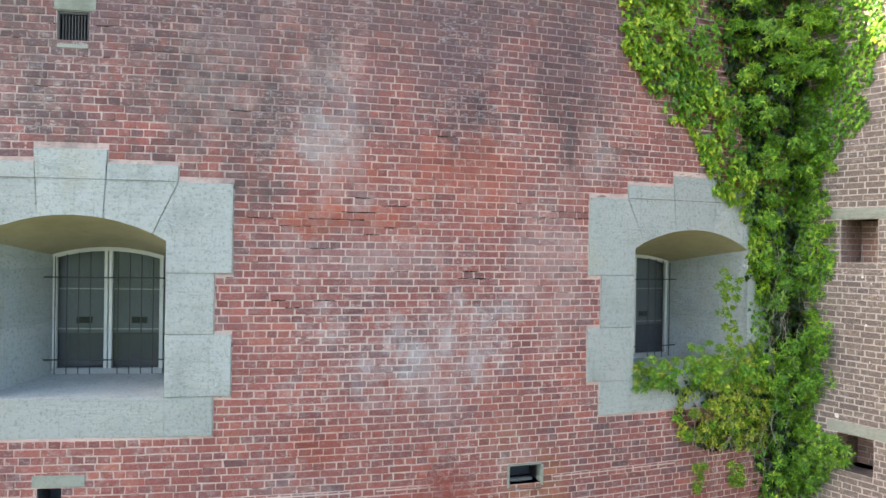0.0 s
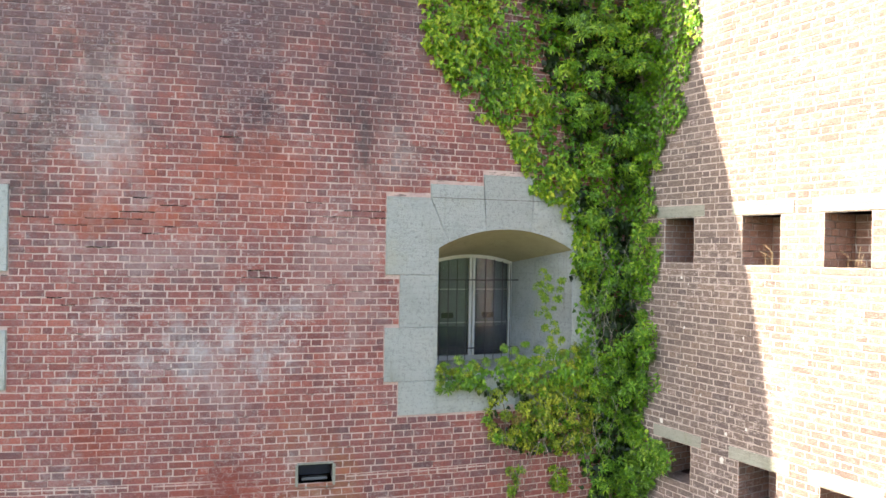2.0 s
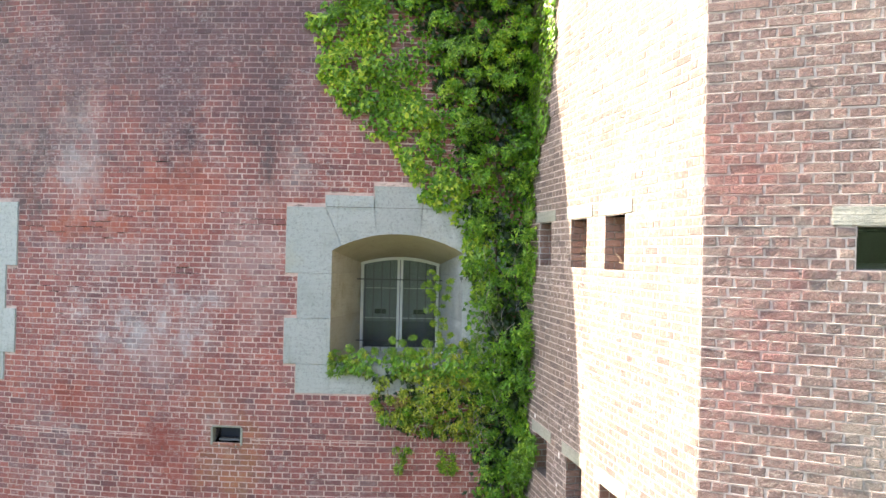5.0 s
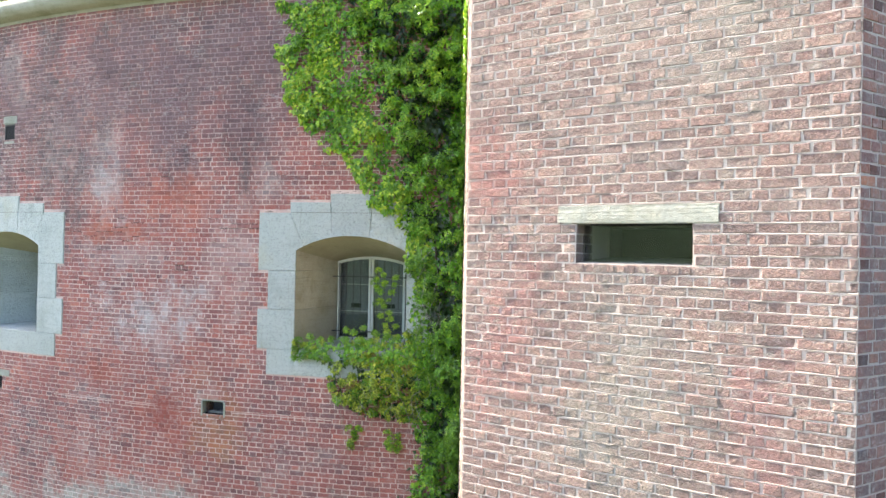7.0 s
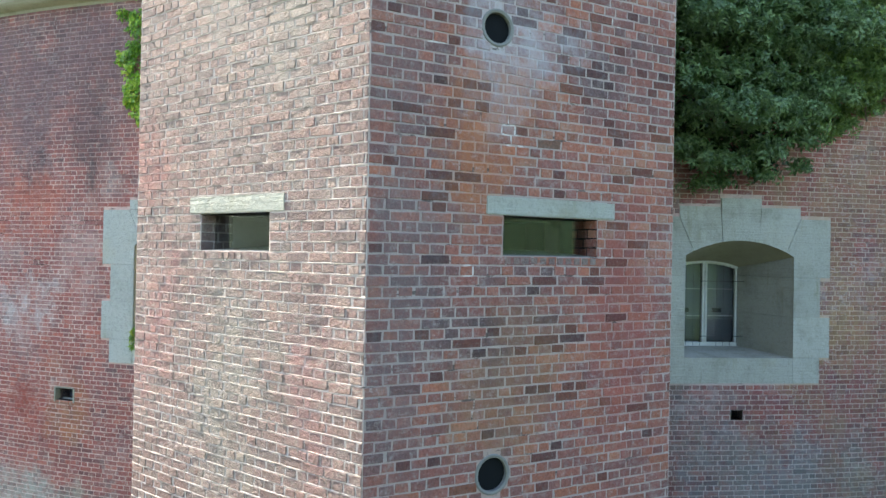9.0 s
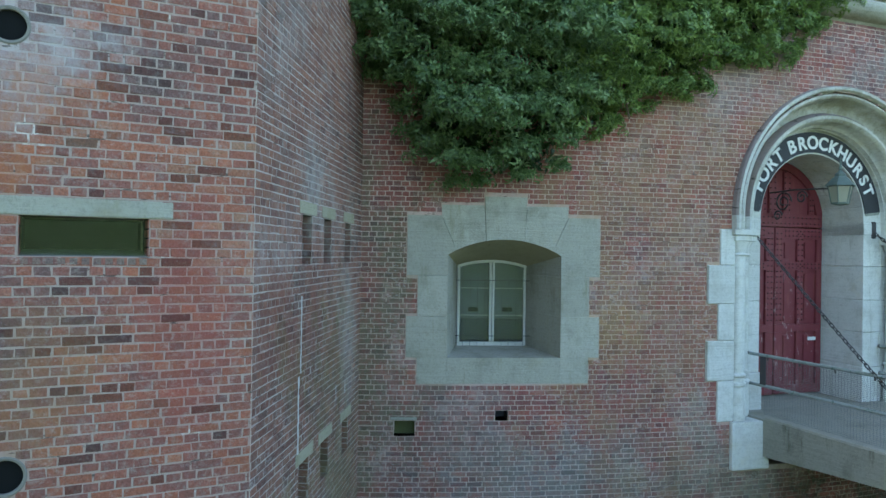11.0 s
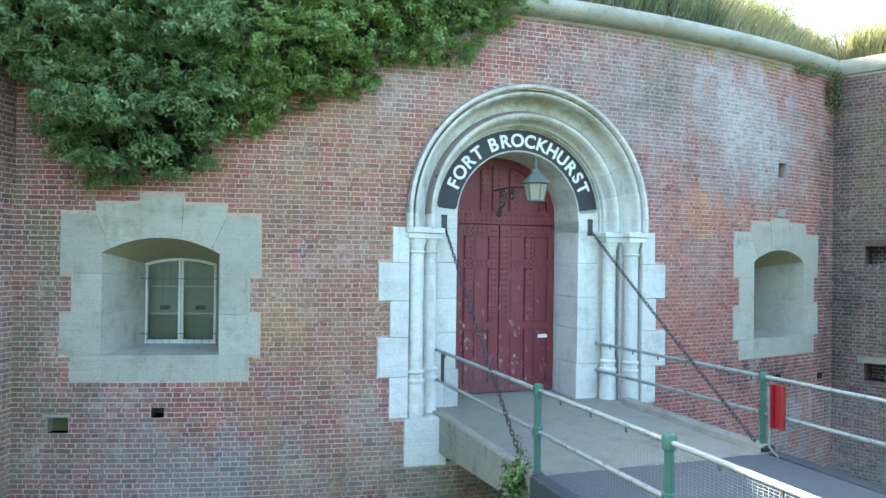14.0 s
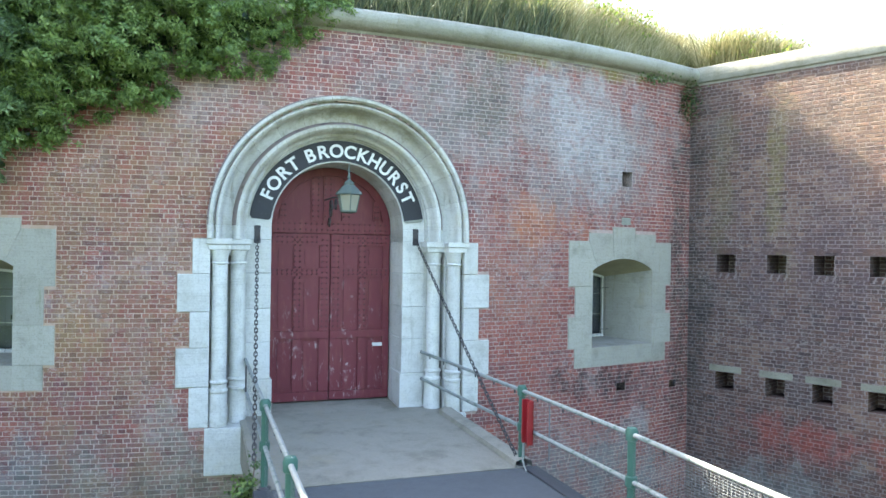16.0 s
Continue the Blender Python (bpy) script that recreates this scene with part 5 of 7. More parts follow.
STEPS = [(-0.33, 0.31, 2.43), (0.31, 0.93, 2.63), (0.93, 1.5, 2.43), (1.5, 2.10, 2.62), (2.10, 2.66, 2.40)]
for side in (-1, 1):
    for low, high, out in STEPS:
        grow = 0.035 if low < 0 else 0.0
        prism("quoin", [(side * 2.135, -0.5), (side * out, -0.5), (side * out, -0.095), (side * 2.135, -0.08)], low + 0.003, high - 0.003, stone_gate, portal)
        prism("pier_stone", [(side * 2.13, -0.36), (side * 1.86, -0.36), (side * 1.86, -0.61), (side * (1.55 + 0), -0.61 + 0), (side * 1.55, -0.615 + grow), (side * (HALF - grow), -0.615 + grow), (side * (HALF - 0.0), -1.62), (side * 2.13, -1.62)], low + 0.002, high - 0.002, stone_gate, portal)
    prism("pier_cap", [(side * 2.13, -0.36), (side * 1.86, -0.36), (side * 1.86, -0.61), (side * HALF, -0.61), (side * HALF, -1.62), (side * 2.13, -1.62)], 2.662, MID - 0.01, stone_gate, portal)
    for u, v in ((1.985, -0.21), (1.69, -0.46)):
        low = FLOOR - 0.02
        shaft = [(0.001, low), (0.15, low), (0.15, low + 0.3), (0.142, low + 0.33), (0.142, 0.2), (0.155, 0.215), (0.155, 0.25), (0.13, 0.27), (0.13, 0.34), (0.152, 0.36), (0.152, 0.385), (0.122, 0.41), (0.12, 2.25), (0.001, 2.25)]
        lathe("column", shaft, (side * u, v), gate_map, stone_gate, portal, "round shaft of pale stone")
        cap = [(0.001, 2.252), (0.14, 2.252), (0.148, 2.265), (0.14, 2.28), (0.122, 2.29), (0.13, 2.37), (0.155, 2.44), (0.165, 2.48), (0.001, 2.48)]
        head = lathe("capital", cap, (side * u, v), gate_map, stone_gate, portal, "scalloped bell capital")
    prism("impost", [(side * 2.17, -0.5), (side * 2.17, -0.04), (side * 1.83, -0.04), (side * 1.83, -0.28), (side * 1.52, -0.28), (side * 1.52, -0.62), (side * 2.1, -0.62)], 2.482, 2.57, stone_gate, portal)
    prism("abacus", [(side * 2.2, -0.5), (side * 2.2, -0.01), (side * 1.81, -0.01), (side * 1.81, -0.25), (side * 1.49, -0.25), (side * 1.49, -0.62), (side * 2.1, -0.62)], 2.572, SPRING, stone_gate, portal, "moulded abacus")
prism("base_block", [(-2.19, -0.6), (-1.52, -0.6), (-1.52, 0.02), (-2.19, -0.03)], -1.08, -0.335, stone_gate, portal, "damp pale stone base block")
prism("base_block", [(2.19, -0.6), (1.6, -0.6), (1.6, -0.03), (2.19, -0.03)], -1.08, -0.335, stone_gate, portal, "damp pale stone base block")
prism("threshold", [(-2.1, -1.65), (2.1, -1.65), (2.1, -0.5), (-2.1, -0.5)], -1.08, FLOOR - 0.004, concrete, portal)

MOULD = [(2.19, -0.4), (2.19, 0.0), (2.165, 0.03), (2.125, 0.03), (2.1, 0.0), (2.095, -0.09), (2.07, -0.095), (2.06, -0.03), (2.03, -0.012), (2.0, -0.035), (1.985, -0.09), (1.97, -0.2), (1.93, -0.3), (1.86, -0.355), (1.8, -0.36), (1.785, -0.31), (1.77, -0.25), (1.735, -0.21), (1.69, -0.205), (1.65, -0.24), (1.635, -0.31), (1.62, -0.39), (1.6, -0.44), (1.575, -0.455), (1.565, -0.54), (1.55, -0.54), (1.55, -0.615), (HALF, -0.62), (HALF, -1.62)]
COUNT = 13
# Mortar-coloured skin added behind the voussoirs to stop light through their joints.
rings = []
for q in np.linspace(0, math.pi, 60):
    rings.append([gate_map((r + 0.008) * math.cos(q), v - 0.008, MID + (r + 0.008) * math.sin(q)) for r, v in MOULD])
sheet("arch_core", rings, mortar_far, portal)
for k in range(COUNT):
    lo, hi = math.pi * k / COUNT, math.pi * (k + 1) / COUNT
    rings = []
    for q in np.linspace(lo + 0.0009, hi - 0.0009, 9):
        rings.append([gate_map(r * math.cos(q), v, MID + r * math.sin(q)) for r, v in MOULD])
    sheet("voussoir", rings, stone_arch, portal)
for side in (-1, 1):
    rings = [[gate_map(side * r, v, z) for r, v in MOULD] for z in (SPRING, MID)]
    sheet("springer", rings, stone_gate, portal)

# sign with its letters
sign = empty("gate_sign", "curved black sign with worn white capital letters above the gate", "sign")
rings = []
for q in np.radians(np.linspace(7.5, 172.5, 60)):
    rings.append([gate_map(r * math.cos(q), v, MID + r * math.sin(q)) for r, v in ((1.175, -0.62), (1.175, -0.6), (1.525, -0.6), (1.525, -0.62))])
board = sheet("board", rings, black_paint, sign, smooth=False)
for end, q in ((0, 7.5), (1, 172.5)):
    a = radians(q)
    pts = [(r * math.cos(a + d), MID + r * math.sin(a + d)) for r, d in ((1.175, 0), (1.21, (-0.035 if end == 0 else 0.035)), (1.49, (-0.035 if end == 0 else 0.035)), (1.525, 0))]
    solid("board_end", gate_map, pts if end == 0 else pts[::-1], -0.62, -0.6, black_paint if end else stone_lintel, sign, bevel=0)
text = "FORT BROCKHURST"
curve = bpy.data.curves.new("letters", "FONT")
curve.size, curve.extrude, curve.offset, curve.align_x = 0.31, 0.006, 0.008, "CENTER"
holder = bpy.data.objects.new("letters", curve)
scene.collection.objects.link(holder)
WIDTH = {"F": 0.92, "O": 1.14, "R": 1.05, "T": 0.95, " ": 0.5, "B": 1.05, "C": 1.06, "K": 1.03, "H": 1.07, "U": 1.05, "S": 0.98}
total = sum(WIDTH[c] for c in text)
START, END = radians(160.5), radians(20.5)
run = 0.0
for c in text:
    middle = run + WIDTH[c] / 2
    run += WIDTH[c]
    if c == " ":
        continue
    q = START + (END - START) * middle / total
    curve.body = c
    bpy.context.view_layer.update()
    mesh = bpy.data.meshes.new_from_object(holder.evaluated_get(bpy.context.evaluated_depsgraph_get()))
    base = 1.238
    turn = q - math.pi / 2
    for vert in mesh.vertices:
        x, y, out = vert.co
        u = base * math.cos(q) + x * math.cos(turn) - y * math.sin(turn)
        z = MID + base * math.sin(q) + x * math.sin(turn) + y * math.cos(turn)
        vert.co = Vector(gate_map(u, -0.596 + out, z))
    mesh.materials.clear()
    mesh.materials.append(letter_paint)
    letter = new("letter", mesh)
    letter.parent = sign
bpy.data.objects.remove(holder)

# doors
gate_door = empty("gate_door", "dark red studded double door with flaking paint, closed", "door", "structure")
DV = -1.53
stud_spots = []


def ledge(parent, u0, u1, z0, z1, proud=0.042, name="rail"):
    return solid(name, gate_map, rect(u0, u1, z0, z1), DV - 0.01, DV + proud, red_paint, parent, bevel=0.008)


for side in (-1, 1):
    a, b = sorted((side * 0.004, side * 1.135))
    leaf = solid("door_leaf", gate_map, rect(a, b, FLOOR + 0.02, 2.79), DV - 0.07, DV, red_paint, gate_door, "studded red door leaf", bevel=0.003)

    def su(p, q):
        return sorted((side * p, side * q))
    for z0, z1 in ((FLOOR + 0.025, -0.12), (0.86, 1.0), (2.0, 2.16), (2.58, 2.785)):
        ledge(leaf, *su(0.01, 1.13), z0, z1)
    for p, q in ((0.01, 0.2), (0.53, 0.68), (1.0, 1.13)):
        for z0, z1 in ((-0.118, 0.858), (1.002, 1.998), (2.162, 2.578)):
            ledge(leaf, *su(p, q), z0, z1, 0.041, "stile")
    for p, q in ((0.2, 0.53), (0.68, 1.0)):
        for z0, z1 in ((-0.118, 0.858), (1.002, 1.998), (2.162, 2.578)):
            ledge(leaf, *su(p + 0.05, q - 0.05), z0 + 0.06, z1 - 0.06, 0.018, "panel")
    for p in (0.06, 0.15, 0.56, 0.65):
        for z in np.arange(1.08, 2.78, 0.1):
            stud_spots.append((leaf, side * p, z))
    for z in (2.05, 2.12, 2.64, 2.73):
        for p in np.arange(0.25, 1.12, 0.09):
            stud_spots.append((leaf, side * p, z))
fan = []
for q in np.linspace(0, math.pi, 25):
    fan.append((HALF * math.cos(q), MID + HALF * math.sin(q)))
tympanum = solid("tympanum", gate_map, [(HALF, 2.8)] + fan + [(-HALF, 2.8)], DV - 0.07, DV, red_paint, gate_door, "arched fixed panel over the leaves", bevel=0)
for z0, z1 in ((2.81, 3.05),):
    ledge(tympanum, -1.13, 1.13, z0, z1)
for u0, u1 in ((-0.93, -0.8), (-0.37, -0.2), (-0.14, 0.03), (0.2, 0.37), (0.8, 0.93)):
    top = MID + math.sqrt(HALF ** 2 - max(abs(u0), abs(u1)) ** 2) - 0.14
    ledge(tympanum, u0, u1, 3.052, top, 0.041, "stile")
    for z in np.arange(3.12, top, 0.1):
        for u in (u0 + 0.035, u1 - 0.035):
            stud_spots.append((tympanum, u, z))
rings = []
for q in np.linspace(0.15, math.pi - 0.15, 30):
    rings.append([gate_map(r * math.cos(q), v, MID + r * math.sin(q)) for r, v in ((HALF - 0.15, DV), (HALF - 0.145, DV + 0.042), (HALF - 0.005, DV + 0.042))])
sheet("arched_rail", rings, red_paint, tympanum, smooth=False)
for u in np.arange(-1.06, 1.08, 0.1):
    for z in (2.87, 2.98):
        stud_spots.append((tympanum, u, z))
stud_mesh = None
for parent, u, z in stud_spots:
    if stud_mesh is None:
        bm = bmesh.new()
        bmesh.ops.create_uvsphere(bm, u_segments=8, v_segments=4, radius=0.017)
        stud_mesh = bpy.data.meshes.new("stud")
        bm.to_mesh(stud_mesh)
        bm.free()
        stud_mesh.materials.append(plain_material("stud_paint", (0.07, 0.012, 0.016), 0.5))
    ob = new("stud", stud_mesh)
    ob.parent = parent
    ob.location = [float(x) for x in gate_map(u, DV + 0.042, z)]
solid("letter_plate", gate_map, rect(0.82, 1.08, 0.69, 0.755), DV, DV + 0.035, letter_paint, gate_door, "small white letter plate", bevel=0.004)
solid("lock_plate", gate_map, rect(-0.16, -0.09, 0.38, 0.52), DV, DV + 0.035, mesh_metal, gate_door, "worn metal lock plate", bevel=0.004)

# Board added out of sight so no light shows round the doors.
solid("backing_board", gate_map, rect(-1.4, 1.4, -0.6, 4.3), -1.75, -1.66, void_shade, gate_door, "added black board that blocks light behind the leaves", bevel=0)

# chain slots and chains
for side in (-1, 1):
    slot = solid("chain_slot", gate_map, rect(side * 1.385 - 0.055, side * 1.385 + 0.055, 2.6, 2.9), -0.63, -0.6, iron, portal, "black iron chain slot", bevel=0.01)
    chain = empty("chain", "rusty drawbridge chain from the portal down to the bridge", "chain", group="drawbridge chains")
    a = Vector(gate_map(side * 1.385, -0.57, 2.68))
    b = Vector(gate_map(-1.62, 2.85, -0.08)) if side < 0 else Vector(gate_map(1.77, 3.12, -0.26))
    way = (b - a).normalized()
    side_way = way.cross(Vector((0, 0, 1))).normalized()
    bm = bmesh.new()
    ring = []
    for k in range(12):
        q = 2 * math.pi * k / 12
        ring.append(Vector((0.030 * math.cos(q) + (0.022 if math.cos(q) > 0.1 else -0.022 if math.cos(q) < -0.1 else 0), 0.022 * math.sin(q), 0)))
    made = []
    for k, p in enumerate(ring):
        t = (ring[(k + 1) % 12] - ring[k - 1]).normalized()
        n1, n2 = Vector((0, 0, 1)), t.cross(Vector((0, 0, 1)))
        made.append([bm.verts.new(p + 0.0085 * (n1 * math.cos(w) + n2 * math.sin(w))) for w in np.linspace(0, 2 * math.pi, 6)[:-1]])
    for k in range(12):
        for j in range(5):
            bm.faces.new((made[k][j], made[k][(j + 1) % 5], made[(k + 1) % 12][(j + 1) % 5], made[(k + 1) % 12][j]))
    link_mesh = bpy.data.meshes.new("link")
    bm.to_mesh(link_mesh)
    bm.free()
    link_mesh.materials.append(iron)
    count = int((b - a).length / 0.078)
    for k in range(count + 1):
        t = k / count
        at_point = a.lerp(b, t) - Vector((0, 0, 0.1 * t * (1 - t)))
        up = way.cross(side_way)
        axis = side_way if k % 2 else up
        basis = Matrix((way, axis, way.cross(axis))).transposed()
        link = new("link", link_mesh)
        link.parent = chain
        link.matrix_local = Matrix.Translation(at_point) @ basis.to_4x4()

# lantern on its bracket
lantern = empty("lantern", "old green-grey glazed lantern on a scrolled iron bracket", "lantern")
LU, LV = 0.07, -0.15


def lant(u, v, z):
    return gate_map(LU + u, LV + v, z)


def frustum(name, levels, material, label="", sides=6, turn=0.5):
    rings = [[lant(r * math.cos(2 * math.pi * (k + turn) / sides), r * math.sin(2 * math.pi * (k + turn) / sides), z) for k in range(sides)] for r, z in levels]
    return sheet(name, rings, material, lantern, label, smooth=False, close=True)


lamp_metal = plain_material("lamp_metal", (0.12, 0.15, 0.13), 0.6, 0.2, wear=(0.25, 0.28, 0.24))
lamp_glass = plain_material("lamp_glass", (0.32, 0.305, 0.235), 0.25, bump=0.0)
frustum("roof", [(0.24, 3.44), (0.235, 3.46), (0.12, 3.58), (0.09, 3.6), (0.09, 3.64), (0.05, 3.67), (0.02, 3.7), (0.03, 3.73), (0.014, 3.8), (0.022, 3.84), (0.01, 3.87), (0.002, 3.97)], lamp_metal)
frustum("glazing", [(0.19, 3.43), (0.13, 3.16)], lamp_glass, "dull frosted panes")
frustum("bottom_ring", [(0.05, 3.12), (0.14, 3.14), (0.145, 3.165), (0.125, 3.17)], lamp_metal)
for k in range(6):
    q = 2 * math.pi * (k + 0.5) / 6
    tube("corner_bar", [lant(0.2 * math.cos(q), 0.2 * math.sin(q), 3.45), lant(0.137 * math.cos(q), 0.137 * math.sin(q), 3.15)], 0.009, lamp_metal, lantern, sides=5)
tube("arm", [gate_map(-0.12, DV, 3.42), gate_map(-0.06, -1.0, 3.44), gate_map(LU, LV - 0.24, 3.42)], 0.014, iron, lantern)
tube("back_bar", [gate_map(-0.12, DV + 0.02, 3.52), gate_map(-0.12, DV + 0.02, 3.05)], 0.016, iron, lantern)
for centre_v, centre_z, size, turns in ((-1.26, 3.24, 0.19, 1.8), (-0.86, 3.3, 0.12, 1.5), (-1.38, 3.0, 0.1, 1.4)):
    pts = []
    for q in np.linspace(0, turns * 2 * math.pi, 30):
        r = size * (1 - 0.75 * q / (turns * 2 * math.pi))
        pts.append(gate_map(-0.05 + 0.04 * (centre_v + 1.5), centre_v + r * math.cos(q), centre_z + r * math.sin(q)))
    tube("scroll", pts, 0.015, iron, lantern, sides=6)

# ---- the bridge ----
DECK = -0.3
END_V = 3.25
slab_thing = empty("bridge_apron", "weathered concrete apron of the bridge, chipped at its edge", "bridge", "structure")
rings = []
under = [(-0.58, -0.92), (0.4, -0.86), (1.4, -0.79), (2.3, -0.74), (END_V, -0.75)]
left, right = -1.64, 1.92
for v, low in under:
    wide = right if v > 0 else 1.75
    rings.append([gate_map(u, v, z) for u, z in ((left, DECK), (wide, DECK), (wide, low), (left, low))])
body = sheet("slab", rings, concrete_stained, slab_thing, smooth=False, close=True)
part("slab_end", [gate_map(u, END_V, z) for u, z in ((left, DECK), (right, DECK), (right, -0.75), (left, -0.75))], [(0, 1, 2, 3)], concrete_stained, slab_thing)
part("deck_face", [gate_map(u, v, DECK + 0.004) for u, v in ((left + 0.05, -0.5), (left + 0.05, END_V - 0.01), (right - 0.05, END_V - 0.01), (right - 0.05, 0.1), (1.6, -0.5))], [(0, 1, 2, 3, 4)], concrete, slab_thing, "smooth worn top of the apron")
for u0, u1, name in ((1.66, 1.92, "kerb"), (-1.64, -1.5, "upstand")):
    rings = []
    for v in np.linspace(0.02, END_V - 0.02, 24):
        lift = (0.11 if name == "kerb" else 0.03) + 0.012 * noise.noise(Vector((v * 3, u0, 0)))
        rings.append([gate_map(u, v, z) for u, z in ((u0, DECK - 0.02), (u0 + 0.02, DECK + lift * 0.7), ((u0 + u1) / 2, DECK + lift), (u1 - 0.02, DECK + lift * 0.75), (u1, DECK - 0.02))])
    sheet(name, rings, concrete, slab_thing, "rounded concrete edging")
deck_thing = empty("bridge_deck", "dark tarred bridge deck on blue-grey steel edge beams", "bridge", "structure")
prism("deck", [(-1.45, END_V + 0.01), (1.75, END_V + 0.01), (1.95, 16.0), (-1.45, 16.0)], DECK - 0.12, DECK - 0.004, tarmac, deck_thing, bevel=0.004)
for u in (-1.56, 1.86):
    prism("edge_beam", [(u - 0.1, END_V + 0.02), (u + 0.1, END_V + 0.02), (u + 0.1 + (0.1 if u > 0 else 0), 16.0), (u - 0.1 + (0.1 if u > 0 else 0), 16.0)], DECK - 0.42, DECK + 0.015, steel_blue, deck_thing, bevel=0.006)


def railing(name, us, posts, start, label):
    """A tube railing with two rails, posts and wire mesh."""
    thing = empty(name, label, "railing", group="bridge railings")

    def along(v):
        return float(np.interp(v, us[0], us[1]))
    far_end = 16.0
    for z in (0.68, 0.2):
        pts = [gate_map(along(v), v, z) for v in np.linspace(start, far_end, 30)]
        rail = tube("rail", pts, 0.026, rail_paint, thing, "galvanised handrail tube" if z > 0.5 else "lower rail tube", sides=10)
        bm = bmesh.new()
        bmesh.ops.create_uvsphere(bm, u_segments=10, v_segments=6, radius=0.03, matrix=Matrix.Translation(Vector(pts[0])))
        from_bm("rail_end", bm, iron, rail)
    for v in posts:
        u = along(v)
        profile = [(0.001, DECK - 0.02), (0.042, DECK - 0.02), (0.042, 0.14), (0.062, 0.15), (0.062, 0.25), (0.042, 0.26), (0.042, 0.61), (0.062, 0.62), (0.066, 0.71), (0.05, 0.745), (0.001, 0.755)]
        post = lathe("post", profile, (u, v), gate_map, green_paint, thing, "green painted iron post", 12)
        lathe("base_flange", [(0.001, DECK - 0.02), (0.085, DECK - 0.02), (0.085, DECK + 0.015), (0.046, DECK + 0.032), (0.001, DECK + 0.032)], (u, v), gate_map, iron, post, "rusty base flange", 12)
    verts, faces = [], []
    first = posts[0] if name != "railing_left" else start + 0.35
    for v in np.arange(first, far_end, 0.05):
        u = along(v)
        verts += [gate_map(u, v - 0.0022, DECK + 0.06), gate_map(u, v + 0.0022, DECK + 0.06), gate_map(u, v + 0.0022, 0.66), gate_map(u, v - 0.0022, 0.66)]
        faces.append(tuple(range(len(verts) - 4, len(verts))))
    for z in np.arange(DECK + 0.06, 0.66, 0.025):
        cuts = np.linspace(first, far_end, 14)
        for v0, v1 in zip(cuts[:-1], cuts[1:]):
            verts += [gate_map(along(v0), v0, z - 0.002), gate_map(along(v1), v1, z - 0.002), gate_map(along(v1), v1, z + 0.002), gate_map(along(v0), v0, z + 0.002)]
            faces.append(tuple(range(len(verts) - 4, len(verts))))
    tagged(bulk("wire_mesh", verts, faces, mesh_metal, thing, "fine galvanised wire mesh"), kind="stuff")
    for v in np.arange(start + 0.4, far_end, 0.62):
        tube("clip", [gate_map(along(v), v, 0.665), gate_map(along(v), v + 0.01, 0.61)], 0.012, iron, thing, sides=6)
    return thing


railing("railing_left", ([-0.4, 3.19, 5.7, 16.0], [-1.56, -1.525, -1.505, -1.45]), [3.19, 5.6, 8.05, 10.5, 12.95], -0.4, "worn green and white tube railing with wire mesh along the bridge")
railing("railing_right", ([-0.58, 3.13, 5.5, 16.0], [1.52, 1.8, 1.93, 2.1]), [3.13, 5.5, 7.9, 10.3, 12.7], -0.58, "worn green and white tube railing with wire mesh along the bridge")
solid("rail_brace", gate_map, rect(-1.575, -1.555, 0.2, 0.66), -0.14, -0.02, iron, bpy.data.objects["railing_left"], "flat iron brace", bevel=0.003)

red_box = empty("red_holder", "bright red folded metal holder fixed to the bridge railing", "holder")
for u0, u1, v0, v1 in ((-0.012, 0.012, -0.09, 0.09), (-0.07, 0.012, -0.09, -0.065), (-0.07, 0.012, 0.065, 0.09)):
    solid("plate", lambda s, v, z: gate_map(1.76 + v, 3.45 + s, z), rect(v0, v1, 0.06, 0.62), u0, u1, red_plain, red_box, bevel=0.004)
tube("cable", [gate_map(1.77, 3.25, 0.55), gate_map(1.76, 3.28, 0.1), gate_map(1.74, 3.3, -0.2), gate_map(1.7, 3.5, -0.28)], 0.012, rail_paint, red_box, "loose pale cable")
tube("stay", [gate_map(1.84, 3.85, 0.64), gate_map(1.84, 3.85, -0.05)], 0.008, mesh_metal, red_box)


# ---- plants ----
LEAF = np.array([(0, 0, 0), (0.46, 0.28, 0.1), (0.25, 0.55, 0.06), (0, 1.08, -0.12), (-0.25, 0.55, 0.06), (-0.46, 0.28, 0.1), (0, 0.42, -0.02)])
LEAF_FACES = np.array([(0, 1, 6), (1, 2, 6), (2, 3, 6), (3, 4, 6), (4, 5, 6), (5, 0, 6)])


def whorl():
    """A shoot's end: a ring of narrow leaves round a few upright ones."""
    verts, faces = [], []
    for k in range(10):
        outer = k < 7
        q = 2 * math.pi * (k / 7 + 0.03 * math.sin(5 * k)) if outer else 2 * math.pi * (k / 3 + 0.2)
        long, wide = (1.0 + 0.12 * math.sin(3 * k), 0.15) if outer else (0.62, 0.12)
        rise = (0.05, 0.2, -0.16) if outer else (0.1, 0.3, 0.42)
        way, side = np.array([math.sin(q), math.cos(q)]), np.array([math.cos(q), -math.sin(q)])
        for along, w, lift in ((0.05, 0, rise[0]), (0.55, wide, rise[1]), (1.0, 0.0, rise[2]), (0.55, -wide, rise[1]), (0.6, 0.0, rise[1] - 0.07)):
            p = way * along * long + side * w
            verts.append((p[0], p[1], lift))
        faces += [(5 * k, 5 * k + 1, 5 * k + 4), (5 * k + 1, 5 * k + 2, 5 * k + 4), (5 * k + 2, 5 * k + 3, 5 * k + 4), (5 * k + 3, 5 * k, 5 * k + 4)]
    return np.array(verts), np.array(faces)


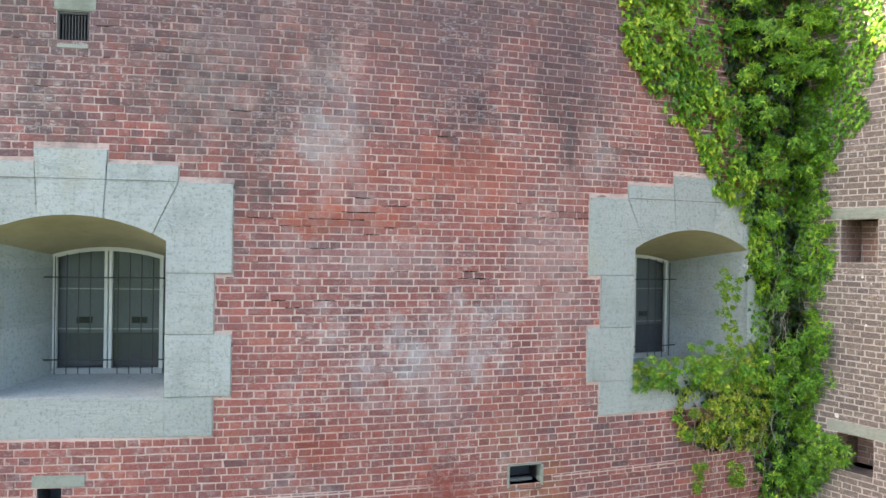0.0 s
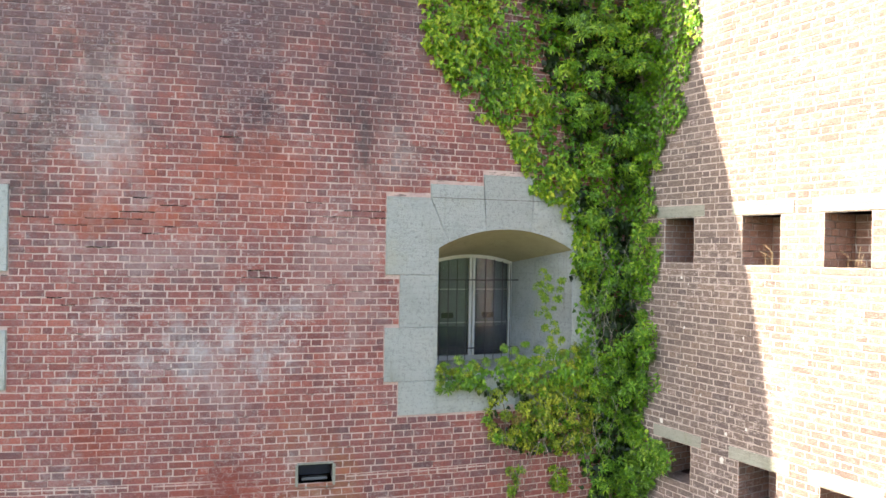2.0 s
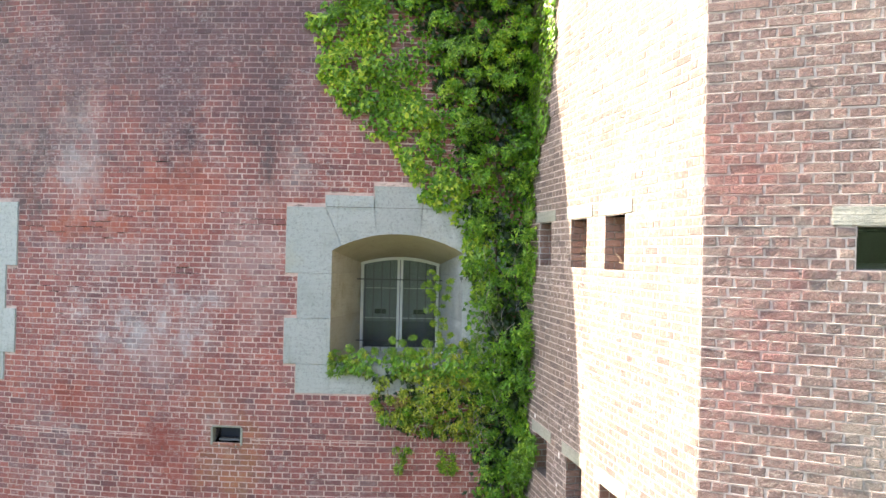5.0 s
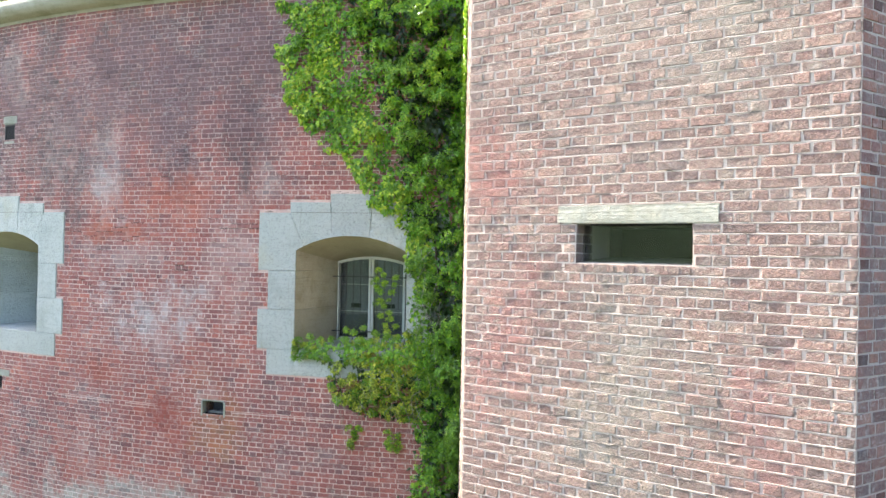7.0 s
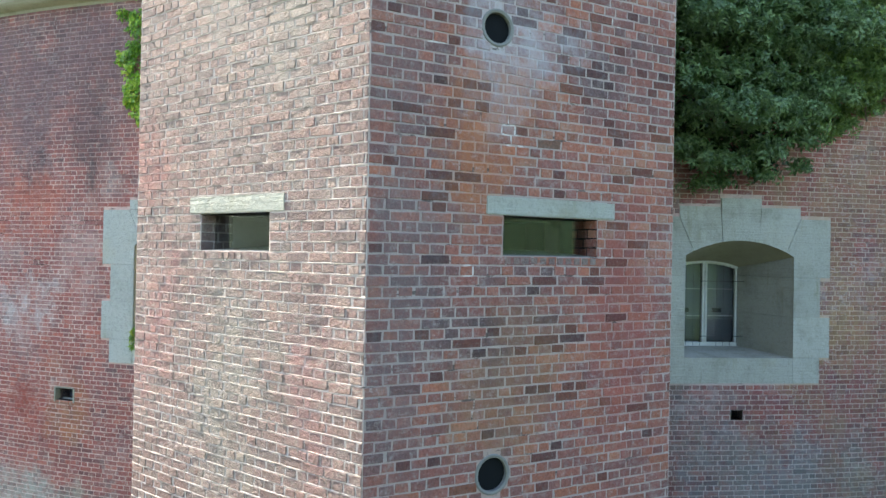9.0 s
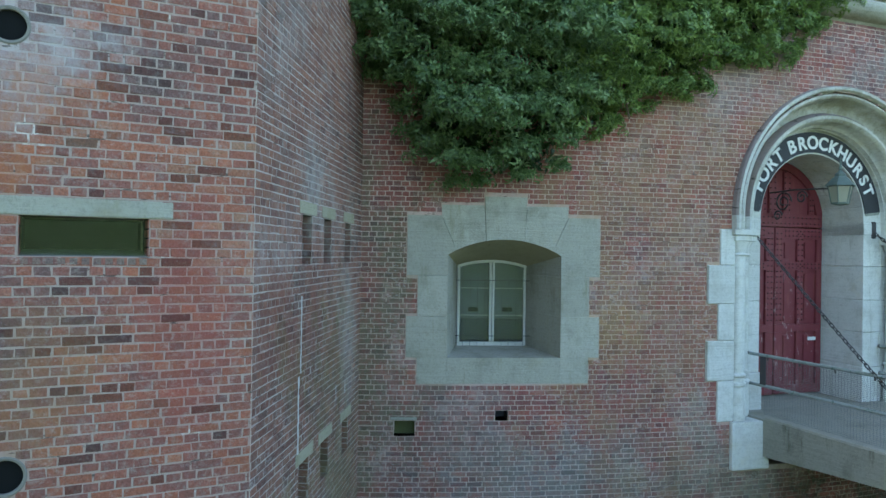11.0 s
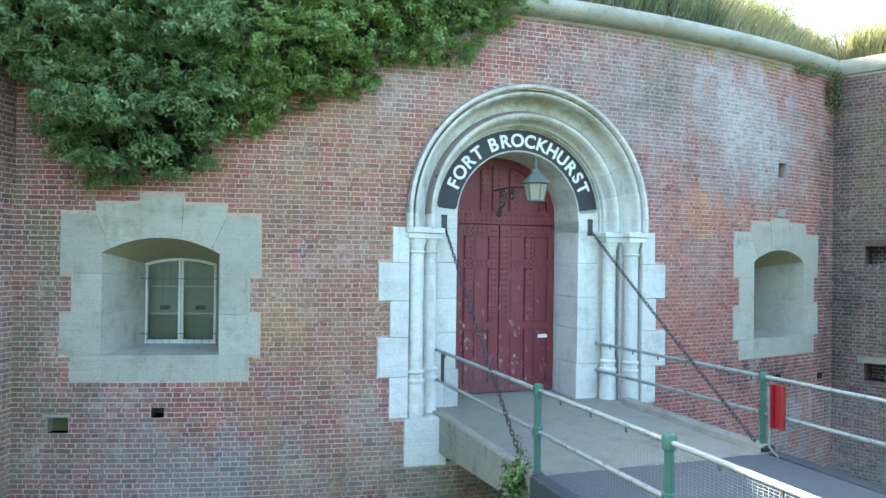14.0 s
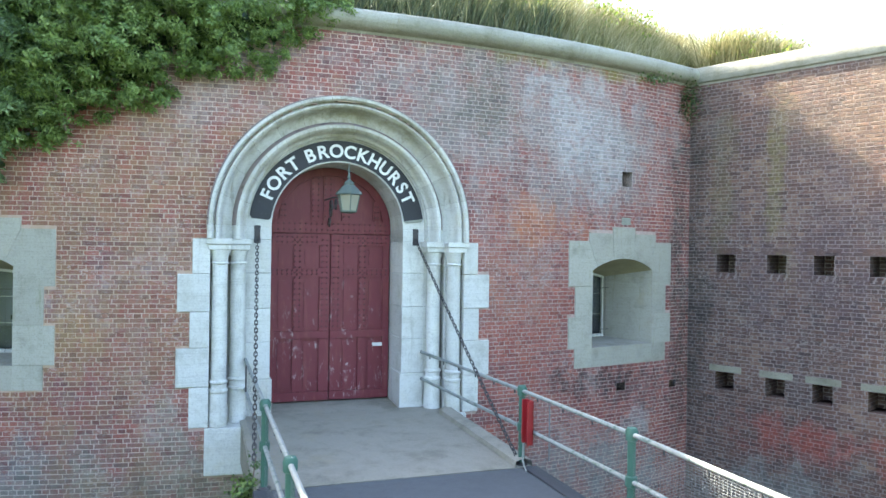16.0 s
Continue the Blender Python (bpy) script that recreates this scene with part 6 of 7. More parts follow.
def spray():
    """The end of an old ivy shoot: broad oval leaves fanned round a stalk, tips hanging."""
    verts, faces = [], []
    for k in range(9):
        outer = k < 6
        q = 2 * math.pi * (k / 6 + 0.04 * math.sin(7 * k)) if outer else 2 * math.pi * (k / 3 + 0.12)
        start, tip, wide = (0.22, 1.1 + 0.2 * math.sin(4 * k), 0.19) if outer else (0.05, 0.62, 0.16)
        lift = (0.06, 0.12, -0.42) if outer else (0.14, 0.26, 0.12)
        way, side = np.array([math.sin(q), math.cos(q)]), np.array([math.cos(q), -math.sin(q)])
        base = len(verts)
        for t, w, h in ((0, 0, lift[0]), (0.35, 1, lift[1]), (0.7, 0.8, 0.6 * lift[1]), (1, 0, lift[2]), (0.7, -0.8, 0.6 * lift[1]), (0.35, -1, lift[1]), (0.45, 0, lift[1] - 0.06)):
            p = way * (start + (tip - start) * t) + side * (w * wide)
            verts.append((p[0], p[1], h))
        faces += [(base + c, base + (c + 1) % 6, base + 6) for c in range(6)]
    return np.array(verts), np.array(faces)


WHORL = whorl()
SPRAY = spray()
SINGLE = (LEAF, LEAF_FACES)


def leaves(points, normals, sizes, rng, droop=0.5, spread=0.6, narrow=1.0, form=SINGLE):
    """Many bent leaves that face out and hang down a little."""
    n = len(points)
    out = normals + rng.normal(0, spread, (n, 3))
    out /= np.linalg.norm(out, axis=1)[:, None]
    tip = rng.normal(0, 0.7, (n, 3)) + np.array([0, 0, -droop])
    tip -= (tip * out).sum(1)[:, None] * out
    tip /= np.linalg.norm(tip, axis=1)[:, None] + 1e-9
    side = np.cross(tip, out)
    shape = form[0] * np.array([narrow, 1, 1])
    verts = points[:, None, :] + sizes[:, None, None] * (shape[None, :, 0, None] * side[:, None, :] + shape[None, :, 1, None] * tip[:, None, :] + shape[None, :, 2, None] * out[:, None, :])
    faces = form[1][None] + len(form[0]) * np.arange(n)[:, None, None]
    return verts.reshape(-1, 3), faces.reshape(-1, 3)


def inside(poly, x, y):
    hit = np.zeros(len(x), bool)
    px, py = np.array(poly).T
    j = len(poly) - 1
    for i in range(len(poly)):
        cross = ((py[i] > y) != (py[j] > y)) & (x < (px[j] - px[i]) * (y - py[i]) / (py[j] - py[i] + 1e-12) + px[i])
        hit ^= cross
        j = i
    return hit


def edge_distance(poly, x, y):
    best = np.full(len(x), 9.0)
    for (ax, ay), (bx, by) in zip(poly, poly[1:] + poly[:1]):
        dx, dy = bx - ax, by - ay
        t = np.clip(((x - ax) * dx + (y - ay) * dy) / (dx * dx + dy * dy + 1e-9), 0, 1)
        best = np.minimum(best, np.hypot(x - ax - t * dx, y - ay - t * dy))
    return best


def creeper(at, poly, count, rng, bulge, size, material, parent, clump=0.16, droop=0.5, ragged=0.12, gaps_at=0.30, narrow=1.0, form=SINGLE, inset=0.0, crowd=26):
    """Leaves in clumps over an outline in (s, z) on a wall."""
    xs, ys = np.array(poly).T
    clumps = max(5, int(count / crowd))
    cx = rng.uniform(xs.min() - 0.1, xs.max() + 0.1, clumps * 4 + 60)
    cy = rng.uniform(ys.min() - 0.1, ys.max() + 0.1, clumps * 4 + 60)
    signed = np.where(inside(poly, cx, cy), 1, -1) * edge_distance(poly, cx, cy)
    lump = np.array([noise.noise(Vector((a * 1.6, b * 1.6, 5.0))) for a, b in zip(cx, cy)])
    holes = np.array([noise.noise(Vector((a * 2.6, b * 2.6, 15.0))) for a, b in zip(cx, cy)])
    holes = holes if clumps > 20 else holes - 1
    keep = (signed + ragged * lump * 2 > inset) & (holes < gaps_at + 0.5 * np.clip(signed, 0, 1))
    cx, cy, signed, lump = cx[keep][:clumps], cy[keep][:clumps], signed[keep][:clumps], lump[keep][:clumps]
    depth = bulge * np.clip(signed / 0.7 + 0.12, 0.08, 1.0) * (0.7 + 1.1 * lump) * rng.uniform(0.4, 1.15, len(cx))
    pick = rng.integers(0, len(cx), count)
    s = cx[pick] + rng.normal(0, clump * 0.55, count)
    z = cy[pick] + rng.normal(0, clump * 0.5, count)
    v = np.maximum(depth[pick] + rng.normal(0, clump * 0.45, count) * np.clip(depth[pick] / 0.2, 0.15, 1), 0.015)
    points = at(s, v, z)
    centres = at(cx[pick], np.maximum(depth[pick] - clump * 0.7, 0), cy[pick] - clump * 0.2)
    outward = at(s, v + 0.1, z) - points
    normals = outward / 0.1 + 0.9 * (points - centres) / (np.linalg.norm(points - centres, axis=1)[:, None] + 1e-6) + np.array([0, 0, 0.35])
    sizes = size * rng.uniform(0.6, 1.25, count)
    verts, faces = leaves(points, normals, sizes, rng, droop, narrow=narrow, form=form)
    return tagged(bulk("foliage", verts, faces, material, parent, "crowded leaves in uneven clumps"), kind="stuff")


def boughs(at, poly, space, rng, bulge, radius, sprays, size, material, parent, inset=0.1, flat=0.62, droop=0.5, gaps_at=0.35, form=WHORL, loose=0.0):
    """Leafy shoots on the domes of separate boughs, with hollows between them."""
    xs, ys = np.array(poly).T
    cx, cy = rng.uniform(xs.min(), xs.max(), 9000), rng.uniform(ys.min(), ys.max(), 9000)
    signed = np.where(inside(poly, cx, cy), 1, -1) * edge_distance(poly, cx, cy)
    hollow = np.array([noise.noise(Vector((a * 1.3, b * 1.3, 25.0))) for a, b in zip(cx, cy)])
    ok = (signed > inset) & (hollow < gaps_at)
    kept = []
    for x, y, edge in zip(cx[ok], cy[ok], signed[ok]):
        if all((x - p) ** 2 + 1.7 * (y - q) ** 2 > space * space for p, q, _ in kept):
            kept.append((x, y, edge))
    spots, axes, sizes = [], [], []
    for x, y, edge in kept:
        r = radius * rng.uniform(0.45, 1.3) * min(1.0, 0.55 + edge)
        deep = bulge * min(1.0, 0.25 + edge / 0.8) * rng.uniform(0.45, 1.1)
        count = int(sprays * rng.uniform(0.7, 1.2) * (r / radius) ** 1.6) + 5
        d = rng.normal(0, 1, (count, 3))
        d /= np.linalg.norm(d, axis=1)[:, None]
        d[:, 1] = np.abs(d[:, 1])
        d[:, 2] = np.where(d[:, 2] < -0.45, -d[:, 2] * 0.6, d[:, 2])
        reach = r * rng.uniform(0.45 - 0.2 * loose, 1.15 + 0.45 * loose, count)[:, None] * np.array([rng.uniform(0.8, 1.25), 0.85, flat * rng.uniform(0.8, 1.5)])
        p = np.array([x, deep, y]) + d * reach
        p[:, 1] = np.maximum(p[:, 1], 0.03)
        here = at(p[:, 0], p[:, 1], p[:, 2])
        spots.append(here)
        tilt = d + np.array([0, 0.25, 0.3])
        axes.append(at(p[:, 0] + 0.05 * tilt[:, 0], p[:, 1] + 0.05 * tilt[:, 1], p[:, 2] + 0.05 * tilt[:, 2]) - here)
        sizes.append(size * rng.uniform(0.55, 1.2, count))
    axes = np.concatenate(axes)
    axes /= np.linalg.norm(axes, axis=1)[:, None]
    verts, faces = leaves(np.concatenate(spots), axes, np.concatenate(sizes), rng, droop, 0.55 + 0.2 * loose, form=form)
    return tagged(bulk("foliage", verts, faces, material, parent, "whorls of narrow leaves on bushy shoots"), kind="stuff")


def clinging(at, poly, count, rng, size, material, parent, thick=0.07, ragged=0.1, gaps_at=0.25, inset=0.0):
    """Small leaves lapping one another flat on a wall."""
    xs, ys = np.array(poly).T
    x, y = rng.uniform(xs.min() - 0.2, xs.max() + 0.2, count * 4), rng.uniform(ys.min() - 0.2, ys.max() + 0.2, count * 4)
    signed = np.where(inside(poly, x, y), 1, -1) * edge_distance(poly, x, y)
    lump = np.array([noise.noise(Vector((a * 2.2, b * 2.2, 3.0))) + 0.5 * noise.noise(Vector((a * 6, b * 6, 8.0))) for a, b in zip(x, y)])
    hole = np.array([noise.noise(Vector((a * 1.8, b * 2.4, 33.0))) + 0.5 * noise.noise(Vector((a * 5, b * 7, 13.0))) for a, b in zip(x, y)])
    ok = (signed + ragged * 1.6 * lump > inset) & (hole < gaps_at)
    x, y, lump, signed = x[ok][:count], y[ok][:count], lump[ok][:count], signed[ok][:count]
    v = 0.012 + thick * np.clip(0.5 + lump, 0.1, 1.2) * rng.uniform(0.2, 1.0, len(x)) * np.clip(signed / 0.2 + 0.4, 0.3, 1.3)
    points = at(x, v, y)
    normals = (at(x, v + 0.1, y) - points) / 0.1 + np.array([0, 0, 0.45])
    verts, faces = leaves(points, normals, size * rng.uniform(0.55, 1.3, len(x)), rng, 1.3, 0.33)
    return tagged(bulk("foliage", verts, faces, material, parent, "small ivy leaves lapping flat on the bricks"), kind="stuff")


def stems(at, paths, parent, rng):
    for path, thick in paths:
        pts = []
        for (s0, v0, z0), (s1, v1, z1) in zip(path[:-1], path[1:]):
            for t in np.linspace(0, 1, 6)[:-1]:
                pts.append(at(s0 + (s1 - s0) * t + rng.normal(0, 0.02), v0 + (v1 - v0) * t + 0.01, z0 + (z1 - z0) * t))
        pts.append(at(*path[-1]))
        tube("stem", pts, [thick * (1 - 0.7 * k / len(pts)) for k in range(len(pts))], bark, parent, sides=6)


rng = np.random.default_rng(7)
ivy = empty("ivy", "bright green ivy climbing the corner of keep and caponier", "ivy")
KIVY = [(-69.5, 6.2), (-69.4, 5.7), (-69.19, 5.09), (-69.2, 4.5), (-68.65, 4.25), (-67.97, 3.98), (-67.5, 3.78), (-66.4, 3.33), (-65.7, 2.93), (-64.95, 2.65), (-64.5, 2.2), (-64.3, 1.6), (-64.7, 1.2), (-64.3, 0.6), (-64.6, -0.1), (-64.0, -0.6), (-64.3, -1.4), (-61.2, -1.6), (-60.6, 6.2)]
KPOLY = [(arc(a), z) for a, z in KIVY]


def ring(points):
    return [(arc(a), z) for a, z in points]


CORE = ring([(-67.3, 6.2), (-66.6, 5.3), (-65.9, 4.9), (-65.4, 4.3), (-64.9, 3.7), (-64.6, 3.0), (-64.4, 2.2), (-64.2, 1.2), (-64.3, 0.2), (-64.1, -0.6), (-64.3, -1.6), (-61.2, -1.8), (-60.6, 6.2)])
# Dark layer against the wall, coloured as shade between the shoots.
creeper(keep_map, CORE, 9000, rng, 0.16, 0.09, leaf_shaded, ivy, 0.14, inset=0.02, gaps_at=0.9)
clinging(keep_map, KPOLY, 13000, rng, 0.06, leaf_bright, ivy, 0.1, 0.16, 0.3)
clinging(keep_map, ring([(-69.6, 6.2), (-69.35, 5.09), (-69.3, 4.5), (-68.65, 4.2), (-67.97, 3.93), (-67.5, 3.73), (-66.4, 3.28), (-65.7, 2.9), (-65.0, 2.6), (-64.5, 2.1), (-64.3, 1.6), (-63.6, 1.6), (-64.1, 2.6), (-64.9, 3.5), (-66.0, 4.3), (-67.0, 4.9), (-67.3, 6.2)]), 6200, rng, 0.062, leaf_yellow, ivy, 0.14, 0.14, 0.05)
boughs(keep_map, CORE, 0.3, rng, 0.42, 0.24, 24, 0.085, leaf_bright, ivy, inset=0.1, flat=0.8, gaps_at=0.16)
boughs(keep_map, ring([(-67.0, 6.2), (-66.2, 5.0), (-65.0, 3.8), (-64.4, 2.6), (-64.2, 0.2), (-63.0, 0.2), (-62.8, 3.0), (-63.2, 6.2)]), 0.5, rng, 0.5, 0.2, 18, 0.1, leaf_fresh, ivy, inset=0.1, flat=0.8, gaps_at=0.05)
boughs(keep_map, KPOLY, 0.75, rng, 0.16, 0.15, 10, 0.085, leaf_fresh, ivy, inset=0.3, gaps_at=0.1)
SKIRT = ring([(-67.35, 0.56), (-67.1, 0.1), (-66.5, -0.22), (-65.5, -0.26), (-64.0, -0.25), (-63.6, 0.5), (-65.6, 0.62), (-66.6, 0.62)])
SHELF = ring([(-68.66, 0.86), (-68.55, 0.6), (-67.6, 0.62), (-66.4, 0.55), (-64.2, 0.5), (-64.2, 1.05), (-65.6, 0.9), (-66.4, 0.84)])
clinging(keep_map, SHELF, 900, rng, 0.05, leaf_bright, ivy, 0.2, 0.06, 0.2)
boughs(keep_map, SHELF, 0.15, rng, 0.12, 0.1, 7, 0.07, leaf_fresh, ivy, inset=-0.03, flat=0.8, gaps_at=0.5)
boughs(keep_map, SHELF, 0.16, rng, 0.15, 0.09, 6, 0.06, leaf_olive, ivy, inset=0.0, flat=0.8, gaps_at=0.3)
# Shade-coloured leaves underneath the skirt.
clinging(keep_map, SKIRT, 500, rng, 0.06, leaf_shaded, ivy, 0.08, 0.06, 0.3)
clinging(keep_map, SKIRT, 1500, rng, 0.045, leaf_olive, ivy, 0.26, 0.14, 0.12)
boughs(keep_map, SKIRT, 0.2, rng, 0.24, 0.11, 8, 0.075, leaf_bright, ivy, inset=-0.04, flat=0.8, gaps_at=0.22)
boughs(keep_map, SKIRT, 0.18, rng, 0.3, 0.1, 7, 0.065, leaf_olive, ivy, inset=-0.04, flat=0.8, gaps_at=0.25)
boughs(keep_map, SKIRT, 0.5, rng, 0.26, 0.1, 6, 0.065, leaf_dry, ivy, inset=-0.02, flat=0.8, gaps_at=0.3)
for tuft in ([(-66.65, -0.38), (-66.2, -0.42), (-66.25, -0.7), (-66.55, -0.68)], [(-65.3, -0.4), (-64.75, -0.45), (-64.8, -0.72), (-65.2, -0.66)]):
    boughs(keep_map, ring(tuft), 0.11, rng, 0.1, 0.09, 6, 0.06, leaf_yellow, ivy, inset=0.0, flat=0.9, gaps_at=0.9)
boughs(keep_map, ring([(-65.75, 1.95), (-65.0, 1.85), (-64.9, 1.6), (-65.3, 1.35), (-64.9, 1.1), (-65.35, 1.0), (-65.65, 1.4)]), 0.12, rng, 0.08, 0.08, 6, 0.06, leaf_yellow, ivy, inset=0.0, flat=0.9, gaps_at=0.9)
boughs(keep_map, ring([(-66.95, 1.05), (-66.3, 1.1), (-65.6, 1.0), (-65.6, 0.85), (-66.9, 0.85)]), 0.14, rng, 0.05, 0.08, 6, 0.06, leaf_fresh, ivy, inset=0.0, flat=0.9, gaps_at=0.6)
for k in range(46):
    a, z = rng.uniform(-67.0, -62.6), rng.uniform(-0.2, 2.4) if k % 3 else rng.uniform(-0.1, 0.7)
    if a < -64.6 and z > 0.8:
        a = rng.uniform(-64.5, -62.6)
    path, v = [], rng.uniform(0.12, 0.34)
    for step in range(6):
        path.append(keep_map(arc(a), v, z))
        a += rng.normal(0.0, 0.14)
        z -= rng.uniform(0.08, 0.16)
        v = max(0.04, v + rng.normal(0.0, 0.03))
    tube("twig", path, [0.003, 0.0028, 0.0024, 0.002, 0.0017, 0.0014], bark_pale, ivy, sides=4)
FIVY = [(0.0, 6.2), (0.9, 6.2), (1.1, 5.3), (1.1, 4.7), (0.95, 4.2), (0.95, 3.8), (0.6, 3.45), (0.42, 3.0), (0.38, 2.4), (0.62, 2.2), (0.28, 1.4), (0.42, 1.1), (0.45, 0.45), (0.28, 0.1), (0.85, -0.2), (0.5, -0.5), (0.0, -1.2)]
clinging(C_LEFT, FIVY, 6500, rng, 0.052, leaf_bright, ivy, 0.05, 0.1, 0.45)
boughs(C_LEFT, FIVY[6:], 0.26, rng, 0.16, 0.14, 12, 0.08, leaf_fresh, ivy, inset=0.02, gaps_at=0.3)
boughs(C_LEFT, [(0.0, -0.1), (0.75, -0.12), (0.9, -0.35), (0.5, -0.6), (0.3, -1.2), (0.0, -1.4)], 0.22, rng, 0.25, 0.18, 14, 0.09, leaf_fresh, ivy, inset=0.02)
stems(keep_map, [([(arc(-63.2), 0.03, -2.9), (arc(-63.3), 0.03, -0.5), (arc(-63.6), 0.03, 1.2), (arc(-63.6), 0.02, 3.0), (arc(-64.5), 0.02, 5.4)], 0.03),
                 ([(arc(-62.8), 0.05, -2.9), (arc(-62.9), 0.05, 0.6), (arc(-62.4), 0.03, 2.6), (arc(-62.6), 0.03, 5.5)], 0.03),
                 ([(arc(-66.8), 0.12, 0.4), (arc(-66.7), 0.1, -0.1), (arc(-66.75), 0.05, -0.5)], 0.006)], ivy, rng)

bush = empty("ivy_bush", "bulky dark green ivy hanging from the wall top beside the gate", "ivy")
# The outline's top is raised, out of view, to cast shade on the bridge.
BIVY = [(-53.3, 6.7), (-52.8, 5.3), (-51.9, 4.75), (-51.0, 4.5), (-50.45, 4.2), (-49.9, 3.55), (-49.05, 3.25), (-48.6, 3.0), (-48.14, 2.87), (-47.78, 3.0), (-47.35, 3.27), (-46.62, 3.08), (-45.8, 3.17), (-44.74, 3.4), (-44.84, 3.75), (-44.5, 3.96), (-43.11, 3.93), (-42.94, 4.25), (-41.74, 4.36), (-41.47, 4.62), (-40.14, 4.5), (-39.57, 4.85), (-39.58, 5.2), (-38.21, 5.15), (-37.0, 5.3), (-36.61, 5.65), (-36.18, 5.2), (-35.67, 5.7), (-35.0, 5.95), (-33.5, 6.3), (-33.6, 6.75), (-40.0, 7.5), (-44.0, 8.1), (-50.0, 8.0), (-53.0, 7.5)]
BPOLY = [(arc(a), z) for a, z in BIVY]
# Inner layer of the bush, its shade painted into the leaves.
creeper(keep_map, BPOLY, 15000, rng, 0.25, 0.1, leaf_shaded, bush, 0.2, inset=0.34, gaps_at=0.9)
BDARK = ring(BIVY[:16] + [(-43.4, 4.6), (-43.5, 5.6), (-43.0, 8.0), (-50.0, 8.0), (-53.0, 7.5)])
# The right part gets yellower leaves, its lit look put into the colour.
BMID = ring([(-45.0, 7.9), (-45.0, 4.1)] + BIVY[15:24] + [(-38.0, 6.9), (-41.0, 7.5)])
BEND = ring([(-39.2, 6.8), (-39.2, 5.4)] + BIVY[23:31])
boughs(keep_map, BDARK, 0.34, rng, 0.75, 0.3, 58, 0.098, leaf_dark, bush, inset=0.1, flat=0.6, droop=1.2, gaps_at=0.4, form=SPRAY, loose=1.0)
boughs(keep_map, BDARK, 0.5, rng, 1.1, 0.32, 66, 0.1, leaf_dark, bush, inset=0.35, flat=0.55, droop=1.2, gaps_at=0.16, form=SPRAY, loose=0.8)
boughs(keep_map, BMID, 0.34, rng, 0.85, 0.28, 56, 0.096, leaf_mid, bush, inset=0.08, flat=0.65, droop=1.2, form=SPRAY, loose=1.0)
boughs(keep_map, BMID, 0.26, rng, 0.3, 0.2, 26, 0.096, leaf_mid, bush, inset=0.03, flat=0.8, droop=1.3, gaps_at=0.7, form=SPRAY, loose=0.8)
boughs(keep_map, BEND, 0.24, rng, 0.5, 0.24, 38, 0.093, leaf_mid, bush, inset=-0.04, flat=0.75, droop=1.3, gaps_at=0.6, form=SPRAY, loose=0.8)
stems(keep_map, [([(arc(-48), 0.1, 6.3), (arc(-47.5), 0.3, 4.8), (arc(-47), 0.4, 3.4)], 0.04), ([(arc(-43), 0.1, 6.4), (arc(-43.5), 0.4, 5.2), (arc(-42.8), 0.4, 4.2)], 0.035)], bush, rng)

shrub = empty("weed", "small leafy weed growing from the apron's edge", "plant")

def weed(at, spread, tall, count, material, name_parent, size):
    points = np.array(at) + rng.normal(0, 1, (count, 3)) * np.array(spread) + np.array([0, 0, tall])
    verts, faces = leaves(points, (points - np.array(at)) / (np.linalg.norm(points - np.array(at), axis=1)[:, None] + 1e-6), size * rng.uniform(0.6, 1.2, count), rng)
    tagged(bulk("foliage", verts, faces, material, name_parent, "small toothed leaves"), kind="stuff")


weed(gate_map(-1.7, 3.02, -0.4), (0.09, 0.12, 0.09), 0.03, 520, leaf_mid, shrub, 0.052)
weed(gate_map(-1.68, 3.0, -0.46), (0.08, 0.1, 0.08), 0.0, 260, leaf_shaded, shrub, 0.055)
weed(gate_map(-1.62, 2.9, -0.2), (0.04, 0.05, 0.1), 0.1, 40, leaf_dark, shrub, 0.05)
tube("stem", [gate_map(-1.63, 2.95, -0.7), gate_map(-1.66, 3.0, -0.4), gate_map(-1.6, 2.9, 0.0)], 0.008, bark, shrub, sides=5)
corner_weed = empty("corner_weed", "tuft of weeds hanging in the corner under the coping", "plant")
weed(keep_map(arc(-15.6), 0.2, 5.75), (0.1, 0.1, 0.2), 0.1, 220, leaf_dark, corner_weed, 0.045)
weed(keep_map(arc(-15.6), 0.15, 5.6), (0.1, 0.1, 0.25), 0.15, 350, leaf_shaded, corner_weed, 0.05)
weed(keep_map(arc(-18.0), 0.05, 6.08), (0.22, 0.2, 0.05), 0.0, 200, leaf_dark, corner_weed, 0.05)

# grass on the bank
n = 36000
deg = np.concatenate([rng.uniform(-38, -4.0, 30000), rng.uniform(-95, -76, 6000)])
back = np.abs(rng.uniform(0.3, 3.4, n))
roots = np.array([bank_point(a, b) for a, b in zip(deg, back)])
tall = (1.1 + 0.75 * np.exp(-((deg + 20.0) / 5.0) ** 2)) * rng.uniform(0.3, 1.0, n) ** 1.3 * (0.75 + 0.9 * np.array([noise.noise(Vector((a * 0.5, b, 1.0))) for a, b in zip(deg, back)]))
tall = np.where(deg > -22.0, np.minimum(tall, 0.3 + 0.34 * back), tall)
lean = rng.normal(0, 0.5, (n, 2)) + np.array([0.35, -0.1])
wide = rng.uniform(0.006, 0.013, n)
angle = rng.uniform(0, math.pi, n)
sx, sy = np.cos(angle) * wide, np.sin(angle) * wide
verts = np.zeros((n, 5, 3))
for k, (t, w) in enumerate(((0, 1), (0, -1), (0.6, -0.8), (0.6, 0.8), (1.0, 0))):
    verts[:, k, 0] = roots[:, 0] + sx * w + lean[:, 0] * tall * t * t
    verts[:, k, 1] = roots[:, 1] + sy * w + lean[:, 1] * tall * t * t
    verts[:, k, 2] = roots[:, 2] - 0.03 + tall * t
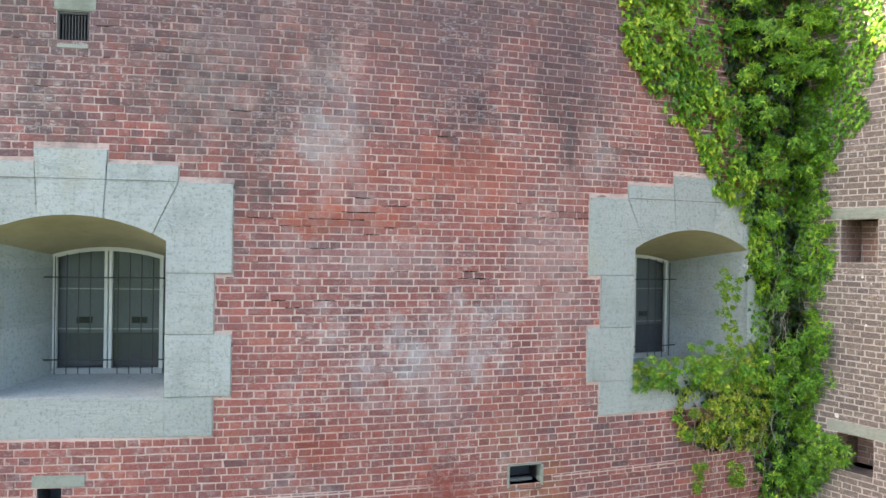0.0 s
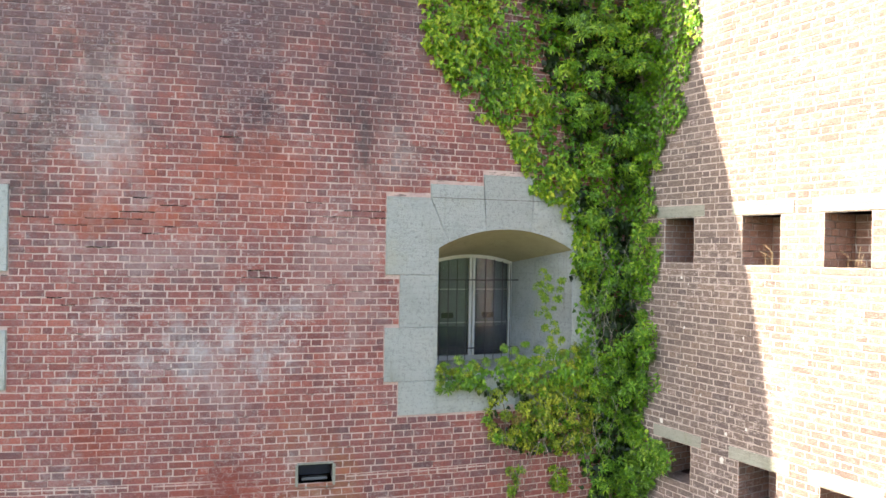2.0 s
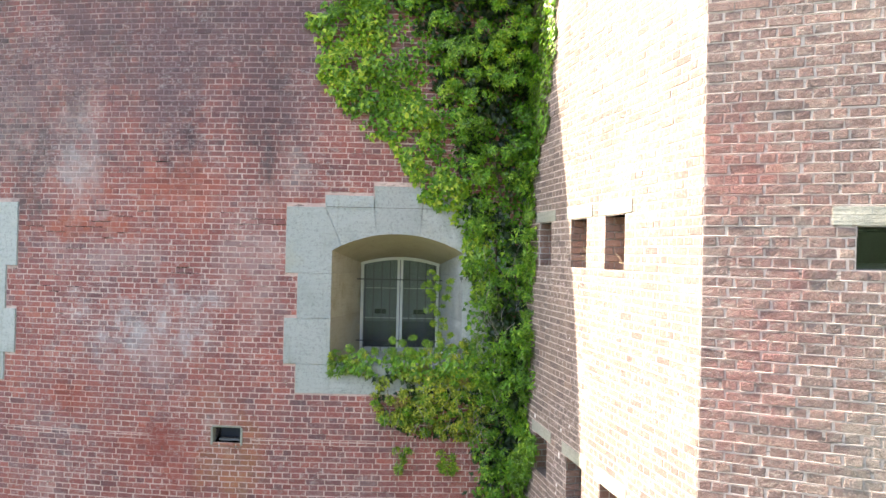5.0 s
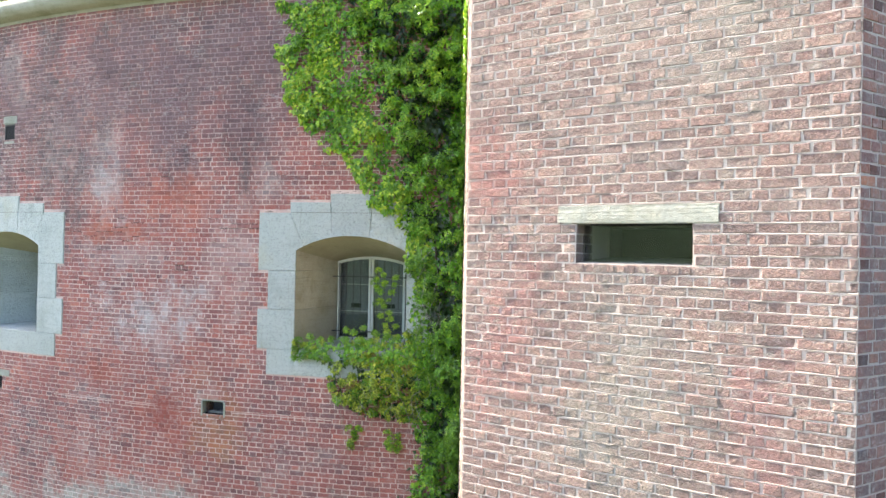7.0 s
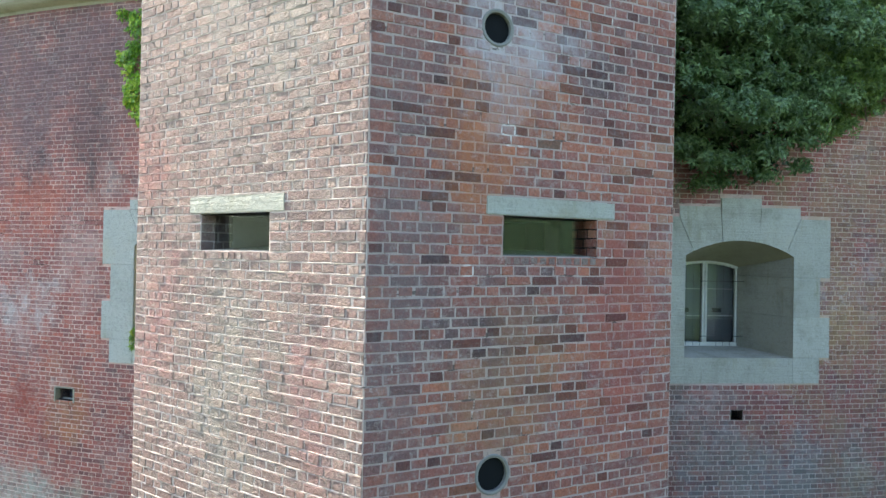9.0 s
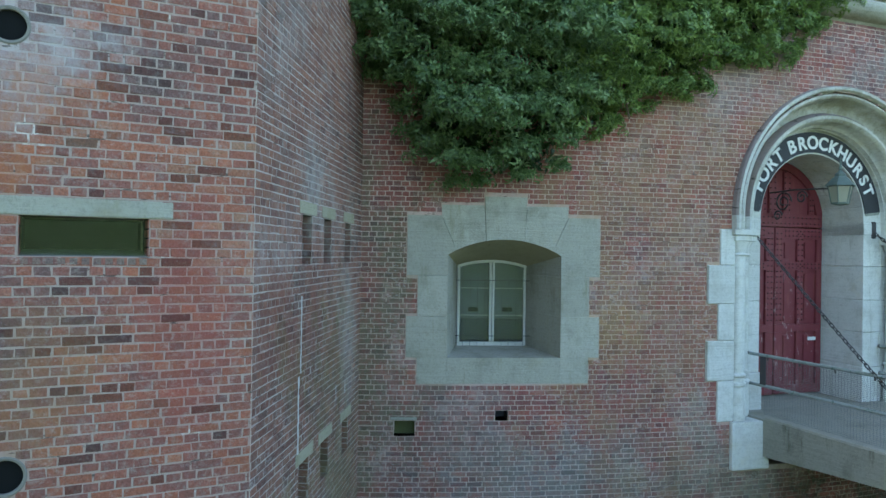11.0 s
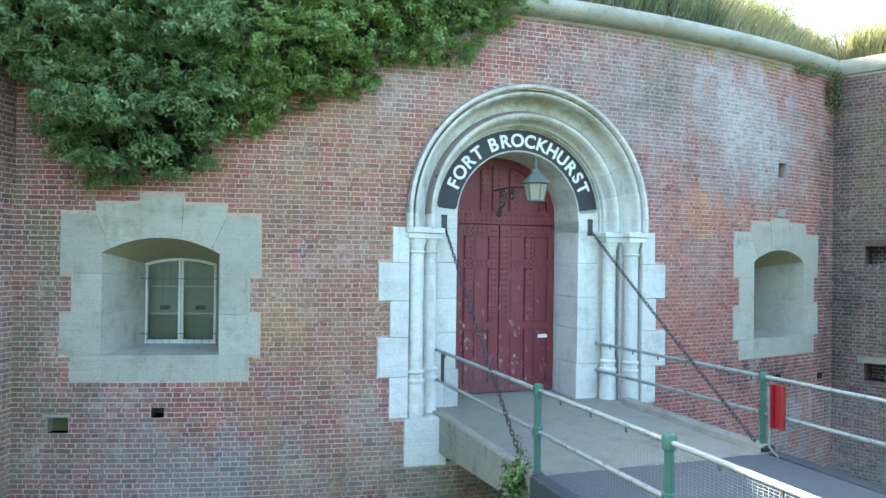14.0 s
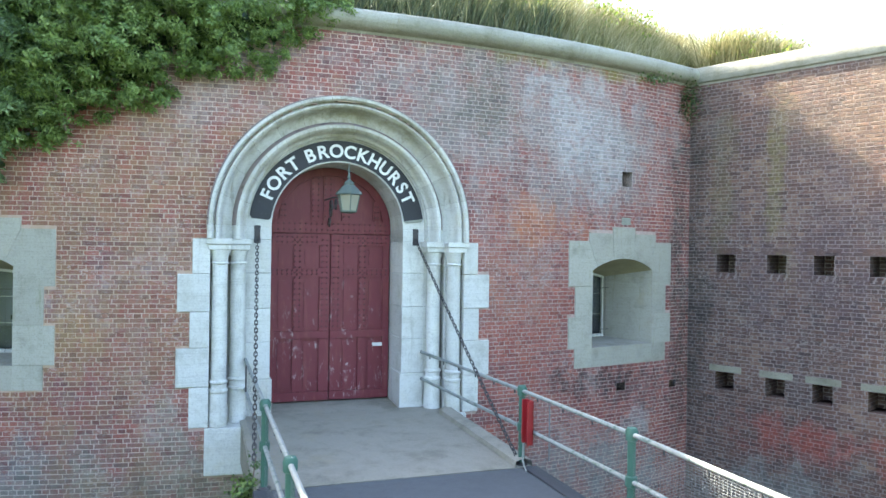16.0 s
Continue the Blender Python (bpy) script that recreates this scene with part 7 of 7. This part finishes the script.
faces = np.concatenate([np.array([(0, 1, 2), (0, 2, 3), (3, 2, 4)])[None] + 5 * np.arange(n)[:, None, None]]).reshape(-1, 3)
# The right end takes the sunlit colours, most of the rest the shaded ones.
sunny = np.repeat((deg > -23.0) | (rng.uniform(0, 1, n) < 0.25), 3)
tagged(bulk("dry_grass_lit", verts.reshape(-1, 3), faces[sunny], leaf_grass_lit, None, ""), "long dry yellow-green grass on the earth bank, in sunlit tones", "grass", kind="stuff")
tagged(bulk("grass", verts.reshape(-1, 3), faces[~sunny], leaf_grass_shaded, None, ""), "long green grass on the earth bank, coloured as if in shade", "grass", kind="stuff")
n = 5200
along_s, behind = rng.uniform(0.0, 2.0, n), rng.uniform(0.3, 1.5, n)
roots = FAR(along_s, -behind, 6.38)
tall = rng.uniform(0.3, 1.0, n) * (1.55 - along_s * 0.55)
verts = np.zeros((n, 5, 3))
for k, (t, w) in enumerate(((0, 1), (0, -1), (0.6, -0.8), (0.6, 0.8), (1.0, 0))):
    verts[:, k, 0] = roots[:, 0] + sx[:n] * w + lean[:n, 0] * tall * t * t
    verts[:, k, 1] = roots[:, 1] + sy[:n] * w + lean[:n, 1] * tall * t * t
    verts[:, k, 2] = roots[:, 2] + tall * t
faces = (np.array([(0, 1, 2), (0, 2, 3), (3, 2, 4)])[None] + 5 * np.arange(n)[:, None, None]).reshape(-1, 3)
tagged(bulk("roof_grass", verts.reshape(-1, 3), faces, leaf_grass_lit, None, ""), "long dry grass behind the flank building's coping", "grass", kind="stuff")
thicket = empty("bramble", "yellow-green bramble growing on the earth bank", "shrub")
for a, b, r in ((-21.0, 1.6, 0.4), (-18.5, 1.2, 0.35), (-26.0, 2.2, 0.4), (-16.5, 1.0, 0.35), (-23.5, 1.2, 0.3), (-30.0, 2.4, 0.3)):
    p = bank_point(a, b)
    weed(p, (r, r, r * 0.6), 0.5, 420, leaf_yellow, thicket, 0.07)

for s, b, z, r in ((0.5, 0.9, 6.9, 0.3), (1.1, 0.8, 6.75, 0.3), (1.7, 0.7, 6.6, 0.22)):
    weed(FAR(s, -b, z), (r, r, r * 0.7), 0.1, 420, leaf_yellow, thicket, 0.06)

# ---- single bricks, last ----
for wall, at, bricks, material, seed in LATER:
    single_bricks(wall, at, bricks, material, seed)
